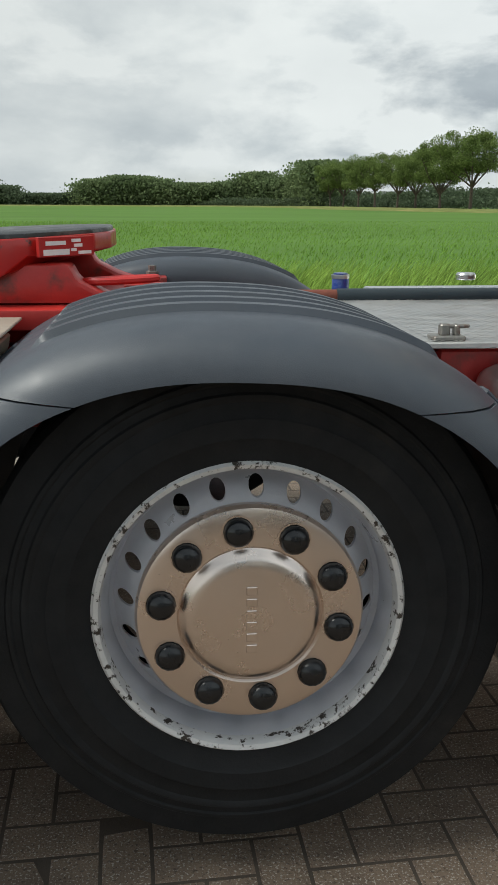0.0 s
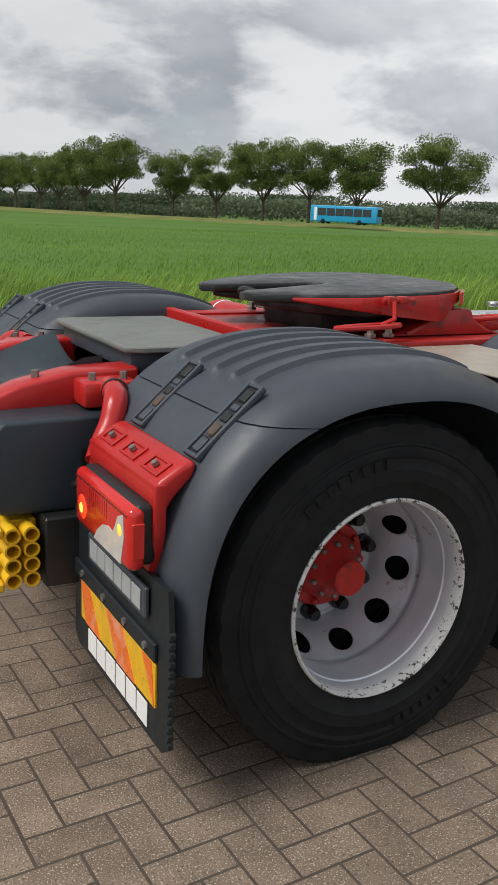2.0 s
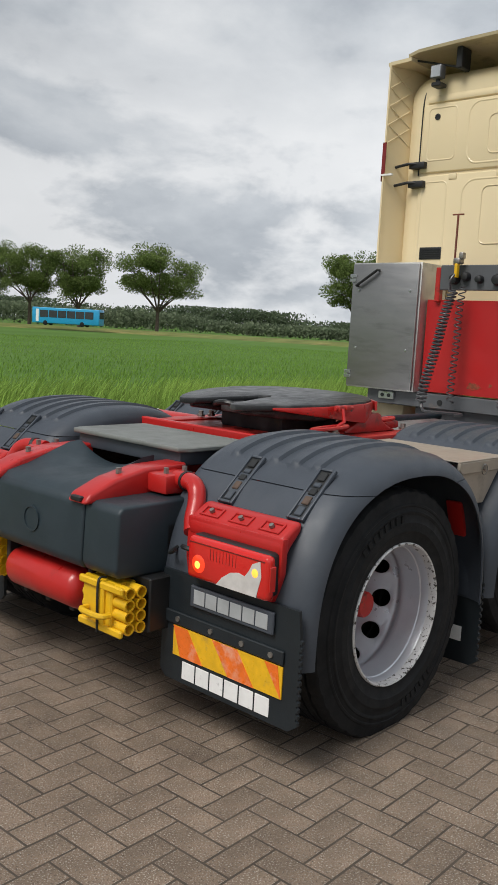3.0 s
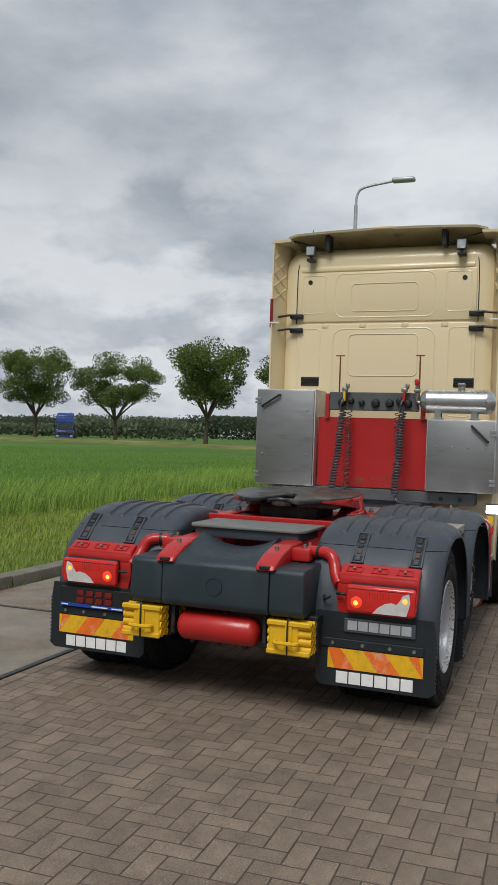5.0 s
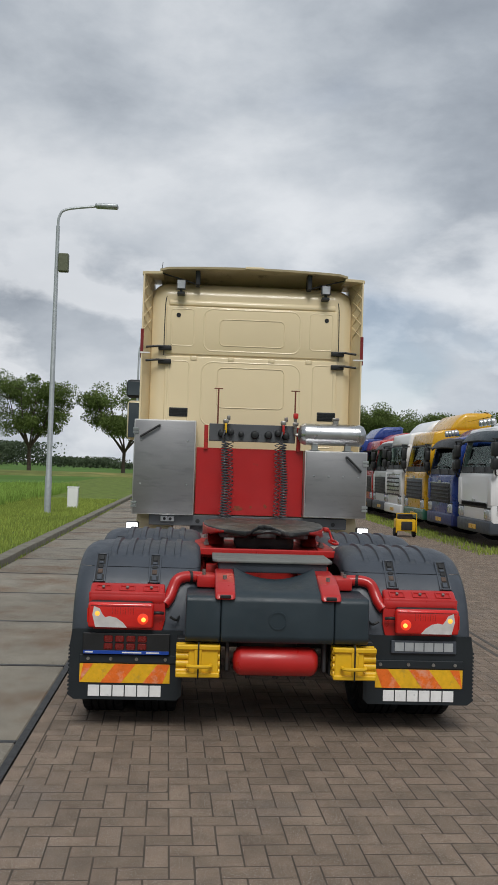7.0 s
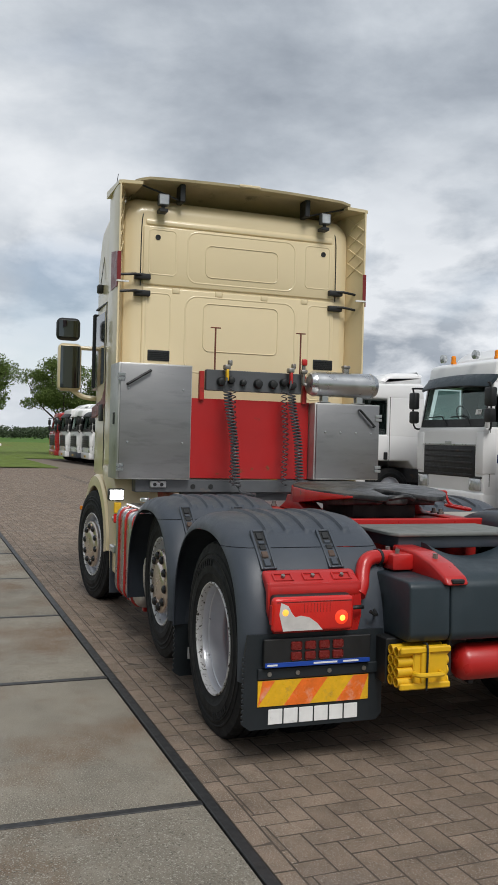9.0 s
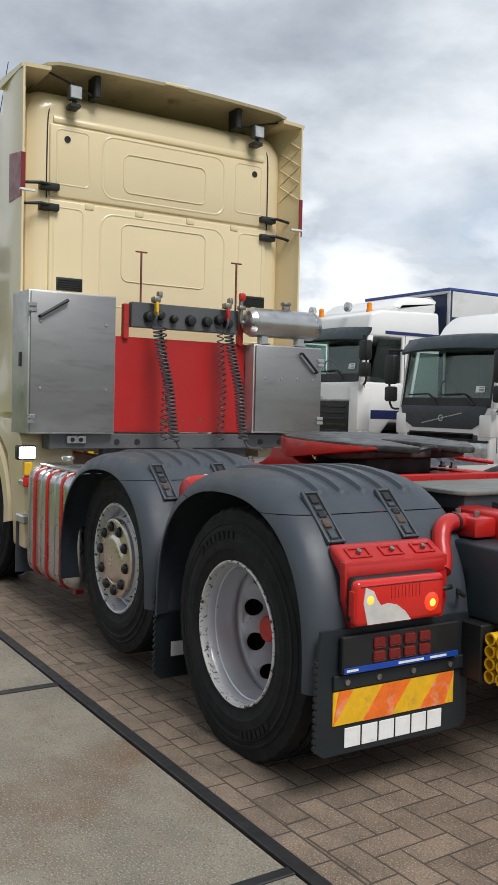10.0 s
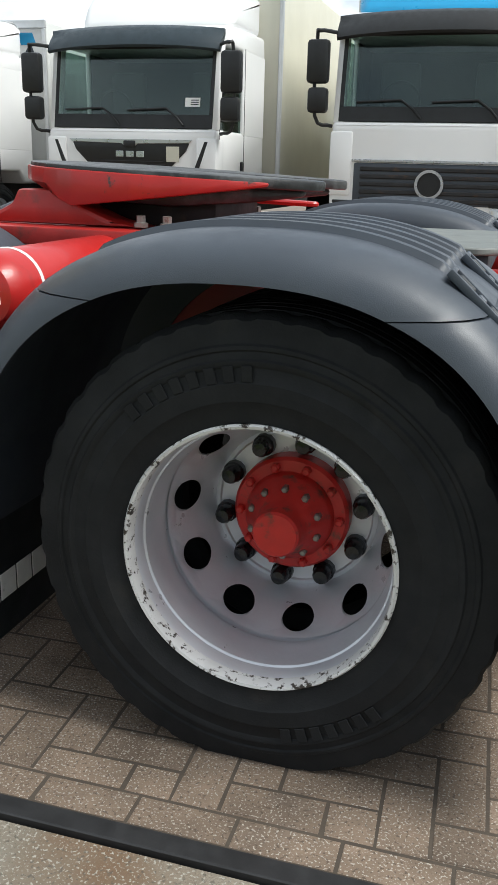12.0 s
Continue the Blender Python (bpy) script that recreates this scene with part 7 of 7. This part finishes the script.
# ---- bus on the far road ----
def bus():
    b = thing("city_bus", pose(69.9, 97.5, 0.60, 0, 0, -58) @ Matrix.Scale(0.8, 4), "light blue city bus on the far road", "bus")
    part("bus_body", boxes((-6.0, 6.0, -1.25, 1.25, 0.35, 3.0, 0.12, 3)), M_CYAN, b)
    for s in (1, -1):
        for i in range(6):
            part("bus_window", boxes((-4.6 + i * 1.62, -4.6 + i * 1.62 + 1.5, *sorted((1.245 * s, 1.262 * s)), 1.35, 2.55, 0.03, 1)), M_PANE, b)
        part("white_panel", boxes((-5.3, -4.8, *sorted((1.246 * s, 1.260 * s)), 0.6, 2.7, 0.02, 1)), M_WHITE, b)
        for x in (-3.6, 3.0):
            bm = bmesh.new()
            lathe(bm, [(0.0, s * 1.0), (0.46, s * 1.02), (0.48, s * 1.2), (0.30, s * 1.275), (0.0, s * 1.27)], 24, axis="y", c=(x, 0, 0.48))
            part("bus_wheel", bm, M_RUBBER, b)
    part("rear_window", boxes((5.99, 6.015, -1.0, 1.0, 1.5, 2.6, 0.03, 1)), M_PANE, b)
    part("front_window", boxes((-6.015, -5.99, -1.1, 1.1, 1.0, 2.7, 0.03, 1)), M_PANE, b)


bus()
lorry(99.2, 65.6, M_BLUE, "blue tractor passing on the far road", height=3.5, wide=2.4, roof=0.5, sign=False, group="vehicles on the far road", turn=118)


# ---- lamp posts, cabinet, flags ----
def lamp_post(x, y, h, arm=1.35, box_on=True):
    p = thing("street_lamp", pose(x, y, 0), "tall grey street lamp with a curved arm", "street lamp", "yard lamps")
    part("pole", tube(bmesh.new(), [(0, 0, -0.2), (0, 0, 1.2), (0, 0, 1.25), (0, 0, h - 0.5)], [0.10, 0.10, 0.085, 0.055], 14), M_GALV, p)
    part("arm", tube(bmesh.new(), smooth_path([(0, 0, h - 0.55), (0, -0.03, h - 0.2), (0, -0.25, h + 0.02), (0, -arm + 0.2, h + 0.16)], 5), 0.04, 10), M_GALV, p)
    bm = bmesh.new()
    box(bm, -0.14, 0.14, -arm - 0.45, -arm + 0.25, h + 0.10, h + 0.24, 0.06, 3)
    part("lamp_head", bm, M_GALV, p, "flat grey lamp head")
    if box_on:
        part("control_box", boxes((-0.12, 0.12, -0.36, -0.06, h - 1.9, h - 1.35, 0.02, 1)), material("olive_box", (0.12, 0.13, 0.08), 0.6), p, "olive control box")
    return p


lamp_post(20.8, 4.85, 9.35)
lamp_post(51, 4.2, 9.4, 1.35, False)
lamp_post(88, -14.9, 9.0, 1.35, False)
uc = thing("utility_cabinet", pose(24.6, 4.60, 0.05) @ Matrix.Scale(0.68, 4), "white weathered utility cabinet on the grass", "utility cabinet")
part("cabinet_box", boxes((-0.2, 0.2, -0.26, 0.26, 0.0, 1.10, 0.02, 2)), M_WHITE, uc)
part("cabinet_cap", boxes((-0.22, 0.22, -0.29, 0.29, 1.09, 1.16, 0.02, 2)), M_WHITE, uc)
part("cabinet_door", boxes((-0.208, -0.198, -0.22, 0.22, 0.12, 1.02, 0.004, 1)), M_WHITE, uc)
for i in range(3):
    fp = thing("flagpole", pose(58 + i * 3, 3.6 - i * 0.1, 0), "white flagpole with an orange flag", "flagpole", "flagpoles")
    part("pole", tube(bmesh.new(), [(0, 0, 0), (0, 0, 7.0)], [0.07, 0.045], 10), M_WHITE, fp)
    bm = bmesh.new()
    g = [[bm.verts.new((0.1 * math.sin(u * 0.9), -0.05 - u * 0.14, 6.8 - v * 0.5 - 0.02 * u * u)) for v in range(6)] for u in range(8)]
    for u in range(7):
        for v in range(5):
            bm.faces.new((g[u][v], g[u + 1][v], g[u + 1][v + 1], g[u][v + 1]))
    bmesh.ops.solidify(bm, geom=bm.faces, thickness=0.01)
    part("flag", bm, M_FLAG, fp, "orange flag hanging in the wind")

# small yellow generator cart beside the parked trucks
gc = thing("yellow_cart", pose(16.6, -5.05, 0) @ Matrix.Scale(0.62, 4), "small yellow machine cart beside the parked trucks", "cart")
part("cart_body", boxes((-0.3, 0.3, -0.4, 0.4, 0.25, 0.75, 0.04, 2)), M_YELLOW, gc)
part("cart_engine", boxes((-0.24, 0.28, -0.28, 0.30, 0.74, 0.98, 0.05, 2), (-0.33, -0.29, -0.25, 0.22, 0.30, 0.66, 0.03, 2)), M_DARK, gc, "dark engine block")
part("cart_frame", tube(bmesh.new(), [(-0.32, -0.42, 0.2), (-0.32, -0.42, 1.0), (-0.32, 0.42, 1.0), (-0.32, 0.42, 0.2)], 0.025, 8), M_YELLOW, gc)
for y in (-0.4, 0.4):
    bm = bmesh.new()
    lathe(bm, [(0.0, -0.06), (0.18, -0.06), (0.2, 0.0), (0.18, 0.06), (0.0, 0.06)], 18, axis="y", c=(0, y, 0.2))
    part("cart_wheel", bm, M_RUBBER, gc)


# ---- trees ----
rng = np.random.default_rng(7)


def leaf_cloud(centres, radii, count, size, flat=0.66):
    """Many small bent leaf clumps scattered over ragged balls; returns vertices and quads."""
    k = rng.integers(0, len(centres), count)
    d = rng.normal(size=(count, 3))
    d /= np.linalg.norm(d, axis=1)[:, None]
    rad = radii[k] * (0.15 + 0.95 * rng.random(count) ** 0.45)
    p = centres[k] + d * rad[:, None] * np.array([1, 1, flat])
    a = rng.normal(size=(count, 3))
    a /= np.linalg.norm(a, axis=1)[:, None]
    b = np.cross(a, rng.normal(size=(count, 3)))
    b /= np.linalg.norm(b, axis=1)[:, None]
    s = size * (0.5 + rng.random(count))[:, None]
    a, b = a * s, b * s * 0.7
    v = np.stack([p - a, p - b * 0.9, p + a, p + b], 1).reshape(-1, 3)
    f = np.arange(count * 4).reshape(-1, 4)
    return v, f


def tree_model(seed, h=13.0, spread=6.6, bare=0.32, leaves=26000, leaf=0.115):
    """A tree with a tapered trunk, forked limbs and a wind-blown open crown; built at the origin."""
    r = random.Random(seed)
    t = thing("tree", Matrix.Identity(4), "broadleaf roadside tree with forked limbs and an open wind-blown crown", "tree", "roadside trees")
    bm = bmesh.new()
    fork = h * bare * r.uniform(0.75, 1.0)
    tube(bm, [(0, 0, -0.4), (0.05, 0, fork * 0.5), (0.1, 0.05, fork)], [0.32, 0.25, 0.22], 9)
    cs, rs = [], []
    n = r.randint(7, 9)
    for i in range(n):
        az = 2 * math.pi * (i + r.uniform(-0.3, 0.3)) / n
        reach = spread * r.uniform(0.35, 0.92)
        top = h * r.uniform(0.86, 0.93) - 0.34 * reach
        tip = Vector((math.cos(az) * reach, math.sin(az) * reach, top))
        base = Vector((0.1, 0.05, fork * r.uniform(0.85, 1.0)))
        mid = base.lerp(tip, 0.5) + Vector((math.cos(az), math.sin(az), -0.4)) * 0.5
        path = smooth_path([base, base.lerp(mid, 0.5), mid, tip], 3)
        tube(bm, path, [0.14 * (1 - 0.85 * j / (len(path) - 1)) + 0.015 for j in range(len(path))], 6)
        for k in range(6):
            q = path[int(len(path) * r.uniform(0.45, 0.99))]
            end = q + Vector((r.uniform(-1, 1), r.uniform(-1, 1), r.uniform(-0.15, 0.8))) * 1.9
            tube(bm, [q, q.lerp(end, 0.5) + Vector((0, 0, 0.1)), end], [0.05, 0.03, 0.012], 5)
            cs.append(tuple(end))
            rs.append(r.uniform(0.9, 1.7))
        cs.append(tuple(tip))
        rs.append(r.uniform(1.2, 1.9))
    cs.append((0.4, 0.2, h * 0.90))
    rs.append(1.9)
    part("trunk", bm, M_BARK, t)
    v, f = leaf_cloud(np.array(cs), np.array(rs), leaves, leaf)
    crown = numpy_mesh("crown", v, f, M_LEAF, t)
    return t


models = [tree_model(s) for s in (3, 8, 15, 21)]
spots = [(86, 97.5, 13.3), (78, 106, 12.5), (74, 113, 12.5), (70, 120, 12.7), (66, 128, 11.5), (62, 136, 11.0), (56, 147, 13.5), (55, 160, 12), (54, 172, 11.5), (54, 185, 12), (53, 200, 12), (53, 216, 12), (53, 233, 12), (53, 250, 12.5), (53, 267, 12),
         (103, 73, 13.5), (107, 62, 13), (100, 44.6, 14.3), (108, 35, 13.2), (112, 22, 13), (116, 10, 13)]
used = set()
for i, (x, y, h) in enumerate(spots):
    m = Matrix.Translation((x, y, 0.2)) @ Matrix.Rotation(i * 2.1, 4, "Z") @ Matrix.Scale(h / 13.0, 4)
    k = i % 4
    if k not in used:
        used.add(k)
        models[k].matrix_basis = m
    else:
        c = copy_thing(models[k], m)
        c.matrix_basis = m
# trees behind the row of parked trucks
for i, (x, y, h) in enumerate(((62, -1.2, 7.6), (63, -7.4, 7.6), (64, -12.6, 7.0), (65, -15.2, 6.9), (66, -17.6, 7.0), (66, -20.2, 6.8), (67, -23.5, 7.2), (66, -27, 7.0))):
    m = Matrix.Translation((x, y, 0)) @ Matrix.Rotation(i * 1.7 + 0.6, 4, "Z") @ Matrix.Scale(h / 13.0, 4)
    c = copy_thing(models[(i + 1) % 4], m)
    c.matrix_basis = m


def far_wood(name, pts, h0, h1, count, leaf, mat, label, depth=6.0):
    """A belt of distant wood along a line of points."""
    P = np.array(pts, float)
    seg = rng.integers(0, len(P) - 1, count)
    t = rng.random(count)
    line = P[seg] + (P[seg + 1] - P[seg]) * t[:, None]
    s = np.array([noise.noise((float(x) * 0.035, float(y) * 0.035, 1.3)) + 0.5 * noise.noise((float(x) * 0.11, float(y) * 0.11, 7.0)) for x, y in line])
    s2 = np.array([noise.noise((float(x) * 0.22, float(y) * 0.22, 4.0)) for x, y in line])
    top = h0 + (h1 - h0) * np.clip(0.5 + s * 1.2 + 0.6 * s2, 0, 1)
    z = top * rng.random(count) ** 0.6
    c = np.column_stack([line + rng.normal(size=(count, 2)) * depth * 0.5, z])
    a = rng.normal(size=(count, 3))
    a /= np.linalg.norm(a, axis=1)[:, None]
    b = np.cross(a, rng.normal(size=(count, 3)))
    b /= np.linalg.norm(b, axis=1)[:, None]
    k = leaf * (0.5 + rng.random(count))[:, None]
    v = np.stack([c - a * k, c - b * k, c + a * k, c + b * k], 1).reshape(-1, 3)
    ob = numpy_mesh(name, v, np.arange(count * 4).reshape(-1, 4), mat)
    return tagged(ob, label, "woodland", kind="stuff")


far_wood("far_wood", [(-20, 334), (0, 330), (30, 318), (52, 296), (54, 262)], 8, 13.5, 110000, 0.36, M_LEAFWOOD, "dense dark green tree line at the field's far edge")
far_wood("low_far_wood", [(-260, 352), (-120, 350), (-60, 345), (-16, 340)], 4.5, 9.5, 90000, 0.36, M_LEAFFAR, "lower tree line with gaps at the field's far edge")
far_wood("distant_wood", [(60, 420), (140, 330), (230, 240), (300, 150), (330, 60)], 4, 9, 120000, 0.34, M_LEAFFAR, "distant belt of wood, its leaf colour greyed for haze", 10)
far_wood("distant_hedge", [(332, 56), (335, -60), (300, -160)], 1.5, 4.5, 40000, 0.34, M_LEAFFAR, "low distant hedge beyond the yard", 8)
far_wood("willow_bushes", [(100, 210), (140, 170), (175, 125), (190, 90)], 2.5, 5.5, 20000, 0.30, M_LEAFPALE, "pale willow bushes along the far ditch", 5)
far_wood("roadside_hedge", [(20, 320), (60, 250), (64, 200), (75, 150)], 1.5, 3, 16000, 0.22, M_LEAFFAR, "low hedge along the far road", 3)

# bank of dry grass along the far road
bm = bmesh.new()
line = [(-240, 326), (0, 322), (46, 270), (48, 190), (54, 142), (72, 108), (88, 86), (98, 62), (100, 40), (106, 12), (112, -6)]
rows = []
for i, (x, y) in enumerate(line):
    a = Vector(line[max(0, i - 1)])
    b = Vector(line[min(len(line) - 1, i + 1)])
    d = (b - a).normalized()
    nrm = Vector((d.y, -d.x))
    rows.append([bm.verts.new((x + nrm.x * o * -1, y + nrm.y * o * -1, z)) for o, z in ((-7, 0.0), (-3, 0.35), (2, 0.5), (9, 0.45), (12, 0.0))])
for A, Bq in zip(rows, rows[1:]):
    for j in range(4):
        bm.faces.new((A[j], A[j + 1], Bq[j + 1], Bq[j]))
tagged(part("road_bank", bm, M_BANK), "low bank of dry and green grass along the far road", "bank", kind="structure")


# ---- grasses ----
def blades(name, n, xr, yr, h0, h1, width, mat, label, z=0.08, lean=0.5, clump=None, thin=1.0):
    x = rng.uniform(*xr, n)
    y = yr[0] + (yr[1] - yr[0]) * rng.random(n) ** thin
    if clump:
        keep = np.array([noise.noise((float(a) * clump, float(b) * clump, 2.0)) for a, b in zip(x, y)]) > rng.uniform(-0.5, 0.35, n)
        x, y = x[keep], y[keep]
        n = len(x)
    h = rng.uniform(h0, h1, n)
    az = rng.uniform(0, 2 * np.pi, n)
    wx, wy = np.cos(az) * width, np.sin(az) * width
    lx = h * lean * rng.uniform(0.2, 1.0, n)
    ly = h * lean * rng.uniform(-0.35, 0.35, n)
    zz = np.full(n, z)
    p0 = np.column_stack([x - wx, y - wy, zz])
    p1 = np.column_stack([x + wx, y + wy, zz])
    m0 = np.column_stack([x - wx * 0.8 + lx * 0.35, y - wy * 0.8 + ly * 0.35, zz + h * 0.6])
    m1 = np.column_stack([x + wx * 0.8 + lx * 0.35, y + wy * 0.8 + ly * 0.35, zz + h * 0.6])
    tp = np.column_stack([x + lx, y + ly, zz + h * 0.95])
    v = np.stack([p0, p1, m1, m0, tp], 1).reshape(-1, 3)
    f = []
    for i in range(n):
        o = 5 * i
        f.append((o, o + 1, o + 2, o + 3))
        f.append((o + 3, o + 2, o + 4))
    return tagged(numpy_mesh(name, v, f, mat), label, "grass", kind="stuff")


blades("tall_grass", 60000, (-8, 45), (7.0, 10.5), 0.20, 0.62, 0.008, M_REED, "tall green reed grass bent by the wind", 0.05, 0.7, 0.8)
blades("lawn_grass", 70000, (-4, 32), (KERB_Y + 0.12, 8.0), 0.04, 0.13, 0.006, M_GRASS, "short mown grass", 0.09, 0.6)
blades("wheat", 110000, (-12, 60), (10.0, 62.0), 0.06, 0.17, 0.011, M_WHEAT, "young wheat blades", 0.0, 0.7, thin=2.0)
blades("weeds", 9000, (12, 32), (-6.4, -5.5), 0.03, 0.14, 0.008, M_GRASS, "weeds growing along the parked row", -0.01, 0.6, 1.2)
blades("kerb_weeds", 2500, (-6, 30), (KERB_Y - 0.14, KERB_Y - 0.09), 0.02, 0.09, 0.004, M_GRASS, "weeds in the joint under the kerb", -0.01, 0.6, 2.0)
fv, ff = [], []
for i in range(900):
    x, y, z = rng.uniform(-2, 30), rng.uniform(KERB_Y + 0.3, 7.5), 0.18 + rng.uniform(0, 0.08)
    o = len(fv)
    fv += [(x - 0.012, y, z), (x, y - 0.012, z + 0.004), (x + 0.012, y, z), (x, y + 0.012, z + 0.004)]
    ff.append((o, o + 1, o + 2, o + 3))
tagged(numpy_mesh("buttercups", fv, ff, M_FLOWER), "small yellow flowers in the verge", "flowers", kind="stuff")

drain = thing("lane_gutter", Matrix.Identity(4), "row of dark flat gutter stones across the brick lane", "gutter", kind="structure")
for k in range(70):
    for y in (-2.475, -2.355):
        part("gutter_stone", boxes((1.8 + k * 0.40, 2.195 + k * 0.40, y, y + 0.04, -0.05, 0.0035, 0.002, 1)), M_GUTTER, drain)
# ---- paving bricks in herringbone ----
BW, TURN_C, TURN_S, BX, BY = 0.10582, 0.999619, 0.027603, 0.0737, 0.0173
BL, GAP = 2 * BW, 0.0082


def turned(i, j):
    """World place of a point of the bond's grid, which lies slightly askew to the lane."""
    return BX + BW * (i * TURN_C - j * TURN_S), BY + BW * (i * TURN_S + j * TURN_C)


def herringbone(x0, x1, y0, y1):
    out = []
    for i in range(int(x0 / BW) - 20, int(x1 / BW) + 20):
        for j in range(int(y0 / BW) - 30, int(y1 / BW) + 30):
            if (j - i + 2) % 4 == 0:
                for di, dj, kind in ((1.0, 0.5, 0), (0.5, 2.0, 1)):
                    x, y = turned(i + di, j + dj)
                    if x0 < x < x1 and y0 < y < y1:
                        out.append((x, y, kind))
    return out


pave = thing("brick_pavement", Matrix.Identity(4), "brown herringbone paving bricks with pale speckles", "pavement", kind="structure")
PAVE_Y = 1.384
pieces = herringbone(-9.0, 36.0, -8.2, PAVE_Y + 0.10)
# straight course along the concrete lane, laid lengthwise
pieces += [(-9.0 + k * 0.2115, 1.4275, 2) for k in range(212)]
dv = np.array([(-1, -1, 0), (1, -1, 0), (1, 1, 0), (-1, 1, 0)])


def brick_arrays(px, py, kind, dz, tilt):
    hx = np.where(kind == 0, BL / 2, np.where(kind == 1, BW / 2, 0.2115 / 2)) - GAP / 2
    hy = np.where(kind == 0, BW / 2, np.where(kind == 1, BL / 2, 0.0435)) - GAP / 2
    c, s = np.where(kind == 2, 1.0, TURN_C), np.where(kind == 2, 0.0, TURN_S)
    top = np.where(kind == 2, 9.0, PAVE_Y - GAP / 2)
    rows = []
    for inset, z in ((0.0, -0.03), (0.0, -0.0006), (0.0018, 0.0)):
        for sx, sy, _ in dv:
            ax, ay = sx * (hx - inset), sy * (hy - inset)
            rows.append(np.column_stack([px + ax * c - ay * s, np.minimum(py + ax * s + ay * c, top - inset), z + dz + tilt[:, 0] * sx * hx + tilt[:, 1] * sy * hy]))
    return np.stack(rows, 1)


quads = [(8, 9, 10, 11)] + [(4 + i, 4 + (i + 1) % 4, 8 + (i + 1) % 4, 8 + i) for i in range(4)] + [(i, (i + 1) % 4, 4 + (i + 1) % 4, 4 + i) for i in range(4)]
arr = np.array([(x, y, k) for x, y, k in pieces])
near = (np.abs(arr[:, 0] + 1.75) < 1.05) & (np.abs(arr[:, 1] + 1.75) < 0.80) & (arr[:, 2] < 2)
near_idx = np.where(near)[0][:300]
mask = np.ones(len(arr), bool)
mask[near_idx] = False
rest = arr[mask]
dz = rng.uniform(0, 0.0008, len(rest))
tl = rng.normal(0, 0.003, (len(rest), 2))
V = brick_arrays(rest[:, 0], rest[:, 1], rest[:, 2], dz, tl).reshape(-1, 3)
F = (np.array(quads)[None] + 12 * np.arange(len(rest))[:, None, None]).reshape(-1, 4)
tagged(numpy_mesh("far_bricks", V, F, M_BRICK, pave), kind="stuff")
shared = []
for kind in (0, 1):
    V1 = brick_arrays(np.zeros(1), np.zeros(1), np.array([kind]), np.zeros(1), np.zeros((1, 2))).reshape(-1, 3)
    me = bpy.data.meshes.new("brick")
    me.from_pydata(V1.tolist(), [], quads)
    me.materials.append(M_BRICKP)
    shared.append(me)
for x, y, k in arr[near_idx]:
    b = new("brick", shared[int(k)])
    b.parent = pave
    b.matrix_basis = pose(x, y, rng.uniform(0, 0.0008), rng.normal(0, 0.15), rng.normal(0, 0.15), 0)
